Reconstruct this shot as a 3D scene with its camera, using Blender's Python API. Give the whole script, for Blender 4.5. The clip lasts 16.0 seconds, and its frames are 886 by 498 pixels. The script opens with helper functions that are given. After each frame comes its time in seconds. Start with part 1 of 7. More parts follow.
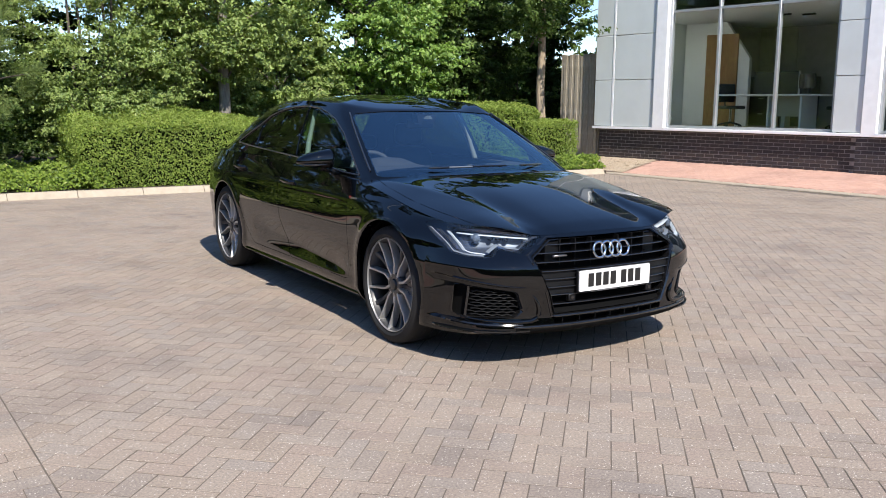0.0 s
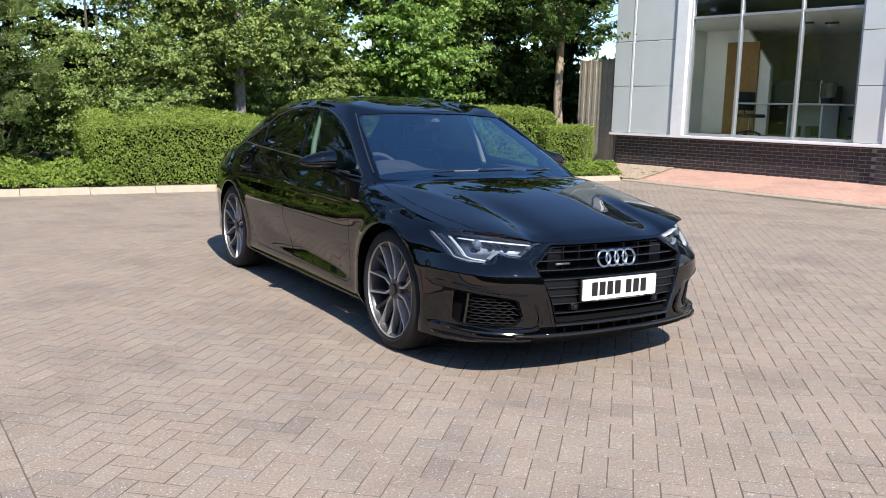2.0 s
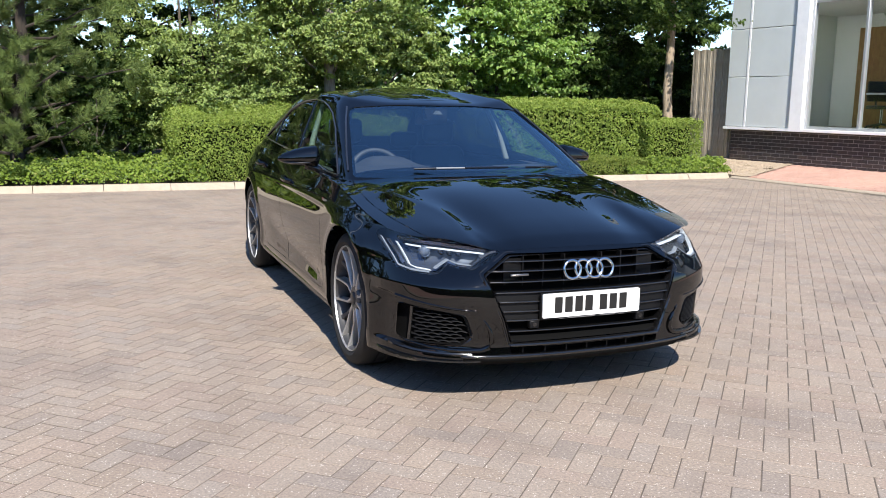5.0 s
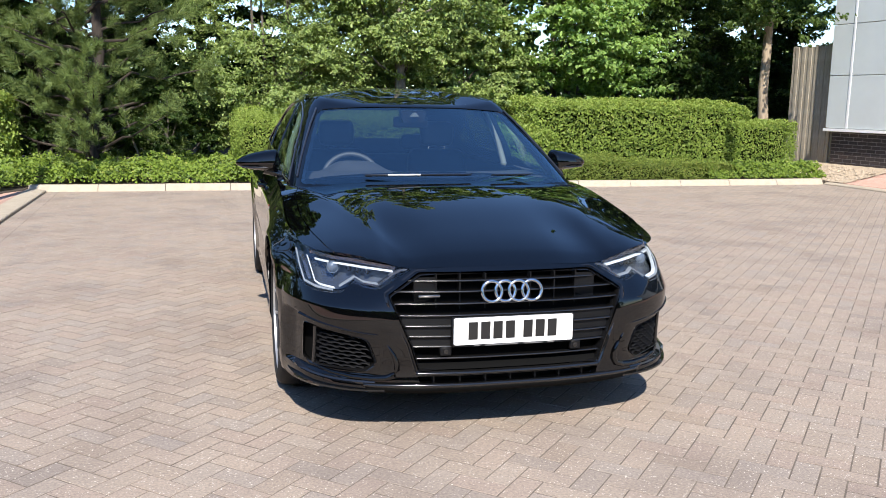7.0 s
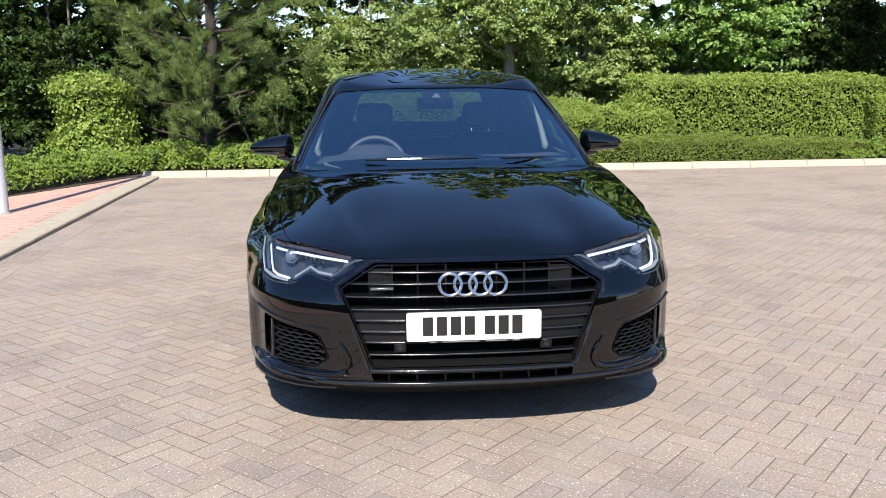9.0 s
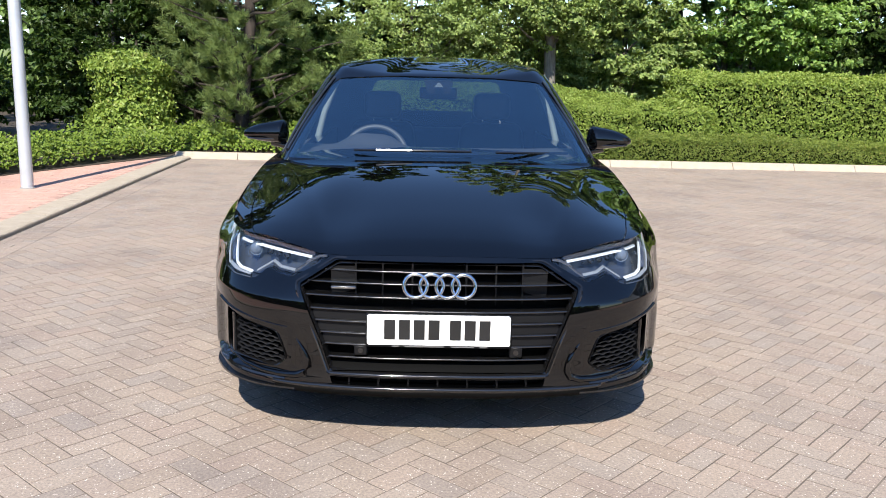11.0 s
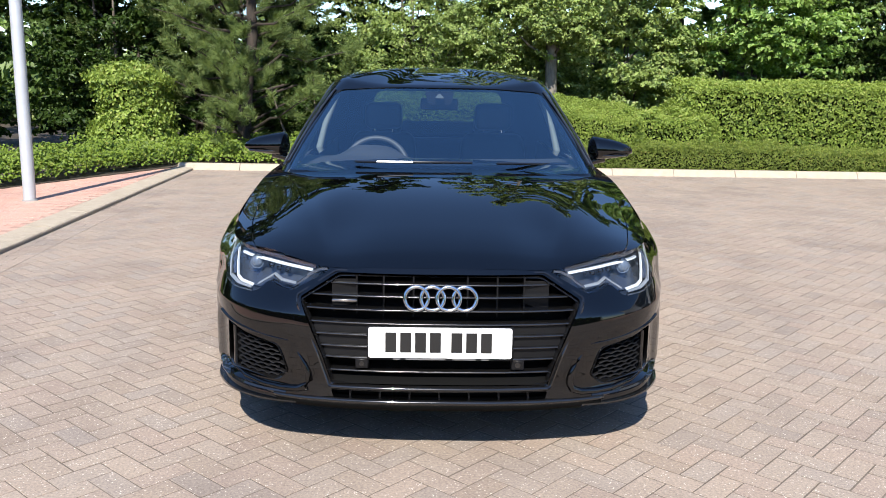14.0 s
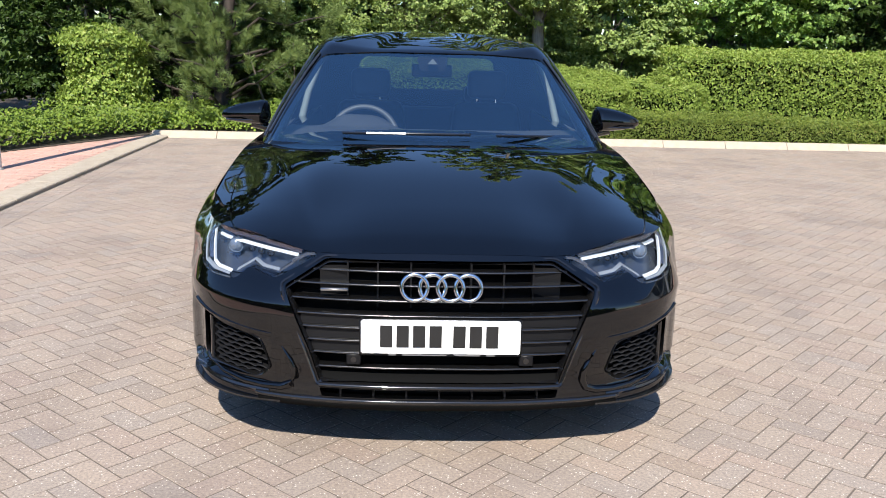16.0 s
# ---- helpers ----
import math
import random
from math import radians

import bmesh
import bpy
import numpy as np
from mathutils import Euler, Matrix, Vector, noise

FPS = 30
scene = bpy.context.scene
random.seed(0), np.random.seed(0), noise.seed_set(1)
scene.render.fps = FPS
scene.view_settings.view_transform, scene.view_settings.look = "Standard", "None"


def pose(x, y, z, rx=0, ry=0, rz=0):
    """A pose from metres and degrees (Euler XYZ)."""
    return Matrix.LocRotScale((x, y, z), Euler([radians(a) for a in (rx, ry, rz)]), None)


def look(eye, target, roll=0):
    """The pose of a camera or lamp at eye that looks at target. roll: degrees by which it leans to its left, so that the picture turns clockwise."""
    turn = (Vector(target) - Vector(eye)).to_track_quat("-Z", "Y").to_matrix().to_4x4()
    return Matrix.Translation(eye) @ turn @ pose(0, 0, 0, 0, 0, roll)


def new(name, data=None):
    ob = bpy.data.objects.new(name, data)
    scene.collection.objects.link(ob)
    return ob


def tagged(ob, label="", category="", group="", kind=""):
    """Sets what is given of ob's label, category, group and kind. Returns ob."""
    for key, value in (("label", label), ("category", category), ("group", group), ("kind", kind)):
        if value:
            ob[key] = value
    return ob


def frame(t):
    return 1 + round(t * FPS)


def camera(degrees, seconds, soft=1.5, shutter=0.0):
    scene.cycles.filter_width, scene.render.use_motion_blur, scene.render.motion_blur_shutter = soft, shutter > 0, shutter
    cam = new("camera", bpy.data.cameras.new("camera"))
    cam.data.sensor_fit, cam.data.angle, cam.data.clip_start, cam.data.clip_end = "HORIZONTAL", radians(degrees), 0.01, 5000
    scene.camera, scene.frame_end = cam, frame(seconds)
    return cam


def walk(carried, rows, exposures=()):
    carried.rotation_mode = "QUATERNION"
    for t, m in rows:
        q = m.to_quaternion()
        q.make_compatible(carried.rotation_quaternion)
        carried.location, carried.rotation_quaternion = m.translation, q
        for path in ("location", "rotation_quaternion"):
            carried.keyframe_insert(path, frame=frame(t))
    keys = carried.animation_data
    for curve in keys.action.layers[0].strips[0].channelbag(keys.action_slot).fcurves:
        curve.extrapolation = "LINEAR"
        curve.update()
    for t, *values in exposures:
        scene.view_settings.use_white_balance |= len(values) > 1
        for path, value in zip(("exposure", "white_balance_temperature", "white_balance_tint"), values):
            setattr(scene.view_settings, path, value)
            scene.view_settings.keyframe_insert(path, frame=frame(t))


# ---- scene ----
cam = camera(53.7, 16.0, 0.95)
PATH = [
    (0, (-3.339, -5.917, 1.4), (-2.291, -4.245, 1.076), 0.5),
    (0.5, (-3.339, -5.903, 1.397), (-2.29, -4.233, 1.068), 0.9),
    (1, (-3.342, -5.894, 1.397), (-2.295, -4.224, 1.059), 0.8),
    (1.5, (-3.32, -5.884, 1.397), (-2.279, -4.209, 1.06), 0.7),
    (2, (-3.208, -5.875, 1.395), (-2.193, -4.181, 1.078), 1.5),
    (2.5, (-3.03, -5.886, 1.396), (-2.059, -4.165, 1.087), 2.3),
    (3, (-2.879, -5.915, 1.404), (-1.933, -4.183, 1.082), 2.2),
    (3.5, (-2.724, -5.879, 1.385), (-1.808, -4.13, 1.065), 1.3),
    (4, (-2.513, -5.838, 1.379), (-1.654, -4.059, 1.065), 1.3),
    (4.2, (-2.442, -5.839, 1.372), (-1.607, -4.049, 1.059), 1.3),
    (6.3, (-1.508, -5.771, 1.406), (-0.938, -3.886, 1.052), 0.9),
    (6.5, (-1.402, -5.739, 1.392), (-0.853, -3.847, 1.046), 1.1),
    (7, (-1.154, -5.748, 1.406), (-0.674, -3.836, 1.07), 0.9),
    (7.5, (-0.955, -5.689, 1.402), (-0.558, -3.758, 1.061), 0.5),
    (8, (-0.742, -5.642, 1.402), (-0.429, -3.697, 1.056), 0.2),
    (8.5, (-0.514, -5.66, 1.399), (-0.294, -3.702, 1.054), -0.1),
    (9, (-0.353, -5.62, 1.39), (-0.21, -3.661, 1.015), -0.6),
    (9.2, (-0.295, -5.58, 1.387), (-0.168, -3.621, 1.005), -0.3),
    (11.3, (-0.038, -5.433, 1.395), (-0.01, -3.474, 0.994), 1.2),
    (11.5, (-0.037, -5.43, 1.397), (-0.011, -3.471, 0.995), 1.1),
    (12, (-0.041, -5.437, 1.404), (-0.024, -3.478, 1.003), 1.0),
    (12.5, (-0.04, -5.436, 1.406), (-0.033, -3.475, 1.013), 1.0),
    (13, (-0.043, -5.438, 1.408), (-0.028, -3.476, 1.024), 1.0),
    (13.5, (-0.041, -5.434, 1.406), (-0.018, -3.47, 1.028), 0.8),
    (14, (-0.037, -5.428, 1.404), (-0.01, -3.465, 1.024), 0.9),
    (14.5, (-0.02, -5.427, 1.393), (0.003, -3.467, 1.0), 1.2),
    (15, (-0.024, -5.364, 1.389), (-0.005, -3.406, 0.978), 1.3),
    (15.5, (-0.057, -5.229, 1.394), (-0.012, -3.277, 0.964), 1.6),
    (16, (-0.106, -5.098, 1.39), (-0.03, -3.15, 0.94), 1.4),
]
EXPOSURES = [(0, 0.90), (2, 0.93), (4, 1.01), (7, 1.12), (9, 1.18), (12.5, 1.18), (16, 1.18)]
walk(cam, [(t, look(eye, target, roll)) for t, eye, target, roll in PATH], EXPOSURES)

# ---- world, sun and exposure ----
SUN_DIR = Vector((-0.14, -0.99, 1.0)).normalized()
world = bpy.data.worlds.new("world")
scene.world = world
world.use_nodes = True
sky = world.node_tree.nodes.new("ShaderNodeTexSky")
sky.sky_type, sky.sun_disc = "NISHITA", False
sky.sun_elevation, sky.sun_rotation = radians(45), math.atan2(SUN_DIR.x, SUN_DIR.y)
sky.air_density, sky.dust_density, sky.ozone_density = 1.0, 0.1, 6.0
vivid = world.node_tree.nodes.new("ShaderNodeHueSaturation")
vivid.inputs["Hue"].default_value, vivid.inputs["Saturation"].default_value = 0.503, 1.03
world.node_tree.links.new(sky.outputs[0], vivid.inputs["Color"])
world.node_tree.links.new(vivid.outputs[0], world.node_tree.nodes["Background"].inputs[0])
world.node_tree.nodes["Background"].inputs[1].default_value = 0.115
sun_data = bpy.data.lights.new("sun", "SUN")
sun_data.energy, sun_data.angle, sun_data.color = 4.27, radians(0.55), (1.0, 0.945, 0.86)
sun = new("sun", sun_data)
sun.matrix_world = look(SUN_DIR * 60, (0, 0, 0))


# ---- materials ----
def mat_new(name):
    m = bpy.data.materials.new(name)
    m.use_nodes = True
    return m, m.node_tree.nodes, m.node_tree.links, m.node_tree.nodes["Principled BSDF"]


def coords(nodes, links, scale):
    tc = nodes.new("ShaderNodeTexCoord")
    mp = nodes.new("ShaderNodeMapping")
    mp.inputs["Scale"].default_value = (scale, scale, scale) if not isinstance(scale, tuple) else scale
    links.new(tc.outputs["Object"], mp.inputs[0])
    return mp.outputs[0]


def noise_tex(nodes, links, vec, scale, detail=4.0, rough=0.55):
    n = nodes.new("ShaderNodeTexNoise")
    n.inputs["Scale"].default_value, n.inputs["Detail"].default_value, n.inputs["Roughness"].default_value = scale, detail, rough
    links.new(vec, n.inputs["Vector"])
    return n.outputs["Fac"]


def ramp(nodes, links, fac, stops):
    r = nodes.new("ShaderNodeValToRGB")
    el = r.color_ramp.elements
    while len(el) < len(stops):
        el.new(0.5)
    for e, (p, c) in zip(el, stops):
        e.position, e.color = p, (*c, 1)
    links.new(fac, r.inputs[0])
    return r.outputs[0]


def mix(nodes, links, fac, a, b, mode="MIX"):
    m = nodes.new("ShaderNodeMix")
    m.data_type, m.blend_type = "RGBA", mode
    for sock, v in ((m.inputs[0], fac), (m.inputs[6], a), (m.inputs[7], b)):
        if isinstance(v, (int, float)):
            sock.default_value = v
        elif isinstance(v, tuple):
            sock.default_value = (*v, 1)
        else:
            links.new(v, sock)
    return m.outputs[2]


def bump(nodes, links, height, bsdf, strength=0.3, dist=0.01):
    b = nodes.new("ShaderNodeBump")
    b.inputs["Strength"].default_value, b.inputs["Distance"].default_value = strength, dist
    links.new(height, b.inputs["Height"])
    links.new(b.outputs[0], bsdf.inputs["Normal"])


def plain(name, col, rough=0.5, metal=0.0, coat=0.0, spread=0.12, scale=6.0, grain=0.0, grain_scale=120.0):
    """A surface with slight variation of colour and gloss, and a fine grain where asked."""
    m, nodes, links, b = mat_new(name)
    v = coords(nodes, links, 1.0)
    f = noise_tex(nodes, links, v, scale)
    lo, hi = tuple(c * (1 - spread) for c in col), tuple(min(1, c * (1 + spread)) for c in col)
    links.new(ramp(nodes, links, f, [(0.3, lo), (0.7, hi)]), b.inputs["Base Color"])
    r = nodes.new("ShaderNodeMapRange")
    r.inputs["To Min"].default_value, r.inputs["To Max"].default_value = rough * 0.85, min(1, rough * 1.15)
    links.new(f, r.inputs[0])
    links.new(r.outputs[0], b.inputs["Roughness"])
    b.inputs["Metallic"].default_value = metal
    b.inputs["Coat Weight"].default_value, b.inputs["Coat Roughness"].default_value = coat, 0.02
    if grain:
        bump(nodes, links, noise_tex(nodes, links, v, grain_scale, 3), b, grain, 0.004)
    return m


def leaf_mat(name, dark, light, warm, trans=0.35):
    """Leaves: colour by island, and some light through the blade."""
    m, nodes, links, b = mat_new(name)
    g = nodes.new("ShaderNodeNewGeometry")
    v = coords(nodes, links, 1.0)
    big = noise_tex(nodes, links, v, 1.3, 2)
    c = ramp(nodes, links, g.outputs["Random Per Island"], [(0.0, dark), (0.55, light), (0.95, light), (1.0, warm)])
    c2 = mix(nodes, links, big, c, tuple(0.72 * x for x in dark))
    cc = mix(nodes, links, 0.55, c, c2)
    links.new(cc, b.inputs["Base Color"])
    b.inputs["Roughness"].default_value = 0.5
    b.inputs["Specular IOR Level"].default_value = 0.32
    t = nodes.new("ShaderNodeBsdfTranslucent")
    tint = mix(nodes, links, 1.0, cc, (1.0, 1.05, 0.45), "MULTIPLY")
    links.new(tint, t.inputs[0])
    ms = nodes.new("ShaderNodeMixShader")
    ms.inputs[0].default_value = trans
    links.new(b.outputs[0], ms.inputs[1])
    links.new(t.outputs[0], ms.inputs[2])
    links.new(ms.outputs[0], nodes["Material Output"].inputs[0])
    return m


def glass_mat(name, tint, ior=1.5, rough=0.0, sheen=(1.0, 1.0, 1.0)):
    """A thin pane: what is behind it, tinted, under a mirror sheen that grows at a slant."""
    m, nodes, links, b = mat_new(name)
    nodes.remove(b)
    tr, gl, lw, ms = (nodes.new(k) for k in ("ShaderNodeBsdfTransparent", "ShaderNodeBsdfGlossy", "ShaderNodeLayerWeight", "ShaderNodeMixShader"))
    tr.inputs[0].default_value = (*tint, 1)
    gl.inputs["Roughness"].default_value = rough
    gl.inputs["Color"].default_value = (*sheen, 1)
    lw.inputs["Blend"].default_value = 0.5
    f0 = min(0.3, 1.6 * ((ior - 1) / (ior + 1)) ** 2) if ior < 2 else ((ior - 1) / (ior + 1)) ** 2
    pw, mr = nodes.new("ShaderNodeMath"), nodes.new("ShaderNodeMapRange")
    pw.operation = "POWER"
    pw.inputs[1].default_value = 5.0
    mr.inputs["To Min"].default_value, mr.inputs["To Max"].default_value = f0, 1.0
    links.new(lw.outputs["Facing"], pw.inputs[0])
    links.new(pw.outputs[0], mr.inputs[0])
    links.new(mr.outputs[0], ms.inputs[0])
    links.new(tr.outputs[0], ms.inputs[1])
    links.new(gl.outputs[0], ms.inputs[2])
    links.new(ms.outputs[0], nodes["Material Output"].inputs[0])
    return m


def paint_mat():
    m, nodes, links, b = mat_new("black_paint")
    v = coords(nodes, links, 1.0)
    f = noise_tex(nodes, links, v, 900, 1)
    links.new(ramp(nodes, links, f, [(0.4, (0.0007, 0.0008, 0.0010)), (0.8, (0.0018, 0.0019, 0.0023))]), b.inputs["Base Color"])
    b.inputs["Roughness"].default_value, b.inputs["Specular IOR Level"].default_value = 0.6, 0.0
    b.inputs["Coat Weight"].default_value, b.inputs["Coat Roughness"].default_value, b.inputs["Coat IOR"].default_value = 1.0, 0.015, 1.58
    dust = noise_tex(nodes, links, v, 7, 6, 0.7)
    rr = nodes.new("ShaderNodeMapRange")
    rr.inputs["From Min"].default_value, rr.inputs["From Max"].default_value = 0.45, 0.75
    rr.inputs["To Min"].default_value, rr.inputs["To Max"].default_value = 0.01, 0.035
    links.new(dust, rr.inputs[0])
    links.new(rr.outputs[0], b.inputs["Coat Roughness"])
    return m


def paver_mat(name, cols, island=False):
    """Concrete block: colour by block, stains across blocks, pale aggregate specks."""
    m, nodes, links, b = mat_new(name)
    tc = nodes.new("ShaderNodeTexCoord")
    g = nodes.new("ShaderNodeNewGeometry")
    oi = nodes.new("ShaderNodeObjectInfo")
    rnd = g.outputs["Random Per Island"] if island else oi.outputs["Random"]
    base = ramp(nodes, links, rnd, [(i / (len(cols) - 1), c) for i, c in enumerate(cols)])
    pos = g.outputs["Position"]
    stain = noise_tex(nodes, links, pos, 1.1, 5, 0.6)
    sc = ramp(nodes, links, stain, [(0.33, (0.74, 0.73, 0.75)), (0.52, (1, 1, 1)), (0.75, (1.07, 1.05, 1.02))])
    c = mix(nodes, links, 0.8, base, sc, "MULTIPLY")
    grit = noise_tex(nodes, links, pos, 95, 3, 0.7)
    c = mix(nodes, links, 0.85, c, ramp(nodes, links, grit, [(0.3, (0.64, 0.63, 0.62)), (0.5, (1, 1, 1)), (0.72, (1.38, 1.36, 1.30))]), "MULTIPLY")
    vo = nodes.new("ShaderNodeTexVoronoi")
    vo.inputs["Scale"].default_value = 80
    links.new(pos, vo.inputs["Vector"])
    speck = ramp(nodes, links, vo.outputs["Distance"], [(0.15, (1, 1, 1)), (0.25, (0, 0, 0))])
    pick = ramp(nodes, links, noise_tex(nodes, links, pos, 38, 2), [(0.46, (0, 0, 0)), (0.56, (1, 1, 1))])
    spk = mix(nodes, links, 1.0, speck, pick, "MULTIPLY")
    c = mix(nodes, links, spk, c, (0.64, 0.58, 0.50))
    links.new(c, b.inputs["Base Color"])
    b.inputs["Roughness"].default_value = 0.8
    b.inputs["Specular IOR Level"].default_value = 0.3
    bump(nodes, links, grit, b, 0.5, 0.004)
    return m


def bark_mat(name, lo, hi):
    m, nodes, links, b = mat_new(name)
    v = coords(nodes, links, (14.0, 14.0, 3.0))
    f = noise_tex(nodes, links, v, 1.5, 6, 0.65)
    links.new(ramp(nodes, links, f, [(0.3, lo), (0.65, hi)]), b.inputs["Base Color"])
    b.inputs["Roughness"].default_value = 0.85
    bump(nodes, links, f, b, 0.6, 0.02)
    return m


def ground_mat(name, cols, scale):
    m, nodes, links, b = mat_new(name)
    v = coords(nodes, links, 1.0)
    f = noise_tex(nodes, links, v, scale, 8, 0.7)
    links.new(ramp(nodes, links, f, [(0.2 + 0.6 * i / (len(cols) - 1), c) for i, c in enumerate(cols)]), b.inputs["Base Color"])
    b.inputs["Roughness"].default_value = 0.9
    bump(nodes, links, f, b, 0.7, 0.03)
    return m


M_PAINT = paint_mat()
M_GLOSS = plain("gloss_black_plastic", (0.006, 0.006, 0.0065), 0.12, coat=0.6)
M_BAR = plain("satin_black_bar", (0.006, 0.006, 0.0066), 0.22, coat=1.0)
M_MATT = plain("matt_black_plastic", (0.0048, 0.0048, 0.0054), 0.42, grain=0.12)
M_DARK = plain("dark_cavity_plastic", (0.004, 0.004, 0.004), 0.8)
M_RUBBER = plain("tyre_rubber", (0.018, 0.018, 0.019), 0.72, grain=0.2)
M_ALLOY = plain("grey_alloy", (0.47, 0.465, 0.465), 0.36, metal=0.75, spread=0.08)
M_ALLOY_DARK = plain("dark_alloy", (0.10, 0.10, 0.105), 0.4, metal=0.8)
M_SPOKE_DARK = plain("dark_spoke_paint", (0.055, 0.055, 0.058), 0.45, metal=0.4)
M_STEEL = plain("brake_steel", (0.35, 0.34, 0.33), 0.35, metal=1.0)
M_CHROME = plain("chrome", (0.86, 0.84, 0.82), 0.08, metal=1.0, spread=0.02)
M_GLASS = glass_mat("clear_car_glass", (0.50, 0.74, 0.64), 1.52)
M_SCREEN = glass_mat("windscreen_glass", (0.68, 0.79, 0.84), 3.0, sheen=(0.68, 0.90, 1.0))
M_REAR_GLASS = glass_mat("rear_screen_glass", (0.30, 0.36, 0.34), 1.52)
M_PRIVACY = glass_mat("privacy_glass", (0.07, 0.075, 0.075), 1.52)
M_LENS = glass_mat("lamp_lens", (0.93, 0.95, 0.97), 1.45)
M_PLATE = plain("white_plate", (0.74, 0.74, 0.73), 0.3, spread=0.02)
M_INK = plain("black_ink", (0.012, 0.012, 0.012), 0.4)
M_GREYINK = plain("grey_ink", (0.14, 0.14, 0.14), 0.5)
M_CLOTH = plain("black_leather", (0.012, 0.012, 0.013), 0.5, grain=0.1)
M_DASH = plain("dash_plastic", (0.045, 0.048, 0.054), 0.55, grain=0.2)
M_PALE = plain("pale_trim", (0.11, 0.12, 0.12), 0.6)
M_RED = plain("red_enamel", (0.16, 0.01, 0.01), 0.3)
M_WHITE_LAMP = plain("lamp_reflector", (0.15, 0.17, 0.21), 0.18, metal=0.85)
M_LAMP_BACK = plain("lamp_housing", (0.085, 0.10, 0.125), 0.28, metal=0.75)
M_LAMP_PALE = plain("lamp_light_guide", (0.20, 0.225, 0.26), 0.35)
M_DRL, _n, _l, _b = mat_new("daytime_strip")
_b.inputs["Base Color"].default_value = (0.40, 0.43, 0.47, 1)
_b.inputs["Emission Color"].default_value, _b.inputs["Emission Strength"].default_value = (0.86, 0.93, 1.0, 1), 0.25
M_EMBLEM = plain("dark_chrome", (0.52, 0.53, 0.55), 0.16, metal=1.0, spread=0.03)
M_TRIM = plain("black_window_trim", (0.016, 0.016, 0.018), 0.3, coat=1.0)
M_MESH = plain("satin_mesh_plastic", (0.009, 0.009, 0.010), 0.55, spread=0.1)
M_PROJECTOR = plain("projector_lens", (0.09, 0.115, 0.155), 0.12, coat=1.0)
M_PILLAR = plain("pale_pillar_lining", (0.15, 0.165, 0.155), 0.7)
# near-black for plant insides and backing sheets: their shade put into colour
M_INNER_DARK = plain("inner_dark", (0.016, 0.022, 0.008), 0.9, spread=0.4)
for _m, _v in ((M_DARK, 0.05), (M_MATT, 0.25), (M_RUBBER, 0.25), (M_INNER_DARK, 0.0), (M_MESH, 0.2)):
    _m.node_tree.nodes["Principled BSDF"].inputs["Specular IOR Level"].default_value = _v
M_BED_RED = ground_mat("red_brick_bed", [(0.34, 0.21, 0.165), (0.42, 0.27, 0.21)], 30)
M_BARREL = plain("wheel_barrel", (0.035, 0.035, 0.037), 0.4)
M_PAVER = paver_mat("paver_block", [(0.262, 0.208, 0.165), (0.290, 0.237, 0.192), (0.268, 0.226, 0.192), (0.305, 0.247, 0.198), (0.282, 0.222, 0.181), (0.290, 0.235, 0.190), (0.243, 0.202, 0.170)])
M_PAVER_I = paver_mat("paver_field", [(0.262, 0.208, 0.165), (0.290, 0.237, 0.192), (0.268, 0.226, 0.192), (0.305, 0.247, 0.198), (0.282, 0.222, 0.181), (0.290, 0.235, 0.190), (0.243, 0.202, 0.170)], True)
M_PAVER_RED = paver_mat("red_paver", [(0.455, 0.275, 0.215), (0.49, 0.30, 0.24), (0.47, 0.285, 0.225), (0.51, 0.32, 0.255)], True)
M_JOINT = ground_mat("joint_sand", [(0.055, 0.043, 0.033), (0.115, 0.091, 0.070), (0.20, 0.163, 0.128)], 3)
M_KERB = ground_mat("kerb_concrete", [(0.305, 0.255, 0.192), (0.37, 0.312, 0.238), (0.42, 0.36, 0.283)], 9)
M_SOIL = ground_mat("soil", [(0.035, 0.026, 0.018), (0.07, 0.053, 0.036)], 12)
M_GRAVEL = ground_mat("gravel_bed", [(0.16, 0.115, 0.075), (0.38, 0.30, 0.215), (0.56, 0.47, 0.36)], 26)
M_GRASS = ground_mat("far_grass", [(0.035, 0.06, 0.015), (0.06, 0.09, 0.025)], 3)
M_BARK_DARK = bark_mat("pine_bark", (0.014, 0.011, 0.008), (0.048, 0.035, 0.026))
M_BARK = bark_mat("bark", (0.06, 0.048, 0.036), (0.16, 0.135, 0.105))
M_BARK_GREY = bark_mat("grey_bark", (0.11, 0.10, 0.085), (0.27, 0.24, 0.20))
M_BARK_PALE = bark_mat("pale_bark", (0.17, 0.13, 0.088), (0.36, 0.285, 0.20))
M_LEAF_HEDGE = leaf_mat("hedge_leaf", (0.13, 0.20, 0.035), (0.35, 0.45, 0.095), (0.52, 0.52, 0.17))
# hedge-top leaves: pale young growth, with the sunlit look put into the colour
M_LEAF_TOP = leaf_mat("sunlit_hedge_top_leaf", (0.20, 0.28, 0.05), (0.38, 0.47, 0.11), (0.52, 0.48, 0.18))
# leaves of trees in deep shade: the shade is put into the colour
M_LEAF_DEEP_SHADE = leaf_mat("shade_leaf", (0.025, 0.05, 0.01), (0.065, 0.115, 0.022), (0.14, 0.2, 0.05), 0.4)
M_LEAF_LOW = leaf_mat("low_hedge_leaf", (0.115, 0.165, 0.032), (0.28, 0.35, 0.072), (0.44, 0.35, 0.13))
M_LEAF_IVY = leaf_mat("ivy_leaf", (0.075, 0.125, 0.02), (0.26, 0.36, 0.055), (0.44, 0.46, 0.12))
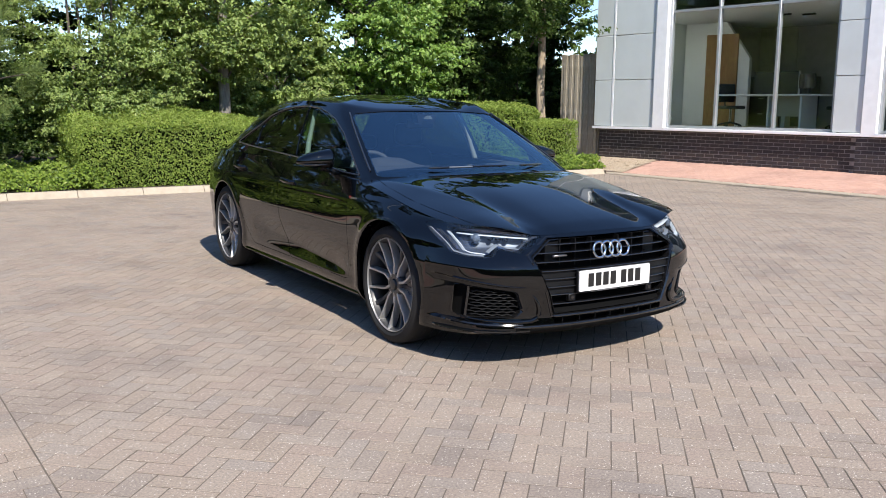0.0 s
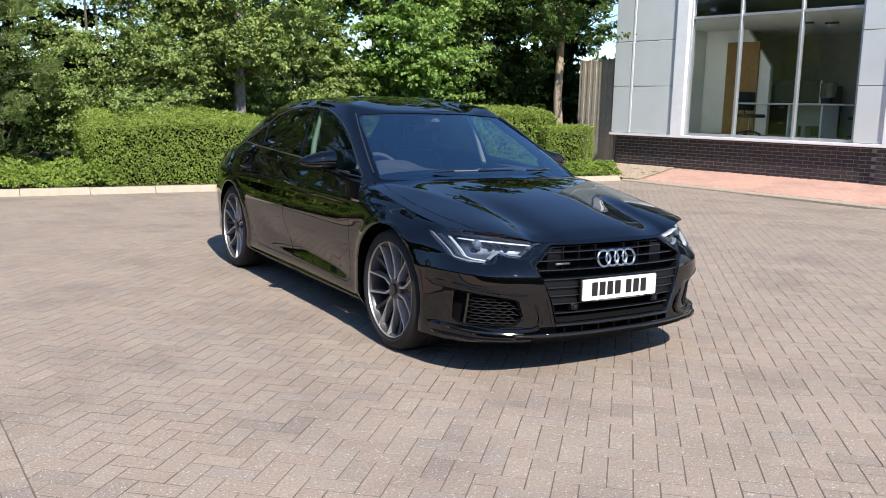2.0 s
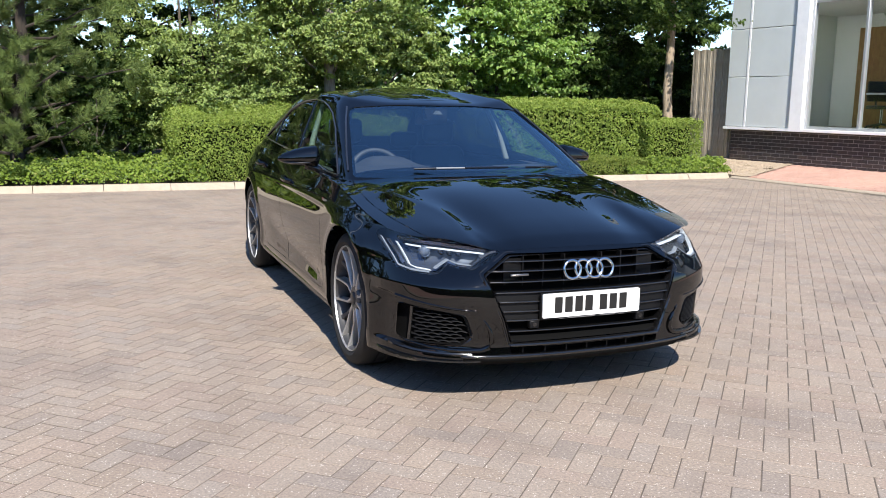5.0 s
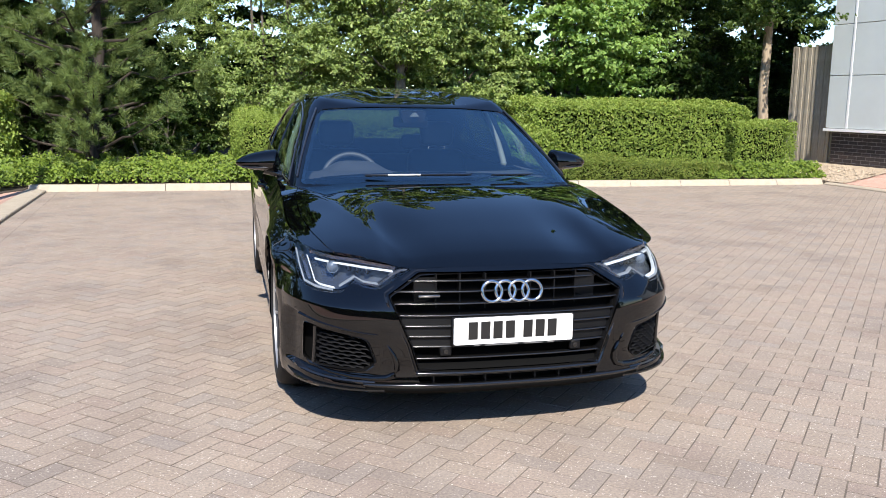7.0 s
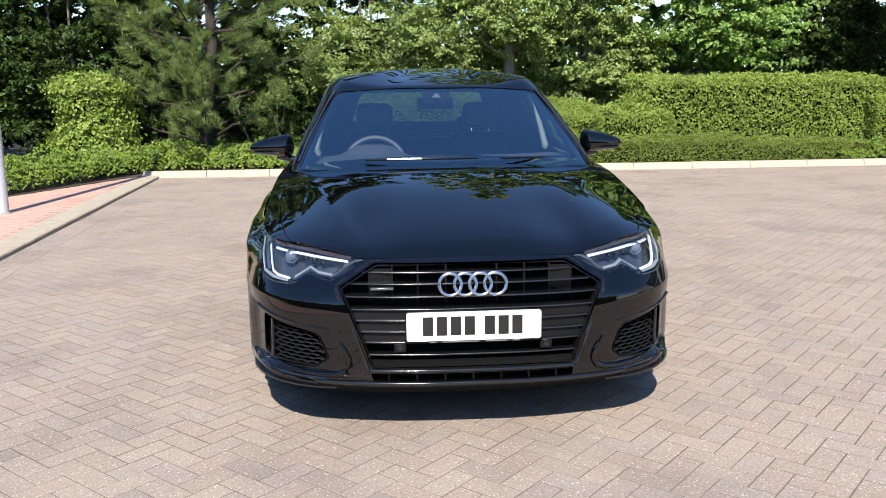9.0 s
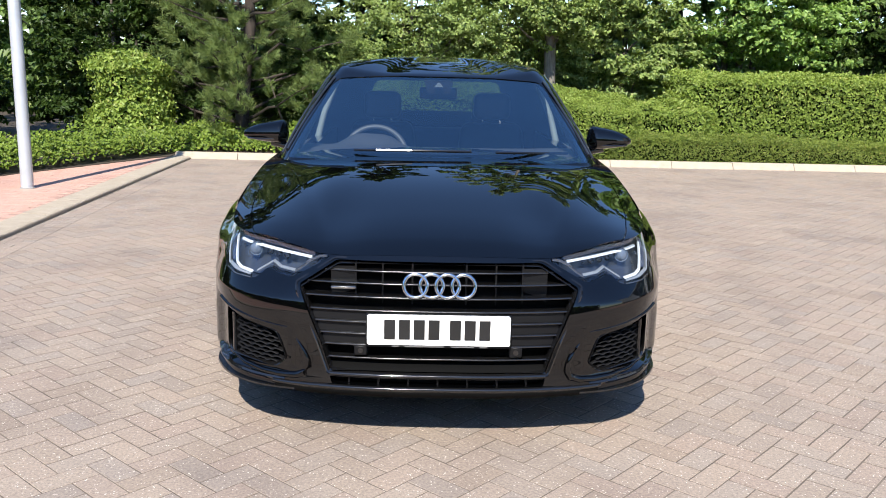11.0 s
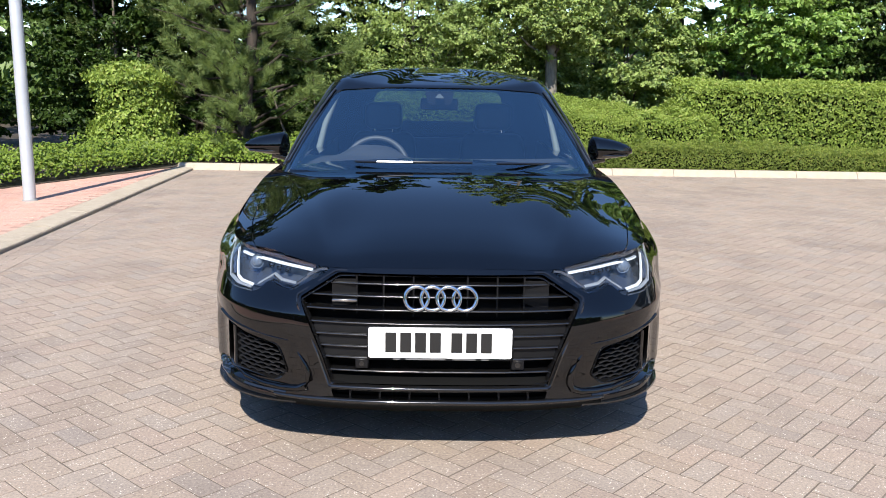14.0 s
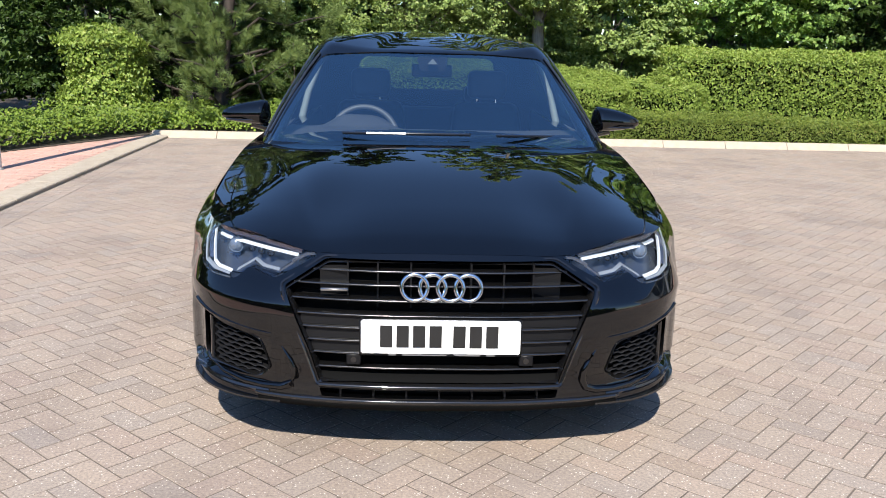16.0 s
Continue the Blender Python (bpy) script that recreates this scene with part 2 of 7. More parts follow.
M_LEAF_BROAD = leaf_mat("broad_leaf", (0.11, 0.20, 0.055), (0.37, 0.53, 0.15), (0.60, 0.63, 0.29), 0.45)
M_LEAF_SHRUB = leaf_mat("shrub_leaf", (0.14, 0.20, 0.06), (0.38, 0.48, 0.155), (0.58, 0.60, 0.27))
M_LEAF_DARK = leaf_mat("dark_leaf", (0.072, 0.125, 0.036), (0.245, 0.345, 0.112), (0.42, 0.50, 0.20), 0.42)
# mid-dark leaf with the crown's shade put into its colour
M_LEAF_SHADE = leaf_mat("shaded_crown_leaf", (0.05, 0.09, 0.022), (0.15, 0.225, 0.06), (0.28, 0.35, 0.12), 0.45)
M_NEEDLE = leaf_mat("pine_needle", (0.07, 0.115, 0.035), (0.22, 0.29, 0.085), (0.36, 0.38, 0.14), 0.25)


# ---- mesh tools ----
def spl(*kv):
    """A smooth curve through (t, value) keys."""
    t = [k[0] for k in kv]
    v = [k[1] for k in kv]
    n = len(t)
    m = [0.0] * n
    for i in range(n):
        a, b = max(0, i - 1), min(n - 1, i + 1)
        m[i] = (v[b] - v[a]) / (t[b] - t[a])

    def f(x):
        if x <= t[0]:
            return v[0]
        if x >= t[-1]:
            return v[-1]
        i = 0
        while x > t[i + 1]:
            i += 1
        h = t[i + 1] - t[i]
        u = (x - t[i]) / h
        return ((1 + 2 * u) * (1 - u) ** 2 * v[i] + u * (1 - u) ** 2 * h * m[i] + u * u * (3 - 2 * u) * v[i + 1] + u * u * (u - 1) * h * m[i + 1])
    return f


def sstep(a, b, x):
    u = min(1.0, max(0.0, (x - a) / (b - a)))
    return u * u * (3 - 2 * u)


def empty(name, m=None, label="", category="", group="", kind=""):
    ob = new(name)
    ob.empty_display_size = 0.1
    if m is not None:
        ob.matrix_world = m
    return tagged(ob, label, category, group, kind)


def finish(me, mat, smooth, angle=40):
    me.materials.append(mat)
    if not smooth:
        me.shade_flat()
        return
    me.shade_smooth()
    if angle < 180:
        me.set_sharp_from_angle(angle=radians(angle))


def part(name, bm, mat, parent=None, label="", smooth=True, angle=40, m=None):
    """One mesh object out of a bmesh, under a thing or under a part."""
    me = bpy.data.meshes.new(name)
    bm.to_mesh(me)
    bm.free()
    finish(me, mat, smooth, angle)
    ob = new(name, me)
    if parent is not None:
        ob.parent = parent
    if m is not None:
        ob.matrix_basis = m
    return tagged(ob, label)


def raw(name, verts, faces, mat, parent=None, label="", smooth=False, m=None):
    """A mesh object from numpy arrays; all faces have as many corners as faces has columns."""
    me = bpy.data.meshes.new(name)
    verts, faces = np.asarray(verts, np.float32), np.asarray(faces, np.int32)
    n, k = faces.shape
    me.vertices.add(len(verts))
    me.vertices.foreach_set("co", verts.ravel())
    me.loops.add(n * k)
    me.loops.foreach_set("vertex_index", faces.ravel())
    me.polygons.add(n)
    me.polygons.foreach_set("loop_start", np.arange(0, n * k, k, dtype=np.int32))
    me.update(calc_edges=True)
    finish(me, mat, smooth, 180)
    ob = new(name, me)
    if parent is not None:
        ob.parent = parent
    if m is not None:
        ob.matrix_basis = m
    return tagged(ob, label)


def box(bm, x0, x1, y0, y1, z0, z1, bevel=0.0, seg=1):
    r = bmesh.ops.create_cube(bm, size=1.0)
    vs = r["verts"]
    for v in vs:
        v.co = Vector(((x0 + x1) / 2 + v.co.x * (x1 - x0), (y0 + y1) / 2 + v.co.y * (y1 - y0), (z0 + z1) / 2 + v.co.z * (z1 - z0)))
    if bevel:
        es = list({e for v in vs for e in v.link_edges})
        bmesh.ops.bevel(bm, geom=es, offset=bevel, segments=seg, profile=0.5, affect="EDGES")
    return bm


def boxed(*a, **k):
    return box(bmesh.new(), *a, **k)


def lathe(bm, prof, seg, axis="x", closed=False):
    """Turns the profile (along, radius) round the axis."""
    rings = []
    for a, r in prof:
        ring = []
        for i in range(seg):
            c, s = math.cos(2 * math.pi * i / seg), math.sin(2 * math.pi * i / seg)
            ring.append(bm.verts.new((a, r * c, r * s) if axis == "x" else ((r * c, a, r * s) if axis == "y" else (r * c, r * s, a))))
        rings.append(ring)
    pairs = list(zip(rings, rings[1:])) + ([(rings[-1], rings[0])] if closed else [])
    for p, q in pairs:
        for i in range(seg):
            j = (i + 1) % seg
            bm.faces.new((p[i], p[j], q[j], q[i]))
    return rings


def tube(bm, pts, radii, seg=8, cap=True):
    """A round bar along a line of points."""
    pts = [Vector(p) for p in pts]
    if not hasattr(radii, "__len__"):
        radii = [radii] * len(pts)
    up = Vector((0.03, 0.11, 1.0)).normalized()
    rings = []
    for i, p in enumerate(pts):
        d = (pts[min(i + 1, len(pts) - 1)] - pts[max(i - 1, 0)]).normalized()
        a = d.cross(up if abs(d.dot(up)) < 0.9 else Vector((1, 0.1, 0))).normalized()
        b = d.cross(a)
        rings.append([bm.verts.new(p + (a * math.cos(2 * math.pi * k / seg) + b * math.sin(2 * math.pi * k / seg)) * radii[i]) for k in range(seg)])
    for p, q in zip(rings, rings[1:]):
        for k in range(seg):
            bm.faces.new((p[k], p[(k + 1) % seg], q[(k + 1) % seg], q[k]))
    if cap:
        bm.faces.new(rings[0][::-1])
        bm.faces.new(rings[-1])
    return bm


def prism(bm, poly, axis, a, b):
    """A solid of polygon outline between a and b along the axis (0, 1 or 2)."""
    def p3(u, v, w):
        return (w, u, v) if axis == 0 else ((u, w, v) if axis == 1 else (u, v, w))
    lo = [bm.verts.new(p3(u, v, a)) for u, v in poly]
    hi = [bm.verts.new(p3(u, v, b)) for u, v in poly]
    n = len(poly)
    bm.faces.new(lo)
    bm.faces.new(hi[::-1])
    for i in range(n):
        bm.faces.new((lo[i], hi[i], hi[(i + 1) % n], lo[(i + 1) % n]))
    bmesh.ops.recalc_face_normals(bm, faces=bm.faces)
    return bm


def rounded(poly, r, n=4):
    """The polygon with its corners rounded."""
    out = []
    k = len(poly)
    for i in range(k):
        a, b, c = (Vector(poly[j % k]) for j in (i - 1, i, i + 1))
        rr = r[i] if hasattr(r, "__len__") else r
        d1, d2 = (a - b), (c - b)
        q = min(rr, d1.length * 0.45, d2.length * 0.45)
        p1, p2 = b + d1.normalized() * q, b + d2.normalized() * q
        for s in range(n + 1):
            t = s / n
            out.append(tuple((1 - t) ** 2 * p1 + 2 * t * (1 - t) * b + t * t * p2))
    return out


def inside(poly, u, v):
    hit = False
    n = len(poly)
    for i in range(n):
        (x1, y1), (x2, y2) = poly[i], poly[(i + 1) % n]
        if (y1 > v) != (y2 > v) and u < (x2 - x1) * (v - y1) / (y2 - y1) + x1:
            hit = not hit
    return hit


AXES = {0: (1, 2), 1: (0, 2), 2: (0, 1)}


def score(bm, poly, axis, sel):
    """Scores the polygon's edges into the mesh, seen along the axis; gives the faces inside."""
    iu, iv = AXES[axis]
    n = len(poly)
    for i in range(n):
        p, q = poly[i], poly[(i + 1) % n]
        lo = (min(p[0], q[0]) - 0.004, min(p[1], q[1]) - 0.004)
        hi = (max(p[0], q[0]) + 0.004, max(p[1], q[1]) + 0.004)
        faces = []
        for f in bm.faces:
            us = [v.co[iu] for v in f.verts]
            if max(us) < lo[0] or min(us) > hi[0]:
                continue
            vs = [v.co[iv] for v in f.verts]
            if max(vs) < lo[1] or min(vs) > hi[1]:
                continue
            if sel(f.calc_center_median()):
                faces.append(f)
        if not faces:
            continue
        co, no = Vector((0, 0, 0)), Vector((0, 0, 0))
        co[iu], co[iv] = p
        no[iu], no[iv] = q[1] - p[1], -(q[0] - p[0])
        if no.length < 1e-9:
            continue
        geom = list({*faces, *(e for f in faces for e in f.edges), *(v for f in faces for v in f.verts)})
        bmesh.ops.bisect_plane(bm, geom=geom, dist=1e-5, plane_co=co, plane_no=no.normalized())
    out = []
    for f in bm.faces:
        c = f.calc_center_median()
        if sel(c) and inside(poly, c[iu], c[iv]):
            out.append(f)
    return out


def lift_off(bm, faces):
    """Takes the faces out of the mesh into a mesh of their own."""
    nb = bmesh.new()
    vm = {}
    for f in faces:
        for v in f.verts:
            if v not in vm:
                vm[v] = nb.verts.new(v.co)
        nb.faces.new([vm[v] for v in f.verts])
    bmesh.ops.delete(bm, geom=faces, context="FACES")
    return nb


def hem(bm, shift, test=lambda c: True):
    """Folds the open edges over by the vector shift(co), for panels with a thickness."""
    es = [e for e in bm.edges if e.is_boundary and test((e.verts[0].co + e.verts[1].co) / 2)]
    r = bmesh.ops.extrude_edge_only(bm, edges=es)
    for v in (g for g in r["geom"] if isinstance(g, bmesh.types.BMVert)):
        v.co += Vector(shift(v.co))
    bmesh.ops.recalc_face_normals(bm, faces=[g for g in r["geom"] if isinstance(g, bmesh.types.BMFace)])


def grid(fn, nu, nv, flip=False):
    """A sheet of nu x nv cells from fn(u, v), u and v from 0 to 1."""
    bm = bmesh.new()
    vs = [[bm.verts.new(fn(i / nu, j / nv)) for j in range(nv + 1)] for i in range(nu + 1)]
    for i in range(nu):
        for j in range(nv):
            q = (vs[i][j], vs[i + 1][j], vs[i + 1][j + 1], vs[i][j + 1])
            bm.faces.new(q[::-1] if flip else q)
    return bm


def add_into(bm, other):
    me = bpy.data.meshes.new("tmp")
    other.to_mesh(me)
    other.free()
    bm.from_mesh(me)
    bpy.data.meshes.remove(me)

# ---- the site: ground, kerbs, pavements ----
KERB_H = 0.10
PAVE_L = 0.05         # red pavement on the left
YB = 7.87            # back kerb
XL0, XL1 = -3.425, -3.66   # left kerb at y = 1.2 and y = 7.8
XR = 9.5             # right kerb


def left_x(y):
    return XL0 + (XL1 - XL0) * (y - 1.2) / 6.6


bm = bmesh.new()
bmesh.ops.create_grid(bm, x_segments=2, y_segments=2, size=400)
bmesh.ops.translate(bm, verts=bm.verts, vec=(0, 0, -0.06))
tagged(part("ground", bm, M_GRASS), "flat green land that reaches the horizon", "ground", kind="structure")

bm = boxed(-30, 30, -30, 8.2, -0.10, -0.0014)
tagged(part("paving_far", boxed(-3.0, 10.6, -30, -8.55, -0.10, -0.001), ground_mat("far_paving", [(0.25, 0.20, 0.16), (0.29, 0.235, 0.19)], 4), smooth=False), "worn pinkish-grey paving further out", "paving", kind="structure")
tagged(part("paving_bed", bm, M_JOINT, smooth=False), "dark sandy bed between the paving blocks", "ground", kind="structure")

bm = boxed(-30, 9.45, 8.0, 30, -0.05, 0.07)
add_into(bm, boxed(9.46, 30, 10.6, 30, -0.05, 0.068))
tagged(part("planting_bed", bm, M_SOIL, smooth=False), "dark soil under the hedges and trees", "ground", kind="structure")


SPLAYED = ((0, 0.06), (0.004, 0.13), (0.062, 0.92), (0.078, 1.0))
FLAT = ((0, 0.50), (0.005, 0.68), (0.03, 0.84), (0.12, 0.97), (0.18, 1.0))
LOW = ((0, 0.40), (0.006, 0.62), (0.03, 0.90), (0.06, 1.0))


def kerb_run(name, p, q, width, side, label, high=KERB_H, face=SPLAYED):
    """A row of kerb stones from p to q; side turns the width to the left (+1) or right (-1)."""
    p, q = Vector(p), Vector(q)
    d = (q - p).normalized()
    n = Vector((-d.y, d.x)) * side
    root = empty(name, None, label, "kerb", kind="structure")
    length, k = (q - p).length, 0
    count = max(1, round(length / 0.915))
    step = length / count
    rng = random.Random(7)
    for k in range(count):
        a, b = p + d * (k * step + 0.004), p + d * ((k + 1) * step - 0.004)
        lift = rng.uniform(-0.003, 0.003)
        bmk = bmesh.new()
        prof = [(0, -0.08), *((o, z * high) for o, z in face), (width, high), (width, -0.08)]
        ends = [[bmk.verts.new((*(e + n * o), z + lift)) for o, z in prof] for e in (a, b)]
        m = len(prof)
        for i in range(m):
            j = (i + 1) % m
            bmk.faces.new((ends[0][i], ends[0][j], ends[1][j], ends[1][i]))
        bmk.faces.new(ends[0][::-1])
        bmk.faces.new(ends[1])
        bmesh.ops.recalc_face_normals(bmk, faces=bmk.faces)
        part("kerb_stone", bmk, M_KERB, root, smooth=False)
    return root


kerb_run("kerb_back", (-3.91, YB), (9.35, YB + 0.05), 0.15, 1, "pale concrete kerb stones along the planted bed")
kerb_run("kerb_left", (left_x(-24), -24), (left_x(7.866), 7.866), 0.25, 1, "pale low concrete kerb stones laid flat beside the red pavement", PAVE_L, FLAT)
kerb_run("kerb_right", (9.36, 7.92), (9.78, 2.6), 0.15, 1, "pale low concrete kerb stones before the red pavement", 0.045, LOW)
kerb_run("kerb_right_far", (9.783, 2.597), (11.2, -14.0), 0.15, 1, "pale low concrete kerb stones before the red pavement", 0.045, LOW)


def block_row_field(name, quad_test, x0, x1, y0, y1, z_of, label, mat, turn=0.0, bond=(0.2, 0.1)):
    """Small bricks in running bond as one field."""
    L, W = bond
    verts, faces = [], []
    rng = random.Random(3)
    rows = int((y1 - y0) / W)
    cols = int((x1 - x0) / L) + 1
    for r in range(rows):
        for c in range(cols):
            cx, cy = x0 + (c + 0.5 + 0.5 * (r % 2)) * L, y0 + (r + 0.5) * W
            if not quad_test(cx, cy):
                continue
            g = 0.0006
            dz = rng.uniform(-0.0007, 0.0007)
            i = len(verts)
            for s, zt in ((0.0, -0.005), (0.0015, 0.0)):
                for sx, sy in ((-1, -1), (1, -1), (1, 1), (-1, 1)):
                    px, py = cx + sx * (L / 2 - g - s), cy + sy * (W / 2 - g - s)
                    verts.append((px, py, z_of(px, py) + zt + dz))
            faces += [(i + 4, i + 5, i + 6, i + 7)] + [(i + k, i + (k + 1) % 4, i + 4 + (k + 1) % 4, i + 4 + k) for k in range(4)]
    return tagged(raw(name, verts, faces, mat), label, "pavement", kind="structure")


block_row_field("pavement_left", lambda x, y: x < left_x(y) - 0.30 and y < 7.60 + 2.2 * (x + 4.0), -9.5, -3.4, -8.0, 8.6, lambda x, y: PAVE_L - 0.003,
                "red clay brick pavement beside the car park", M_PAVER_RED)
bm = bmesh.new()
prism(bm, [(-3.92, 7.72), (-8.0, -1.25), (-30, -1.25), (-30, 8.3), (-3.92, 8.3)], 2, -0.05, PAVE_L + 0.006)
tagged(part("ivy_bed", bm, M_SOIL, smooth=False), "dark soil under the ivy", "ground", kind="structure")
bm = bmesh.new()
prism(bm, [(left_x(-24) - 0.20, -24), (left_x(8.0) - 0.20, 8.0), (-30, 8.0), (-30, -24)], 2, -0.05, PAVE_L - 0.0048)
bmesh.ops.recalc_face_normals(bm, faces=bm.faces)
tagged(part("pavement_bed", bm, M_BED_RED, smooth=False), "sandy bed under the red bricks", "pavement", kind="structure")

# building line: from the corner B0 along BD; its outward side is BN
B0, BD, BN = Vector((11.2, 10.2)), Vector((0.1615, -0.9869)), Vector((-0.9869, -0.1615))


def wall_m(s=0.0, off=0.0, z=0.0):
    """A pose on the building's front: x runs along the wall, y inward."""
    p = B0 + BD * s + BN * off
    return Matrix(((BD.x, -BN.x, 0, p.x), (BD.y, -BN.y, 0, p.y), (0, 0, 1, z), (0, 0, 0, 1)))


def right_z(x, y):
    u = (Vector((x, y)) - B0).dot(BN)
    return 0.20 - (0.20 - 0.045) * min(1.0, max(0.0, u / 1.9))


def right_pave(x, y):
    d = (Vector((x, y)) - B0)
    edge = 9.94 - 0.079 * (y - 2.6) if y > 2.6 else 9.97 + 0.085 * (2.6 - y)
    return d.dot(BN) > 0.005 and x > edge + 0.06 and d.dot(BD) > 1.74 + 0.27 * d.dot(BN)


block_row_field("pavement_right", right_pave, 9.4, 14.2, -9.0, 9.6, right_z, "red clay brick pavement along the office front", M_PAVER_RED)


def bed_point(u, v):
    y = -14 + 23.5 * v
    x = (9.46 + 0.42 * max(0.0, 7.92 - y) / 5.32 if y > 2.6 else 9.90 + 1.4 * (2.5 - y) / 16.5) + 6 * u
    return (x, y, right_z(x, y) - 0.006)


bm = grid(bed_point, 30, 80)
tagged(part("pavement_right_bed", bm, M_BED_RED, smooth=False), "sandy bed under the red bricks", "pavement", kind="structure")
bm = bmesh.new()
add_into(bm, grid(lambda u, v: (9.50 + 2.5 * u, 7.55 + 3.2 * v, right_z(9.50 + 2.5 * u, 7.55 + 3.2 * v) + 0.012 + 0.012 * noise.noise((u * 22, v * 28, 0)) + 0.008 * noise.noise((u * 60, v * 75, 3))), 110, 130))
gone = [f for f in bm.faces if (f.calc_center_median().xy - B0).dot(BD) > 1.70 + 0.27 * (f.calc_center_median().xy - B0).dot(BN)]
bmesh.ops.delete(bm, geom=gone, context="FACES")
tagged(part("gravel_bed", bm, M_GRAVEL, smooth=False), "patch of gravel and soil beside the fence", "gravel", kind="structure")

# loose stones on the gravel
rngs = np.random.default_rng(91)
SV, SF = [], []
for _ in range(420):
    sx, sy = rngs.uniform(9.55, 11.1), rngs.uniform(7.95, 10.0)
    d = Vector((sx, sy)) - B0
    if d.dot(BD) > 1.66 + 0.27 * d.dot(BN) or d.dot(BN) < 0.03:
        continue
    r = rngs.uniform(0.012, 0.04)
    i = len(SV)
    zc = right_z(sx, sy) + 0.012 + r * 0.3
    for a in range(5):
        q = rngs.uniform(0.75, 1.2) * r
        SV.append((sx + q * math.cos(1.2566 * a), sy + q * math.sin(1.2566 * a), zc + rngs.uniform(-0.25, 0.2) * r))
    SV.append((sx, sy, zc + r * rngs.uniform(0.45, 0.8)))
    SF += [(i + a, i + (a + 1) % 5, i + 5) for a in range(5)]
tagged(raw("loose_stones", SV, SF, M_GRAVEL), "loose pale stones lying on the gravel bed", "stones", kind="stuff")

# ---- the car ----
# The car's own axes: x to its left, y to its rear, the middle of the wheelbase at the origin.
AXLE, HUB_Z, TYRE_R, ARCH_R = 1.462, 0.352, 0.352, 0.388
CTRL = [(0, -2.385), (0.22, -2.38), (0.43, -2.353), (0.63, -2.297), (0.792, -2.182), (0.891, -2.005), (0.933, -1.80), (0.949, -1.46), (0.944, -0.9), (0.938, 0.0),
        (0.940, 0.9), (0.938, 1.46), (0.905, 1.93), (0.835, 2.21), (0.68, 2.39), (0.39, 2.48), (0, 2.505)]
_acc = [0.0]
for (ax, ay), (bx, by) in zip(CTRL, CTRL[1:]):
    _acc.append(_acc[-1] + math.hypot(bx - ax, by - ay))
SX = spl(*[(a, c[0]) for a, c in zip(_acc, CTRL)])
SY = spl(*[(a, c[1]) for a, c in zip(_acc, CTRL)])
S_END = _acc[-1]

CROWN = spl((-2.40, 0.66), (-2.30, 0.712), (-2.26, 0.735), (-2.15, 0.782), (-1.95, 0.838), (-1.6, 0.908), (-1.2, 0.968), (-0.9, 0.99), (0, 1.0), (1.2, 1.03), (1.9, 1.042), (2.35, 1.02), (2.56, 0.975))
DROP = spl((-2.4, 0.055), (-2.2, 0.066), (-1.92, 0.080), (-1.46, 0.070), (-0.9, 0.055), (0.0, 0.035), (1.2, 0.035), (2.0, 0.06), (2.5, 0.07))
F_PROF = spl((0.19, 0.045), (0.207, 0.012), (0.222, 0.002), (0.250, 0.006), (0.30, 0.012), (0.36, 0.006), (0.44, 0.0), (0.53, 0.004), (0.60, 0.026), (0.68, 0.088), (0.74, 0.135))
S_PROF = spl((0.17, 0.075), (0.22, 0.040), (0.27, 0.020), (0.31, 0.022), (0.38, 0.020), (0.48, 0.010), (0.60, 0.0), (0.70, 0.004), (0.78, 0.013), (0.825, 0.016), (0.86, 0.034), (0.93, 0.066), (1.0, 0.10))
R_PROF = spl((0.17, 0.12), (0.3, 0.03), (0.5, 0.0), (0.7, 0.01), (0.85, 0.03), (1.0, 0.07))


NOSE = spl((0, -0.014), (0.25, -0.017), (0.40, -0.029), (0.46, -0.025), (0.53, -0.004), (0.65, 0.016), (0.80, 0.019), (0.95, 0.014))


def deck_z(x, y):
    u = abs(x) - (0.389 + 0.31 * (y + 2.27))
    bulge = 0.0085 * math.exp(-math.sqrt(u * u + 0.0002) / (0.07 if u < 0 else 0.12)) * sstep(-2.45, -2.2, y) * (1 - sstep(-1.15, -0.85, y))
    return CROWN(y) - DROP(y) * (abs(x) / 0.83) ** 2.3 + bulge + NOSE(abs(x)) * (1 - sstep(-2.05, -1.45, y))


def outline(s):
    h = 0.004
    a, b = max(0, s - h), min(S_END, s + h)
    t = Vector((SX(b) - SX(a), SY(b) - SY(a))).normalized()
    n = Vector((-t.y, t.x)) * -1
    if s < 0.01:
        n = Vector((0, -1))
    if s > S_END - 0.01:
        n = Vector((0, 1))
    return Vector((SX(s), SY(s))), n


def top_inset(s):
    p, n = outline(s)
    wf, wr = sstep(0.25, 0.9, -n.y), sstep(0.3, 0.9, n.y)
    return 0.118 * wf + 0.08 * wr + (0.078 + 0.02 * sstep(-0.9, 0, p.y)) * (1 - wf - wr)


def edge_top(s):
    p, n = outline(s)
    e = p - n * top_inset(s)
    return Vector((max(0, e.x), e.y, deck_z(e.x, e.y)))


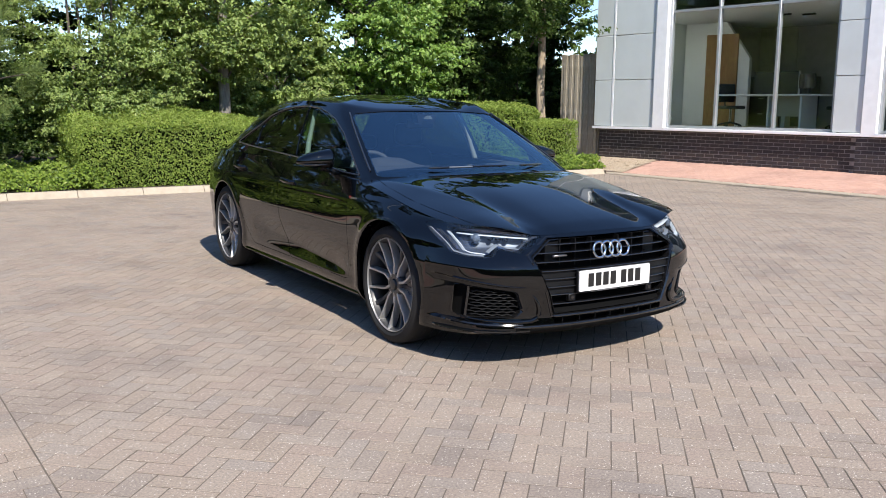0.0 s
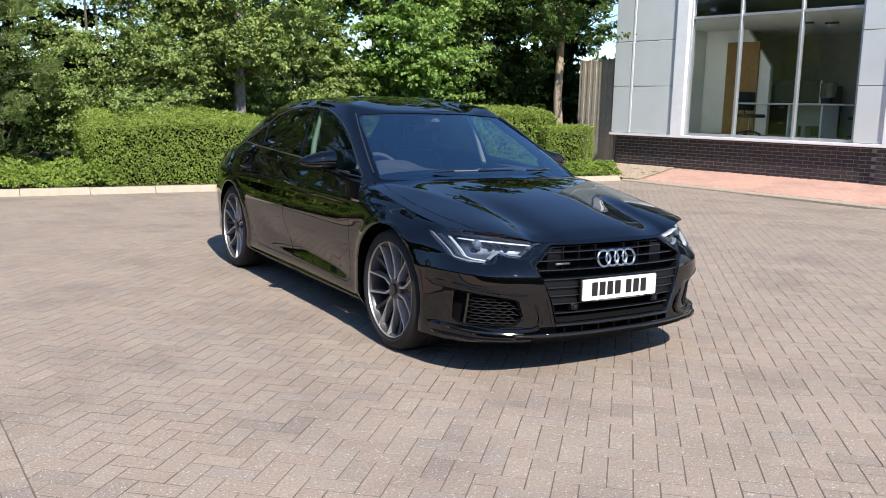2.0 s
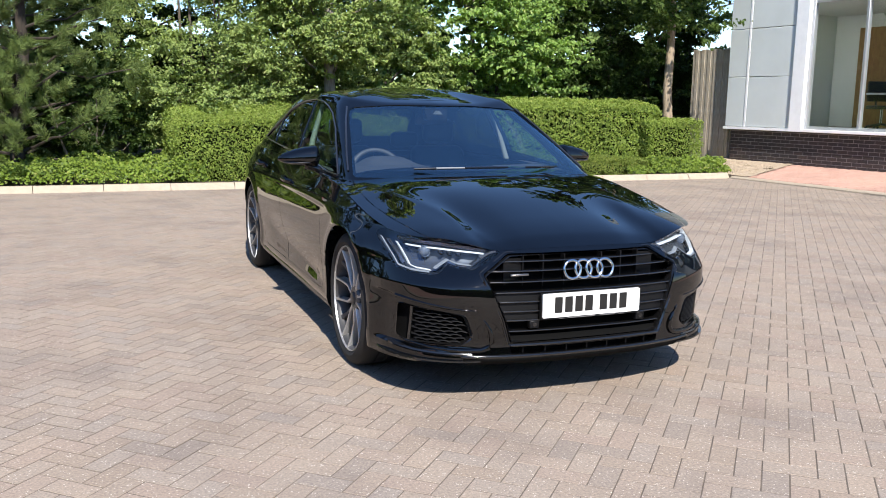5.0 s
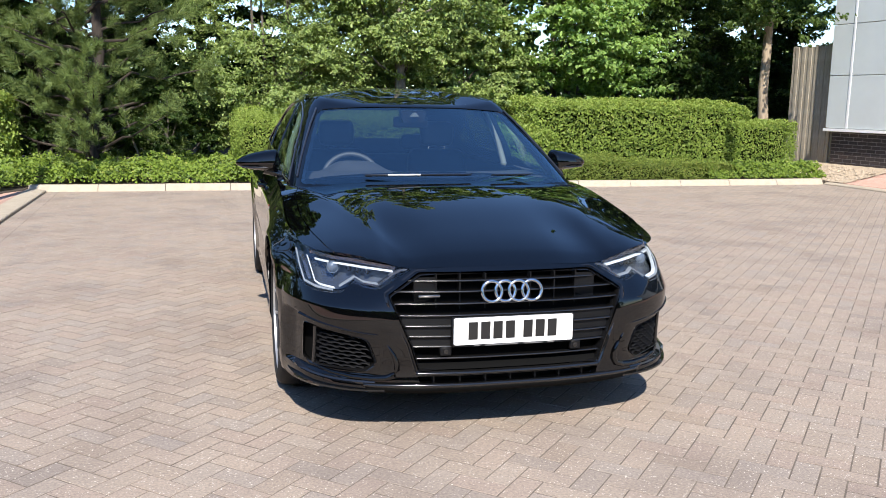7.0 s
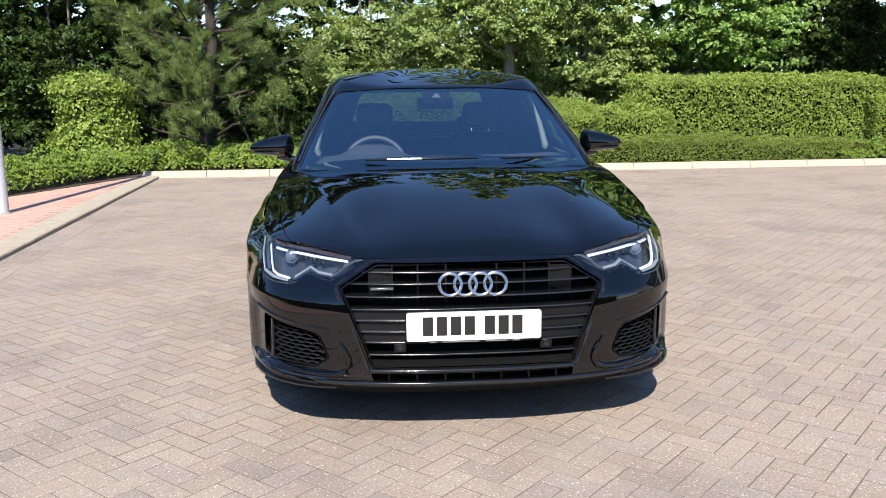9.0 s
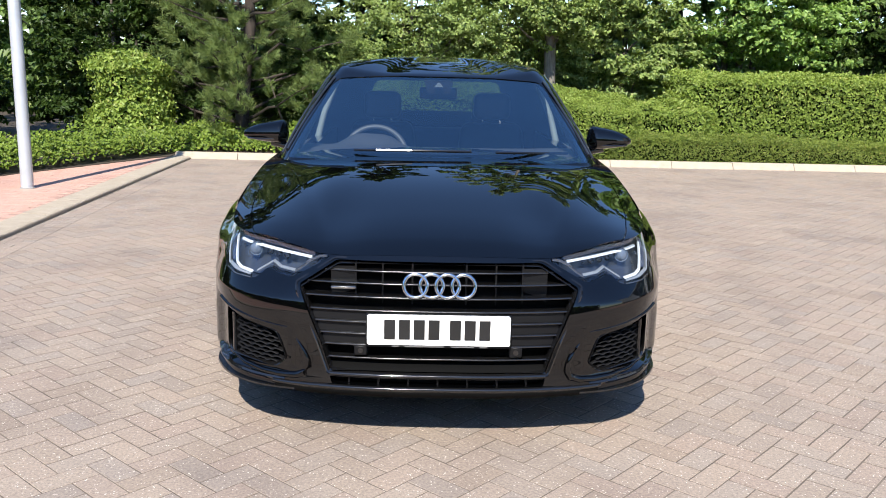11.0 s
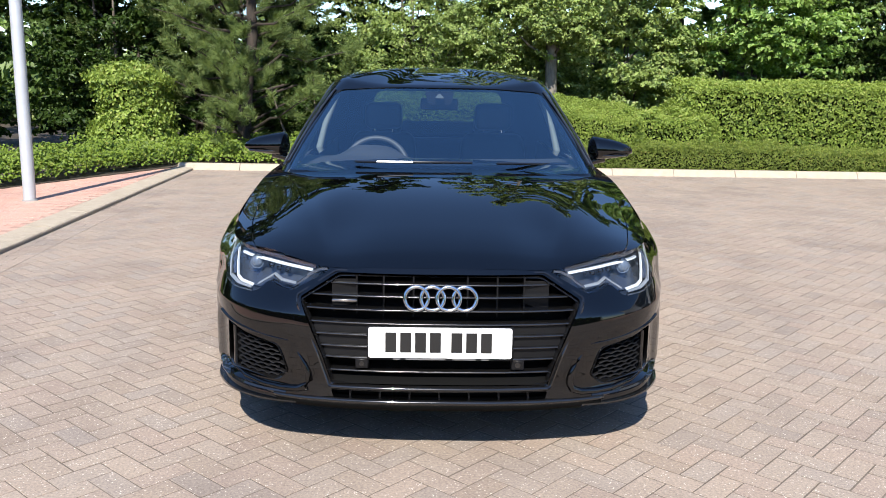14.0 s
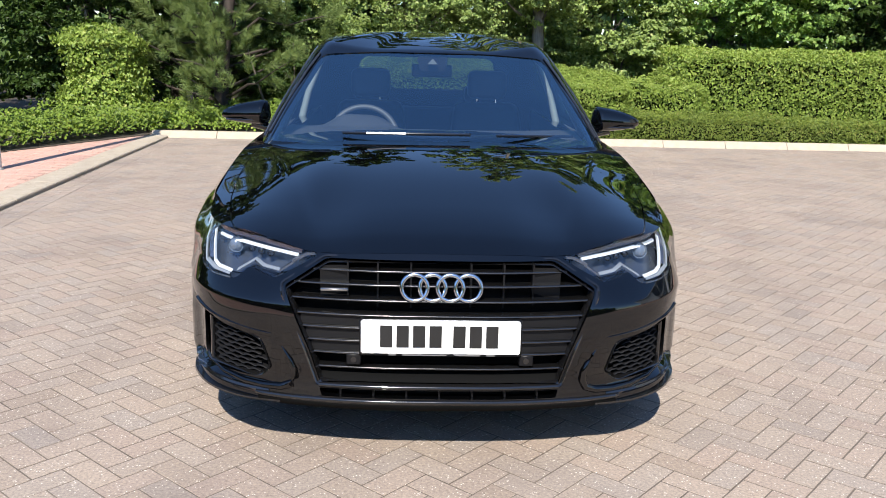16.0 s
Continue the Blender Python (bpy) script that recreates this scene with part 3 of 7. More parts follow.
def side_point(s, v, sign):
    p, n = outline(s)
    top = edge_top(s).z
    wf, wr = sstep(0.25, 0.9, -n.y), sstep(0.3, 0.9, n.y)
    bot = 0.192
    z = bot + (top - bot) * v

    def prof(zz):
        low = 1 - 0.8 * sstep(-1.6, -1.9, -abs(p.y) if p.y < 0 else 0) * (1 - sstep(0.40, 0.60, zz))
        d = F_PROF(zz) * wf + R_PROF(zz) * wr + S_PROF(zz) * low * (1 - wf - wr)
        return d
    d = prof(z) + (top_inset(s) - prof(top)) * sstep(top - 0.14, top, z)
    side = (1 - wf - wr)
    # flared arches, and the hollow low along the doors
    for wy in (-AXLE, AXLE):
        r = math.hypot(p.y - wy, z - HUB_Z)
        d -= side * 0.014 * math.exp(-((r - ARCH_R - 0.01) / 0.035) ** 2)
        d -= side * 0.012 * math.exp(-((p.y - wy) / 0.42) ** 2) * math.exp(-((z - 0.78) / 0.09) ** 2)
    hollow = sstep(-1.0, -0.65, p.y) * (1 - sstep(0.45, 0.98, p.y))
    z_hi, z_lo = 0.402 + 0.072 * p.y, 0.306 + 0.03 * max(0.0, p.y)
    z_hi = max(z_hi, z_lo + 0.03)
    if z > z_hi:
        d += side * hollow * 0.020 * (1 - sstep(z_hi - 0.10, z_hi + 0.20, z)) / 0.741
    else:
        d += side * hollow * 0.020 * min(1.0, max(0.0, (z - z_lo) / (z_hi - z_lo)))
    # the bumper's corners step back under a crease and out again at the ledge
    corner = sstep(0.54, 0.62, s) * (1 - sstep(1.06, 1.16, s))
    z_brow = 0.455 + 0.050 * sstep(0.60, 1.15, s)
    d += (0.010 + 0.016 * sstep(0.6, 1.0, s)) * corner * (1 - sstep(z_brow - 0.006, z_brow + 0.008, z)) * sstep(0.262, 0.276, z)
    # the pod under the lamp leans back above a crease, and the face below it tucks under
    pod = sstep(0.46, 0.60, s) * (1 - sstep(1.12, 1.40, s))
    d += pod * (0.40 * max(0.0, min(z, 0.64) - 0.558) + 0.03 * max(0.0, 0.558 - max(z, 0.47)))
    q = p - n * d
    return Vector((sign * max(0, q.x), q.y, z))


def surf(s, z, sign, out=0.0):
    """A place on the car's flank by distance along its outline and height, moved outward."""
    p, n = outline(s)
    top = edge_top(s).z
    bot = 0.192
    q = side_point(s, (z - bot) / (top - bot), 1)
    return Vector((sign * (q.x + n.x * out), q.y + n.y * out, z))


NS, NV = 190, 90
car = empty("car", None, "glossy black saloon with grey alloy wheels on block paving", "car")
shell = bmesh.new()
for sign in (1, -1):
    def fn(u, v, sign=sign):
        return side_point(S_END * u, v, sign)
    add_into(shell, grid(fn, NS, NV, flip=(sign < 0)))
bmesh.ops.remove_doubles(shell, verts=shell.verts, dist=0.0004)

# deck: bonnet, shoulders and boot lid
deck = bmesh.new()
Y_COWL = -0.90


def deck_point(u, v, sign):
    e = edge_top(S_END * u)
    yc = -2.24 + (e.y + 2.27) * (4.45 / 4.75)
    yc = min(max(yc, -2.24), 2.45)
    x, y = e.x * (1 - v), e.y + (yc - e.y) * v
    return Vector((sign * x, y, deck_z(x, y)))


for sign in (1, -1):
    def fn(u, v, sign=sign):
        return deck_point(u, v, sign)
    add_into(deck, grid(fn, NS, 40, flip=(sign < 0)))
bmesh.ops.remove_doubles(deck, verts=deck.verts, dist=0.0008)
gone = [f for f in deck.faces if -0.80 < f.calc_center_median().y < 1.75 and abs(f.calc_center_median().x) < 0.69 - 0.1 * max(0, f.calc_center_median().y - 1.2)]
bmesh.ops.delete(deck, geom=gone, context="FACES")


def right_sel(sign, deep=0.55):
    return lambda c: c.x * sign > deep


def front_sel(c):
    return c.y < -1.55


def mirror(poly):
    return [(-u, v) for u, v in poly][::-1]


# bonnet, scored out of the deck
bonnet_half = [(0.45, -2.45), (0.60, -2.33), (0.735, -2.07), (0.788, -1.80), (0.812, -1.5), (0.806, -1.2), (0.755, -0.93), (0.60, -1.13), (0.38, -1.225), (0.18, -1.262)]
bonnet_poly = bonnet_half + [(0, -1.27)] + [(-u, v) for u, v in bonnet_half[::-1]]
bonnet_poly = rounded(bonnet_poly, 0.06, 3)
bonnet = lift_off(deck, score(deck, bonnet_poly, 2, lambda c: c.y < -0.6))


def shrink(bm, d):
    """Draws open edges in by d within the sheet, which leaves a shut line, and folds them down."""
    es = [e for e in bm.edges if e.is_boundary]
    move = {}
    for e in es:
        f = e.link_faces[0]
        t = (e.verts[1].co - e.verts[0].co).normalized()
        inn = f.normal.cross(t)
        if inn.dot(f.calc_center_median() - e.verts[0].co) < 0:
            inn = -inn
        for v in e.verts:
            move.setdefault(v, []).append(inn)
    for v, ds in move.items():
        w = Vector((0, 0, 0))
        for x in ds:
            w += x
        if w.length > 1e-6:
            v.co += w.normalized() * d


bonnet.normal_update()
shrink(bonnet, 0.0045)
hem(bonnet, lambda c: (0, 0.03, -0.007) if c.y < -1.95 else (0, 0.004, -0.03))
part("bonnet", bonnet, M_PAINT, car, angle=35)

# wheel arches and doors
for sign in (1, -1):
    sel = right_sel(sign)
    for wy in (-AXLE, AXLE):
        ring = [(wy + ARCH_R * math.cos(2 * math.pi * i / 48), HUB_Z + ARCH_R * math.sin(2 * math.pi * i / 48)) for i in range(48)]
        fs = score(shell, ring, 0, sel)
        bmesh.ops.delete(shell, geom=fs, context="FACES")
hem(shell, lambda c: (-0.05 * math.copysign(1, c.x), 0, 0), lambda c: abs(c.x) > 0.6 and min(abs(math.hypot(c.y - w, c.z - HUB_Z) - ARCH_R) for w in (-AXLE, AXLE)) < 0.02)

front_door_poly = rounded([(-0.82, 1.2), (-0.83, 0.92), (-0.935, 0.80), (-0.955, 0.55), (-0.925, 0.292), (0.06, 0.292), (0.205, 0.50), (0.285, 0.88), (0.24, 1.2)], [0, 0.1, 0.1, 0.1, 0.06, 0.03, 0.12, 0.12, 0], 4)
rear_door_poly = rounded([(0.24, 1.2), (0.285, 0.88), (0.205, 0.50), (0.06, 0.292), (0.82, 0.292), (1.0, 0.41), (1.12, 0.66), (1.34, 0.90), (1.36, 1.2)], [0, 0.12, 0.12, 0.03, 0.06, 0.1, 0.15, 0.1, 0], 4)
for sign in (1, -1):
    sel = right_sel(sign)
    for nm, poly in (("front_door", front_door_poly), ("rear_door", rear_door_poly)):
        panel = lift_off(shell, score(shell, poly, 0, sel))
        panel.normal_update()
        shrink(panel, 0.0035)
        hem(panel, lambda c: (-0.03 * math.copysign(1, c.x), 0, 0))
        door = part(nm, panel, M_PAINT, car, angle=35)
        # handle: grip over a recess
        hy = 0.09 if nm == "front_door" else 1.16
        hz = 0.846 if nm == "front_door" else 0.888
        px = (0.917 if nm == "front_door" else 0.905) - 0.004
        h = bmesh.new()
        tube(h, [(sign * (px - 0.012), hy - 0.105, hz - 0.003), (sign * (px + 0.020), hy - 0.085, hz), (sign * (px + 0.026), hy, hz + 0.002), (sign * (px + 0.020), hy + 0.085, hz + 0.004), (sign * (px - 0.012), hy + 0.105, hz + 0.004)], [0.010, 0.013, 0.014, 0.013, 0.010], 10)
        for v in h.verts:
            v.co.z = hz + (v.co.z - hz) * 1.25
        part("door_handle", h, M_PAINT, door)

# headlamps: opening polygons, seen from the front
lamp_poly = rounded([(0.412, 0.703), (0.430, 0.722), (0.515, 0.745), (0.629, 0.765), (0.80, 0.790), (0.868, 0.765), (0.866, 0.690), (0.850, 0.624), (0.800, 0.608), (0.716, 0.606), (0.690, 0.613), (0.648, 0.649), (0.612, 0.635), (0.552, 0.626)],
                    [0.003, 0.003, 0.01, 0.01, 0.03, 0.03, 0.03, 0.02, 0.02, 0.012, 0.01, 0.016, 0.01, 0.015], 3)
lamp_sheets = {}
for sign in (1, -1):
    poly = lamp_poly if sign > 0 else mirror(lamp_poly)
    lamp_sheets[sign] = lift_off(shell, score(shell, poly, 1, lambda c: c.y < -1.7))

# grille, fog inlets, lower inlet
grille_poly = rounded([(-0.380, 0.698), (0.380, 0.698), (0.516, 0.613), (0.512, 0.594), (0.432, 0.404), (0.398, 0.292), (-0.398, 0.292), (-0.432, 0.404), (-0.512, 0.594), (-0.516, 0.613)], 0.014, 3)
inlet_poly = rounded([(0.600, 0.432), (0.78, 0.455), (0.842, 0.464), (0.846, 0.300), (0.82, 0.281), (0.608, 0.286), (0.562, 0.325)], [0.03, 0.02, 0.02, 0.03, 0.02, 0.02, 0.02], 3)
low_poly = rounded([(-0.40, 0.276), (0.40, 0.276), (0.392, 0.248), (-0.392, 0.248)], 0.006, 2)
grille_sheet = lift_off(shell, score(shell, grille_poly, 1, front_sel))
inlet_sheets = {1: lift_off(shell, score(shell, inlet_poly, 1, front_sel)), -1: lift_off(shell, score(shell, mirror(inlet_poly), 1, front_sel))}
low_sheet = lift_off(shell, score(shell, low_poly, 1, front_sel))


def is_lamp_edge(c):
    return c.y < -1.7 and c.z > 0.2 and not (c.z > 0.70 and abs(c.x) < 0.40)


# bumper: the painted front below the lamps, up to the arches
bumper = lift_off(shell, [f for f in shell.faces if f.calc_center_median().y < -1.86 and (f.calc_center_median().y < -2.0 or f.calc_center_median().z < 0.66)])
for b in (bumper, shell):
    b.normal_update()
    hem(b, lambda c: (-0.3 * c.x * 0.1, 0.055, 0), lambda c: c.y < -1.87 and 0.19 < c.z < 0.76 and (abs(c.x) < 0.895))
valance = lift_off(bumper, [f for f in bumper.faces if f.calc_center_median().z < 0.229 and abs(f.calc_center_median().x) < 0.60])
part("lower_valance", valance, M_DARK, car, angle=32)
part("front_bumper", bumper, M_PAINT, car, angle=32)
part("body_side", shell, M_PAINT, car, angle=32)
part("shoulder_panel", deck, M_PAINT, car, angle=35)


def front_y(x, z):
    """Depth of the car's front at a place seen from ahead."""
    lo, hi = 0.0, 1.9
    for _ in range(40):
        mid = (lo + hi) / 2
        top = edge_top(mid).z
        bot = 0.192
        v = min(1.0, max(0.0, (z - bot) / max(0.01, top - bot)))
        if side_point(mid, v, 1).x < abs(x):
            lo = mid
        else:
            hi = mid
    return side_point(lo, v, 1).y


# grille: a gloss band round a dark mesh of bars
grille = part("grille", lift_off(grille_sheet, list(grille_sheet.faces)), M_DARK, car, "gloss black grille with level bars")
for v in grille.data.vertices:
    v.co.y += 0.085


def band(poly, width, y_out, y_in, fn_y):
    """A band along a polygon, standing proud of the front."""
    bmx = bmesh.new()
    n = len(poly)
    cx, cz = sum(p[0] for p in poly) / n, sum(p[1] for p in poly) / n
    rows = []
    for i in range(n):
        a, b, c = Vector(poly[i - 1]), Vector(poly[i]), Vector(poly[(i + 1) % n])
        t = (c - a).normalized()
        nn = Vector((t.y, -t.x))
        if nn.dot(Vector((cx, cz)) - b) < 0:
            nn = -nn
        i_ = b + nn * width
        y = fn_y(b.x, b.y)
        rows.append([bmx.verts.new(p) for p in ((b.x, y + 0.02, b.y), (b.x, y - y_out, b.y), (b.x + nn.x * width * 0.25, y - y_out - 0.004, b.y + nn.y * width * 0.25), (i_.x, y - y_out * 0.2 + 0.006, i_.y), (i_.x, y + y_in, i_.y))])
    for i in range(n):
        p, q = rows[i], rows[(i + 1) % n]
        for k in range(4):
            bmx.faces.new((p[k], q[k], q[k + 1], p[k + 1]))
    bmesh.ops.recalc_face_normals(bmx, faces=bmx.faces)
    return bmx


outer_poly = rounded([(-0.390, 0.708), (0.390, 0.708), (0.534, 0.619), (0.531, 0.592), (0.450, 0.405), (0.412, 0.283), (-0.412, 0.283), (-0.450, 0.405), (-0.531, 0.592), (-0.534, 0.619)], 0.014, 3)
part("surround", band(outer_poly, 0.020, 0.005, 0.030, front_y), M_GLOSS, grille)
inner_poly = rounded([(-0.375, 0.689), (0.375, 0.689), (0.512, 0.606), (0.508, 0.592), (0.428, 0.404), (0.396, 0.299), (-0.396, 0.299), (-0.428, 0.404), (-0.508, 0.592), (-0.512, 0.606)], 0.014, 3)
part("inner_surround", band(inner_poly, 0.009, 0.004, 0.085, front_y), M_GLOSS, grille)


def half_width(z):
    """Half the grille's clear width at a height."""
    return float(np.interp(z, [0.292, 0.404, 0.592, 0.613, 0.698], [0.398, 0.432, 0.510, 0.516, 0.380])) - 0.014


def slat(z, thick, proud, split=0.0, half=0):
    w = half_width(z)
    bmx = bmesh.new()
    spans = [(-w, w)] if not split else [(-w, -split) if half < 0 else (split, w)]
    for a, b in spans:
        n = 24
        rows = []
        for i in range(n + 1):
            x = a + (b - a) * i / n
            y = front_y(x, z) + 0.012 - proud
            rows.append([bmx.verts.new(p) for p in ((x, y + 0.05, z + thick * 0.40), (x, y + 0.0065, z + thick * 0.52), (x, y + 0.0025, z + thick * 0.44), (x, y + 0.0005, z + thick * 0.26), (x, y, z), (x, y + 0.0006, z - thick * 0.25), (x, y + 0.003, z - thick * 0.42), (x, y + 0.008, z - thick * 0.5), (x, y + 0.05, z - thick * 0.5))])
        for p, q in zip(rows, rows[1:]):
            for k in range(8):
                bmx.faces.new((p[k], p[k + 1], q[k + 1], q[k]))
        bmx.faces.new(rows[0])
        bmx.faces.new(rows[-1][::-1])
    bmesh.ops.recalc_face_normals(bmx, faces=bmx.faces)
    return bmx


for z in (0.661, 0.622, 0.577):
    part("grille_bar", slat(z, 0.0085, 0.0), M_BAR, grille, angle=60)
for z, sp in ((0.531, 0.0), (0.488, 0.264), (0.444, 0.264), (0.401, 0.0), (0.350, 0.0)):
    for half in ((0,) if not sp else (-1, 1)):
        part("grille_bar", slat(z, 0.0085, 0.004, sp, half), M_BAR, grille, angle=60)
# sloping shelf above the grille's lower edge
bmx = bmesh.new()
rows = []
for i in range(33):
    x = -0.40 + 0.80 * i / 32
    rows.append([bmx.verts.new((x, front_y(x, 0.30) + dy, z)) for dy, z in ((0.004, 0.303), (0.008, 0.309), (0.030, 0.328), (0.07, 0.330))])
for p, q in zip(rows, rows[1:]):
    for k in range(3):
        bmx.faces.new((p[k], q[k], q[k + 1], p[k + 1]))
bmesh.ops.recalc_face_normals(bmx, faces=bmx.faces)
part("grille_shelf", bmx, M_DARK, grille)
# closed panels between the bars beside the plate
for sign in (1, -1):
    for za, zb in ((0.493, 0.527), (0.449, 0.484), (0.406, 0.440)):
        bmx = bmesh.new()
        w = half_width((za + zb) / 2)
        n = 10
        rows = []
        for i in range(n + 1):
            x = 0.255 + (w - 0.255) * i / n
            y = front_y(x, (za + zb) / 2) + 0.022
            rows.append([bmx.verts.new((sign * x, y, za)), bmx.verts.new((sign * x, y + 0.003, zb))])
        for p, q in zip(rows, rows[1:]):
            bmx.faces.new((p[0], q[0], q[1], p[1]) if sign > 0 else (p[1], q[1], q[0], p[0]))
        part("blanking_panel", bmx, M_MATT, grille)
for x in (-0.40, -0.31, -0.21, -0.10, 0.10, 0.21, 0.31, 0.40):
    part("grille_rib", boxed(x - 0.003, x + 0.003, front_y(x, 0.64) + 0.035, front_y(x, 0.64) + 0.075, 0.58 if abs(x) > .35 else 0.540, 0.690 if abs(x) < .37 else 0.665), M_MATT, grille)
for sign in (1, -1):
    y = front_y(0.31, 0.62) + 0.03
    part("shutter_panel", boxed(sign * 0.355 - 0.045, sign * 0.355 + 0.045, y + 0.035, y + 0.045, 0.545, 0.675), M_MATT, grille)
    y = front_y(0.28, 0.38) + 0.005
    sens = part("parking_sensor", boxed(sign * 0.285 - 0.024, sign * 0.285 + 0.024, y, y + 0.03, 0.362, 0.400, 0.004), M_MATT, grille)
    b = bmesh.new()
    lathe(b, [(y - 0.002, 0.0001), (y - 0.002, 0.010), (y + 0.002, 0.011)], 16, "y")
    bmesh.ops.translate(b, verts=b.verts, vec=(sign * 0.285, 0, 0.381))
    part("sensor_disc", b, M_GLOSS, sens)

# four rings and the small badge bar
rings = empty("emblem", None, "four linked chrome rings")
rings.parent = grille
for k in range(4):
    b = bmesh.new()
    R, r = 0.0425, 0.0062
    prof = []
    seg = 40
    for i in range(seg):
        a = 2 * math.pi * i / seg
        prof.append([b.verts.new(((R + r * 1.1 * math.cos(q)) * math.cos(a), r * 0.8 * math.sin(q), (R + r * 1.1 * math.cos(q)) * math.sin(a))) for q in (2 * math.pi * j / 10 for j in range(10))])
    for i in range(seg):
        p, q = prof[i], prof[(i + 1) % seg]
        for j in range(10):
            b.faces.new((p[j], p[(j + 1) % 10], q[(j + 1) % 10], q[j]))
    bmesh.ops.recalc_face_normals(b, faces=b.faces)
    part("ring", b, M_EMBLEM, rings, m=pose((k - 1.5) * 0.0585, front_y(0.05, 0.624) - 0.008 + 0.001 * (k % 2), 0.624, -12, 0, 0))
part("badge_bar", boxed(-0.396, -0.305, front_y(0.35, 0.612) - 0.004, front_y(0.35, 0.612) + 0.012, 0.6035, 0.6145, 0.003), M_STEEL, grille)

# number plate
plate = part("number_plate", boxed(-0.26, 0.26, -2.392, -2.386, 0.413, 0.526, 0.006), M_PLATE, car, "white front number plate in a black holder")
holder = part("plate_holder", boxed(-0.266, 0.266, -2.386, -2.365, 0.402, 0.527, 0.004), M_MATT, car)
cx = -0.198
for k in range(7):
    part("character_bar", boxed(cx, cx + 0.040, -2.3935, -2.3915, 0.434, 0.508, 0.0), M_INK, plate, smooth=False)
    cx += 0.0535 + (0.024 if k == 3 else 0)
for x0, x1 in ((-0.17, -0.145), (-0.125, 0.02), (0.045, 0.13), (0.15, 0.178)):
    part("caption_bar", boxed(x0, x1, -2.3875, -2.3855, 0.4045, 0.4095), M_GREYINK, holder, smooth=False)

# lower inlet
b = lift_off(low_sheet, list(low_sheet.faces))
for v in b.verts:
    v.co.y += 0.05
low = part("lower_inlet", b, M_DARK, car)
for k in range(7):
    x = -0.33 + 0.11 * k
    part("inlet_rib", boxed(x - 0.003, x + 0.003, front_y(x, 0.24) + 0.02, front_y(x, 0.24) + 0.05, 0.249, 0.275), M_MATT, low)
lip = bmesh.new()
rows = []
for i in range(61):
    x = -0.62 + 1.24 * i / 60
    y = front_y(x, 0.236)
    rows.append([lip.verts.new(p) for p in ((x, y + 0.02, 0.247), (x, y - 0.004, 0.246), (x, y - 0.009, 0.242), (x, y - 0.010, 0.236), (x, y - 0.006, 0.231), (x, y + 0.03, 0.226))])
for p, q in zip(rows, rows[1:]):
    for k in range(5):
        lip.faces.new((p[k], p[k + 1], q[k + 1], q[k]))
lip.faces.new(rows[0])
lip.faces.new(rows[-1][::-1])
bmesh.ops.recalc_face_normals(lip, faces=lip.faces)
part("front_lip", lip, M_GLOSS, car, angle=70)
bar = bmesh.new()
rows = []
for i in range(41):
    x = -0.40 + 0.80 * i / 40
    y = front_y(x, 0.287)
    rows.append([bar.verts.new(p) for p in ((x, y + 0.02, 0.298), (x, y - 0.006, 0.295), (x, y - 0.011, 0.290), (x, y - 0.011, 0.284), (x, y - 0.006, 0.279), (x, y + 0.02, 0.277))])
for p, q in zip(rows, rows[1:]):
    for k in range(5):
        bar.faces.new((p[k], p[k + 1], q[k + 1], q[k]))
bmesh.ops.recalc_face_normals(bar, faces=bar.faces)
part("lower_bar", bar, M_GLOSS, car, angle=70)

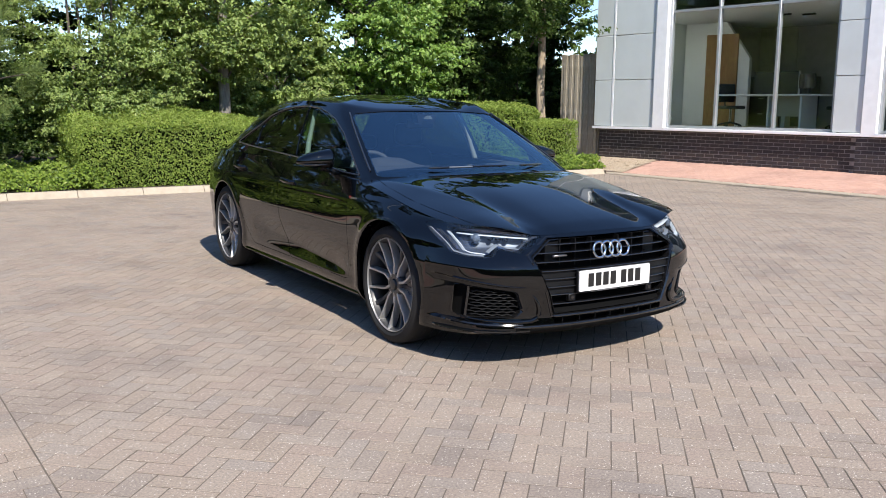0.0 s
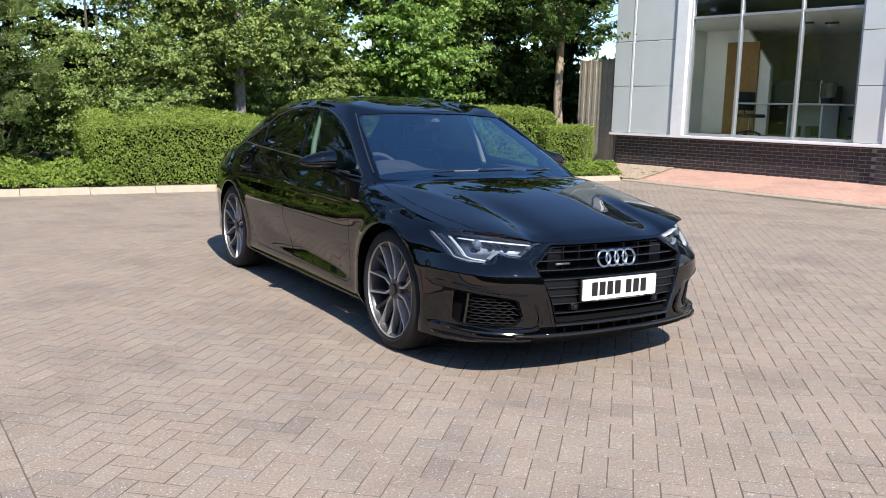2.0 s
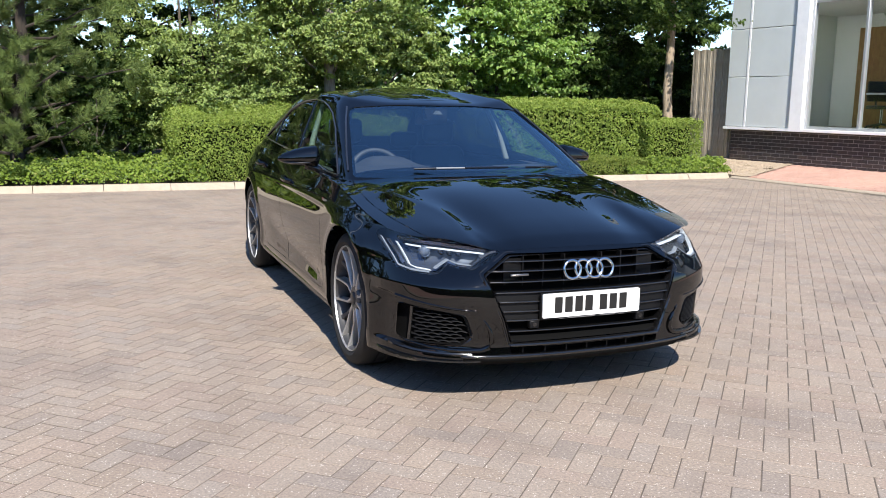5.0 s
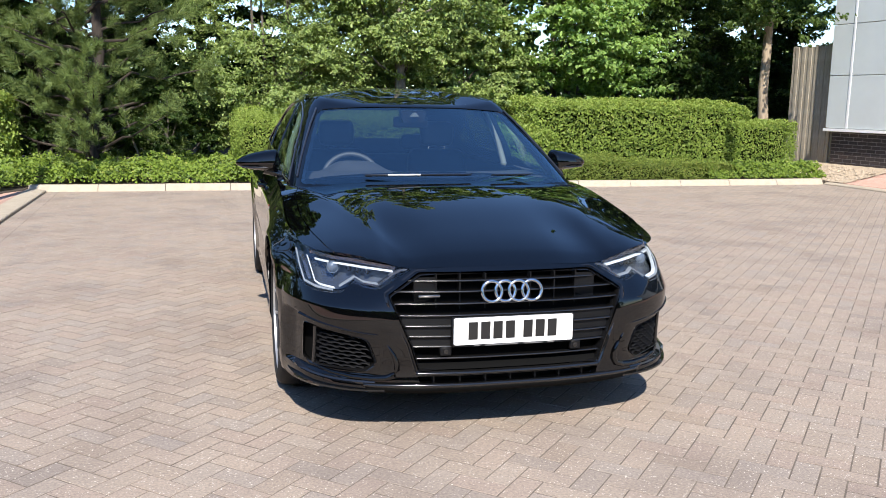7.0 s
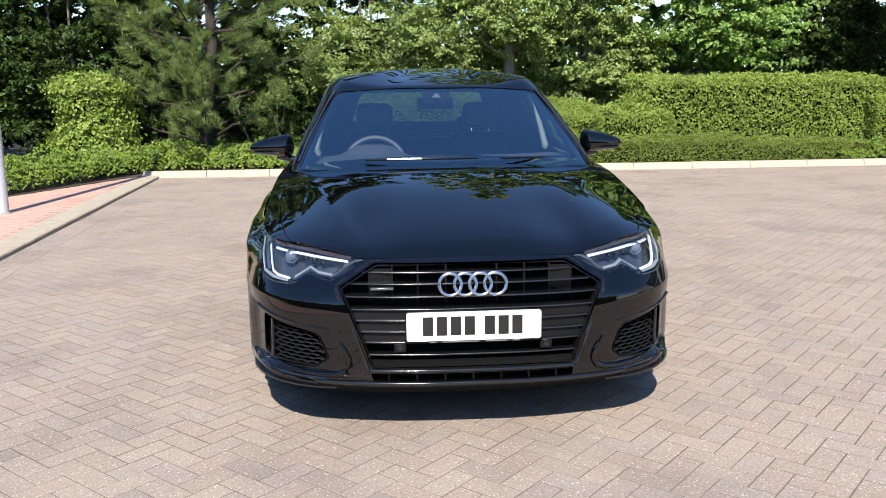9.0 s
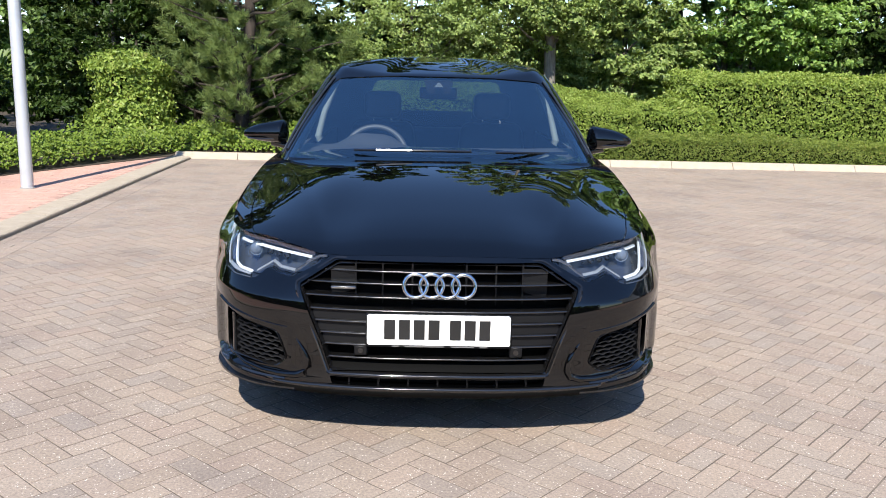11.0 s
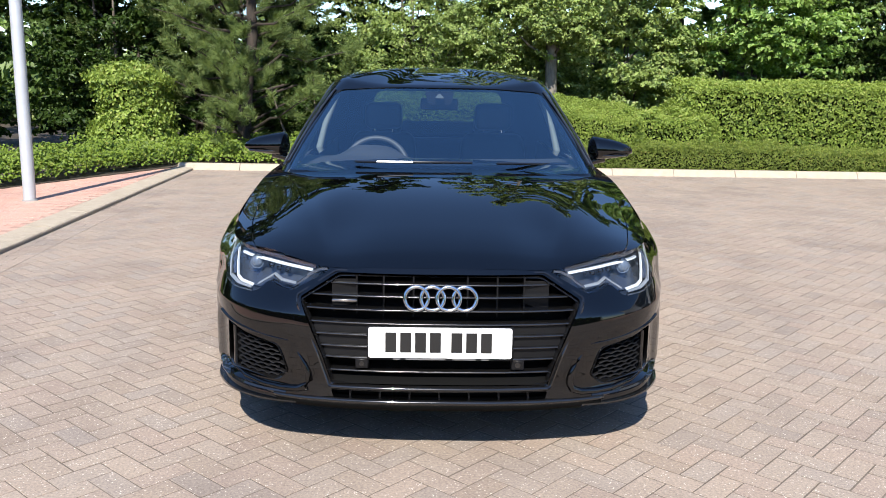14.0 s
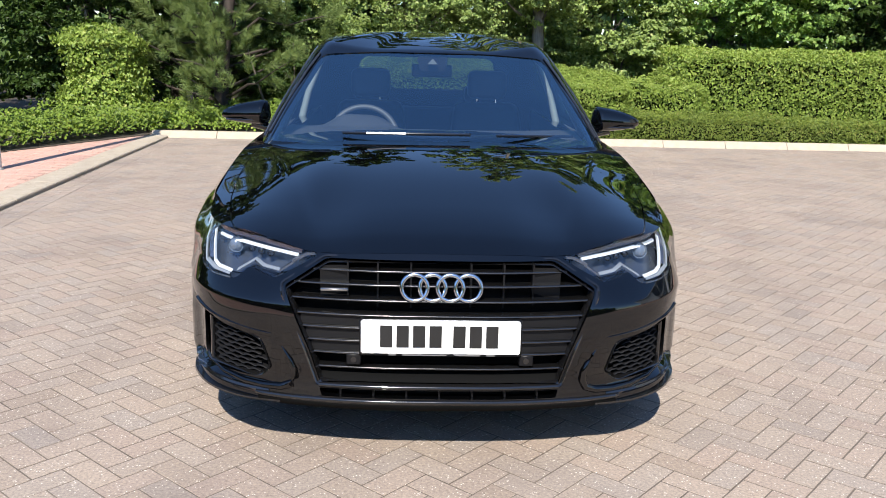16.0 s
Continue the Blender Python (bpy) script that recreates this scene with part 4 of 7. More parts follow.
# side inlets: recessed mesh of scales, a frame and a blade below
for sign in (1, -1):
    sh = inlet_sheets[sign]
    b = lift_off(sh, list(sh.faces))
    for v in b.verts:
        v.co.y += 0.045
        v.co.x -= sign * 0.012
    inlet = part("side_inlet", b, M_DARK, car, "black honeycomb air inlet")
    for r in range(9):
        z = 0.298 + 0.0160 * r
        for c in range(6):
            x0 = 0.560 + 0.044 * c + (0.022 if r % 2 else 0)
            if x0 > 0.775 or not (inside(inlet_poly, x0, z) and inside(inlet_poly, min(x0 + 0.044, 0.79), z)):
                continue
            pts = [(x0, z - 0.0035), (x0 + 0.010, z - 0.0025), (x0 + 0.016, z + 0.001), (x0 + 0.033, z + 0.002), (x0 + 0.039, z - 0.001), (x0 + 0.044, z - 0.003)]
            pts = [(x, w) for x, w in pts if x < 0.792]
            scale = bmesh.new()
            rows = []
            for x, w in pts:
                y = front_y(x, w) + 0.020
                rows.append([scale.verts.new((sign * x, y + dy, w + dz)) for dy, dz in ((0.030, 0.004), (0.002, 0.0020), (0.0, 0.0), (0.003, -0.0018), (0.030, -0.001))])
            for p, q in zip(rows, rows[1:]):
                for j in range(4):
                    scale.faces.new((p[j], p[j + 1], q[j + 1], q[j]))
            bmesh.ops.recalc_face_normals(scale, faces=scale.faces)
            part("inlet_scale", scale, M_MESH, inlet)
    poly = inlet_poly if sign > 0 else mirror(inlet_poly)
    part("inlet_surround", band(poly, 0.007, 0.001, 0.045, front_y), M_GLOSS, inlet)
    fin = bmesh.new()
    tube(fin, [(sign * x, front_y(x, z) + 0.014, z) for x, z in ((0.796, 0.452), (0.798, 0.40), (0.800, 0.35), (0.803, 0.290))], [0.009, 0.008, 0.008, 0.009], 8)
    part("inlet_fin", fin, M_GLOSS, inlet)
    # brow line above the inlet
    bmx = bmesh.new()
    pts = []
    for i in range(17):
        x = 0.56 + 0.298 * i / 16
        z = 0.452 + 0.046 * (i / 16) ** 1.4
        pts.append((sign * x, front_y(x, z + 0.016) + 0.004, z))
    tube(bmx, pts, [0.003 + 0.006 * i / 16 for i in range(17)], 10)
    part("brow", bmx, M_PAINT, inlet)
    bmx = bmesh.new()
    tube(bmx, [(sign * x, front_y(x, z) + d, z) for x, z, d in ((0.530, 0.418, 0.004), (0.514, 0.394, 0.000), (0.497, 0.364, -0.002), (0.486, 0.334, -0.003), (0.484, 0.304, -0.003), (0.496, 0.280, -0.002), (0.530, 0.268, -0.001), (0.59, 0.265, -0.001), (0.66, 0.267, -0.001), (0.74, 0.272, -0.001), (0.82, 0.282, 0.002))],
         [0.002, 0.006, 0.009, 0.011, 0.013, 0.014, 0.013, 0.012, 0.011, 0.009, 0.004], 14)
    part("bumper_fin", bmx, M_PAINT, inlet, angle=80)
    # splitter blades round the bumper's lower corners
    for za, rise, s0, s1, out0 in ((0.250, 0.022, 0.58, 1.06, 0.005), (0.214, 0.010, 0.54, 1.12, 0.014)):
        bmx = bmesh.new()
        rows = []
        for i in range(25):
            t = i / 24
            ss, z = s0 + (s1 - s0) * t, za + rise * t * t
            out = out0 * min(1, 4 * t) * min(1, 5 * (1 - t) + 0.1)
            rows.append([bmx.verts.new(surf(ss, z + dz, sign, o)) for dz, o in ((0.006, -0.02), (0.005, out), (-0.002, out + 0.003), (-0.010, out * 0.4), (-0.014, -0.02))])
        for p, q in zip(rows, rows[1:]):
            for j in range(4):
                bmx.faces.new((p[j], p[j + 1], q[j + 1], q[j]))
        bmx.faces.new(rows[0])
        bmx.faces.new(rows[-1])
        bmesh.ops.recalc_face_normals(bmx, faces=bmx.faces)
        part("splitter_blade", bmx, M_GLOSS, car)

# headlamps
for sign in (1, -1):
    sheet = lamp_sheets[sign]
    back = bmesh.new()
    me = bpy.data.meshes.new("tmp")
    sheet.to_mesh(me)
    back.from_mesh(me)
    for v in back.verts:
        v.co.y += 0.075
        v.co.x -= sign * 0.02
    lamp = part("headlamp", back, M_LAMP_BACK, car, "clear headlamp with lit white strips")
    lens = bmesh.new()
    lens.from_mesh(me)
    bpy.data.meshes.remove(me)
    sheet.free()
    ln = part("lens", lens, M_LENS, lamp)
    ln.visible_shadow = False

    def lamp_strip(pts, w, deep, mat, nm, lamp=lamp, sign=sign):
        bmx = bmesh.new()
        rows = []
        n = len(pts)
        for i, (x, z) in enumerate(pts):
            a, c = Vector(pts[max(0, i - 1)]), Vector(pts[min(n - 1, i + 1)])
            t = (c - a).normalized()
            nn = Vector((-t.y, t.x)) * w / 2
            y = front_y(x, z) + deep
            rows.append([bmx.verts.new((sign * px, y + dy, pz)) for px, pz, dy in ((x + nn.x, z + nn.y, 0.006), (x + nn.x * 0.8, z + nn.y * 0.8, 0), (x - nn.x * 0.8, z - nn.y * 0.8, 0), (x - nn.x, z - nn.y, 0.006), (x - nn.x, z - nn.y, 0.03), (x + nn.x, z + nn.y, 0.03))])
        for p, q in zip(rows, rows[1:]):
            for j in range(6):
                bmx.faces.new((p[j], p[(j + 1) % 6], q[(j + 1) % 6], q[j]))
        bmx.faces.new(rows[0])
        bmx.faces.new(rows[-1])
        bmesh.ops.recalc_face_normals(bmx, faces=bmx.faces)
        return part(nm, bmx, mat, lamp)

    def seg(p, q, n=10):
        return [(p[0] + (q[0] - p[0]) * i / n, p[1] + (q[1] - p[1]) * i / n) for i in range(n + 1)]
    def path(*pts):
        out = []
        for p, q in zip(pts, pts[1:]):
            out += seg(p, q, 5)[:-1]
        return out + [pts[-1]]
    lamp_strip(seg((0.482, 0.694), (0.784, 0.720)), 0.0052, 0.014, M_DRL, "upper_strip")
    lamp_strip(path((0.812, 0.726), (0.802, 0.680), (0.792, 0.638), (0.772, 0.627), (0.718, 0.620)), 0.0038, 0.014, M_DRL, "outer_strip")
    lamp_strip(path((0.545, 0.643), (0.602, 0.649), (0.634, 0.665), (0.663, 0.647), (0.698, 0.626)), 0.0042, 0.018, M_LAMP_PALE, "inner_strip")
    lamp_strip(path((0.470, 0.706), (0.60, 0.724), (0.80, 0.743)), 0.018, 0.026, M_WHITE_LAMP, "upper_bezel")
    lamp_strip(path((0.850, 0.738), (0.846, 0.690), (0.832, 0.632), (0.790, 0.617), (0.725, 0.612)), 0.007, 0.022, M_LAMP_PALE, "outer_bezel")
    lamp_strip(path((0.424, 0.7035), (0.452, 0.700), (0.500, 0.676)), 0.011, 0.018, M_WHITE_LAMP, "tip_bezel")
    lamp_strip(path((0.832, 0.732), (0.823, 0.690), (0.811, 0.642)), 0.015, 0.028, M_WHITE_LAMP, "light_guide")
    lamp_strip(path((0.490, 0.676), (0.548, 0.636), (0.606, 0.642), (0.638, 0.656)), 0.008, 0.030, M_WHITE_LAMP, "lower_bezel")
    for k, (x, z, r) in enumerate(((0.716, 0.696, 0.024), (0.617, 0.690, 0.010), (0.582, 0.688, 0.010), (0.652, 0.693, 0.010))):
        b = bmesh.new()
        y = front_y(x, z) + 0.034
        lathe(b, [(y - r * 0.55, 0.0001), (y - r * 0.50, r * 0.3), (y - r * 0.38, r * 0.6), (y - r * 0.2, r * 0.85), (y, r), (y - 0.004, r * 1.12), (y + 0.02, r * 1.15)], 24, "y")
        bmesh.ops.translate(b, verts=b.verts, vec=(sign * x, 0, z))
        bmesh.ops.recalc_face_normals(b, faces=b.faces)
        part("projector", b, M_PROJECTOR if k == 0 else M_GLOSS, lamp, angle=60)
for s in (low_sheet, grille_sheet, inlet_sheets[1], inlet_sheets[-1]):
    s.free()

# ---- glasshouse: pillars, roof and glass from one shell of rings ----
W_RING = spl((0, 0.850), (0.35, 0.790), (0.7, 0.712), (0.88, 0.668), (1, 0.620))
YF = spl((0, -1.235), (0.3, -0.94), (0.6, -0.66), (0.85, -0.455), (1, -0.345))
YR = spl((0, 2.26), (0.3, 1.99), (0.6, 1.72), (0.85, 1.47), (1, 1.28))


def ring_pt(a, k, sign):
    """a: 0 front middle, 1 rear middle; k: 0 belt, 1 roof edge."""
    w, f, r = W_RING(k), YF(k), YR(k)
    cx = spl((0, 0), (0.10, 0.32), (0.2, 0.645), (0.27, 0.855), (0.30, 0.906), (0.335, 0.940), (0.40, 0.974), (0.5, 1.0), (0.66, 0.985), (0.76, 0.92), (0.83, 0.80), (0.9, 0.52), (1.0, 0))
    mid = 0.30
    cy = spl((0, f), (0.10, f + 0.022), (0.2, f + 0.078), (0.27, f + 0.138), (0.30, f + 0.178), (0.335, f + 0.245), (0.40, f + 0.47), (0.5, f * 0.3 + r * 0.33), (0.66, r - 0.55), (0.76, r - 0.26), (0.83, r - 0.13), (0.9, r - 0.05), (1.0, r))
    z0 = 0.93
    z = z0 + (1.425 - z0) * k + 0.014 * math.sin(math.pi * k)
    x, y = cx(a) * w, cy(a)
    drop = -0.02 * sstep(0.55, 1.0, a) * k - 0.058 * (1 - sstep(0.14, 0.42, a)) * k * k
    return Vector((sign * x, y, z + drop))


cab = bmesh.new()
for sign in (1, -1):
    def fn(u, v, sign=sign):
        return ring_pt(u, v, sign)
    add_into(cab, grid(fn, 90, 26, flip=(sign < 0)))

    def fr(u, v, sign=sign):
        e = ring_pt(u, 1.0, sign)
        yc = 0.33
        x, y = e.x * (1 - v), e.y + (yc - e.y) * v
        rise = 0.052 * (1 - (1 - v) ** 2.2) + 0.004 * math.sin(math.pi * v)
        return Vector((x, y, e.z + rise + (1.425 - e.z) * v))
    add_into(cab, grid(fr, 90, 20, flip=(sign < 0)))
bmesh.ops.remove_doubles(cab, verts=cab.verts, dist=0.0006)
screen_poly = rounded([(-0.764, 0.952), (0.764, 0.952), (0.722, 1.06), (0.592, 1.338), (0.30, 1.357), (-0.30, 1.357), (-0.592, 1.338), (-0.722, 1.06)], [0.02, 0.02, 0.02, 0.05, 0.1, 0.1, 0.05, 0.02], 4)
screen = lift_off(cab, score(cab, screen_poly, 1, lambda c: c.y < 0.05 and c.z < 1.412))
rear_poly = rounded([(-0.60, 1.06), (0.60, 1.06), (0.50, 1.325), (-0.50, 1.325)], 0.06, 4)
back_glass = lift_off(cab, score(cab, rear_poly, 1, lambda c: c.y > 0.95))
front_win = rounded([(-0.855, 0.960), (-0.655, 1.080), (-0.442, 1.199), (-0.22, 1.296), (0.073, 1.366), (0.262, 1.382), (0.165, 1.026), (-0.25, 1.000), (-0.65, 0.968)], [0.01, 0.1, 0.15, 0.12, 0.1, 0.012, 0.01, 0.1, 0.05], 4)
rear_win = rounded([(0.222, 1.030), (0.318, 1.383), (0.531, 1.372), (0.74, 1.348), (0.949, 1.300), (1.055, 1.238), (1.020, 1.058)], [0.01, 0.012, 0.1, 0.1, 0.1, 0.02, 0.01], 4)
quarter = rounded([(1.050, 1.060), (1.083, 1.220), (1.23, 1.175), (1.46, 1.082)], [0.01, 0.012, 0.05, 0.02], 3)
wins = []
for sign in (1, -1):
    for nm, poly, mt in (("front_side_window", front_win, M_GLASS), ("rear_side_window", rear_win, M_PRIVACY), ("quarter_window", quarter, M_PRIVACY)):
        wins.append((nm, lift_off(cab, score(cab, poly, 0, right_sel(sign, 0.45))), mt))
hem(cab, lambda c: (-0.025 * math.copysign(1, c.x) if abs(c.x) > 0.4 else 0, 0.02 if c.y < 0 else -0.005, -0.012), lambda c: c.z > 0.94)
part("roof_shell", cab, M_PAINT, car, angle=35)


def sink(bm, d):
    bm.normal_update()
    for v in bm.verts:
        v.co -= v.normal * d
    return bm


for nm, b, mt in wins:
    g = part(nm, sink(b, 0.006), mt, car, "tinted glass" if mt is M_PRIVACY else "", angle=180)
    g.visible_shadow = mt is M_PRIVACY
g = part("windscreen", sink(screen, 0.004), M_SCREEN, car, angle=180)
g.visible_shadow = False
g = part("rear_window", sink(back_glass, 0.004), M_REAR_GLASS, car, angle=180)
g.visible_shadow = False

# trim round the side windows and along the screen's edges
def cab_x(y, z):
    """Half width of the glasshouse at a place on its side."""
    k = (z - 0.93) / 0.495
    for _ in range(5):
        lo, hi = 0.22, 0.86
        for _ in range(18):
            mid = (lo + hi) / 2
            if ring_pt(mid, k, 1).y < y:
                lo = mid
            else:
                hi = mid
        k = min(1.0, max(0.0, k + (z - ring_pt(lo, k, 1).z) / 0.495))
    return ring_pt(lo, k, 1).x


def finer(pts, n=4):
    return [tuple(a + (b - a) * i / n for a, b in zip(p, q)) for p, q in zip(pts, pts[1:]) for i in range(n)] + [pts[-1]]


UPPER_LINE = [(-0.862, 0.956), (-0.655, 1.084), (-0.442, 1.204), (-0.22, 1.300), (-0.07, 1.343), (0.073, 1.371), (0.29, 1.388), (0.531, 1.378), (0.74, 1.354), (0.949, 1.306), (1.075, 1.240), (1.23, 1.182), (1.475, 1.084)]
BELT_LINE = [(1.475, 1.074), (1.0, 1.051), (0.14, 1.018), (-0.30, 0.992), (-0.65, 0.958), (-0.862, 0.952)]
for sign in (1, -1):
    for nm, line in (("window_trim", UPPER_LINE), ("belt_trim", BELT_LINE)):
        b = bmesh.new()
        tube(b, [(sign * (cab_x(y, z) + 0.001), y, z) for y, z in finer(line, 3)], 0.0055, 8)
        part(nm, b, M_TRIM, car)
    b = bmesh.new()
    tube(b, finer([(sign * 0.600, -0.300, 1.344), (sign * 0.652, -0.462, 1.255), (sign * 0.697, -0.630, 1.160), (sign * 0.738, -0.790, 1.070), (sign * 0.772, -0.940, 0.983)], 2), 0.006, 8)
    part("screen_trim", b, M_TRIM, car)

# black scuttle under the screen, wipers
b = grid(lambda u, v: (-0.78 + 1.56 * u, (-1.305 + 0.36 * abs(2 * u - 1) ** 2.2) + 0.30 * v, 0.938 - 0.050 * abs(2 * u - 1) ** 2 + 0.058 * v ** 1.3), 40, 8)
part("scuttle", b, M_GLOSS, car)
for x0, x1 in ((-0.42, 0.16), (0.28, 0.66)):
    w = bmesh.new()
    pts = [(x0 + (x1 - x0) * i / 10, -1.13 + 0.02 * i / 10 + 0.25 * abs((x0 + (x1 - x0) * i / 10) / 0.76) ** 2.2 - 0.02, 1.005 - 0.02 * abs((x0 + (x1 - x0) * i / 10) / 0.76) ** 2) for i in range(11)]
    tube(w, pts, 0.007, 8)
    wp = part("wiper", w, M_GLOSS, car)
    if x0 < 0:
        # steel strip tilted to the sun; it stands in for the arm's glint
        part("wiper_arm_glint", boxed(-0.09, 0.09, -0.004, 0.004, -0.0055, 0.0055, 0.002), M_STEEL, wp, m=pose(-0.22, -1.152, 1.006, -31, 0, 0))

# mirrors
for sign in (1, -1):
    b = bmesh.new()
    loops = []
    for i in range(25):
        t = i / 24
        u = -1 + 2 * t
        swell = min(1.0, max(0.0, t / 0.10)) ** 0.5 * max(0.0, 1 - t ** 4) ** 0.5
        top, low = (0.080 - 0.034 * t ** 1.3) * swell + 0.0006, (0.055 - 0.024 * t) * swell + 0.0006
        deep_f, deep_r = (0.098 - 0.02 * t) * swell, 0.050 * swell
        ring = []
        for j in range(20):
            a = 2 * math.pi * j / 20
            ca, sa = math.cos(a), math.sin(a)
            ca, sa = math.copysign(abs(ca) ** 0.75, ca), math.copysign(abs(sa) ** 0.85, sa)
            ring.append(b.verts.new((sign * (u * 0.130 + 0.006), ca * (deep_r if ca > 0 else deep_f), sa * (top if sa > 0 else low) - 0.006 * t)))
        loops.append(ring)
    for p, q in zip(loops, loops[1:]):
        for j in range(20):
            b.faces.new((p[j], p[(j + 1) % 20], q[(j + 1) % 20], q[j]))
    b.faces.new(loops[0])
    b.faces.new(loops[-1][::-1])
    bmesh.ops.recalc_face_normals(b, faces=b.faces)
    mir = part("door_mirror", b, M_PAINT, car, "black door mirror on a stalk", m=pose(sign * 0.955, -0.50, 1.030, 0, 0, sign * 6))
    b = bmesh.new()
    tube(b, [(sign * -0.170, 0.01, -0.100), (sign * -0.135, 0.0, -0.082), (sign * -0.09, 0.0, -0.060), (sign * -0.03, 0.0, -0.042)], [0.032, 0.027, 0.026, 0.028], 12)
    for v in b.verts:
        v.co.z = -0.065 + (v.co.z + 0.065) * 0.8
    part("stalk", b, M_GLOSS, mir)
    b = bmesh.new()
    tube(b, [(sign * -0.10, -0.074, -0.025), (sign * 0.02, -0.094, -0.026), (sign * 0.09, -0.060, -0.024), (sign * 0.108, -0.022, -0.022)], [0.004, 0.006, 0.006, 0.003], 8)
    part("indicator", b, M_GLOSS, mir)
    part("mirror_glass", boxed(-0.078, 0.078, 0.042, 0.0505, -0.034, 0.040, 0.001), M_CHROME, mir)
    # small enamel badge on the wing
    bx = 0.927
    bd = part("wing_badge", boxed(sign * (bx + 0.001) - 0.003, sign * (bx + 0.001) + 0.003, -0.975, -0.955, 0.818, 0.834, 0.0008), M_RED, car)
    part("wing_badge_bar", boxed(sign * (bx + 0.001) - 0.003, sign * (bx + 0.001) + 0.003, -1.06, -0.978, 0.815, 0.830, 0.0008), M_STEEL, car)

# sills and underside
for sign in (1, -1):
    b = grid(lambda u, v: (sign * (0.895 + 0.02 * math.sin(math.pi * v) - 0.10 * max(0, v - 0.6)), -1.05 + 2.1 * u, 0.262 - 0.09 * v), 20, 6, flip=(sign < 0))
    bmesh.ops.recalc_face_normals(b, faces=b.faces)
    part("sill", b, M_PAINT, car)
part("underbody", boxed(-0.74, 0.74, -2.02, 2.2, 0.19, 0.24, 0.01), M_DARK, car)
for wy in (-AXLE, AXLE):
    for sign in (1, -1):
        b = bmesh.new()
        seg = 28
        rows = []
        for i in range(seg + 1):
            a = -0.12 + (math.pi + 0.24) * i / seg
            c, s = math.cos(a) * (ARCH_R + 0.006), math.sin(a) * (ARCH_R + 0.006)
            rows.append([b.verts.new((sign * x, wy + c, HUB_Z + s)) for x in (0.55, 0.885)])
        for p, q in zip(rows, rows[1:]):
            b.faces.new((p[0], p[1], q[1], q[0]))
        mid = b.verts.new((sign * 0.55, wy, HUB_Z))
        for p, q in zip(rows, rows[1:]):
            b.faces.new((p[0], q[0], mid))
        part("arch_liner", b, M_DARK, car)

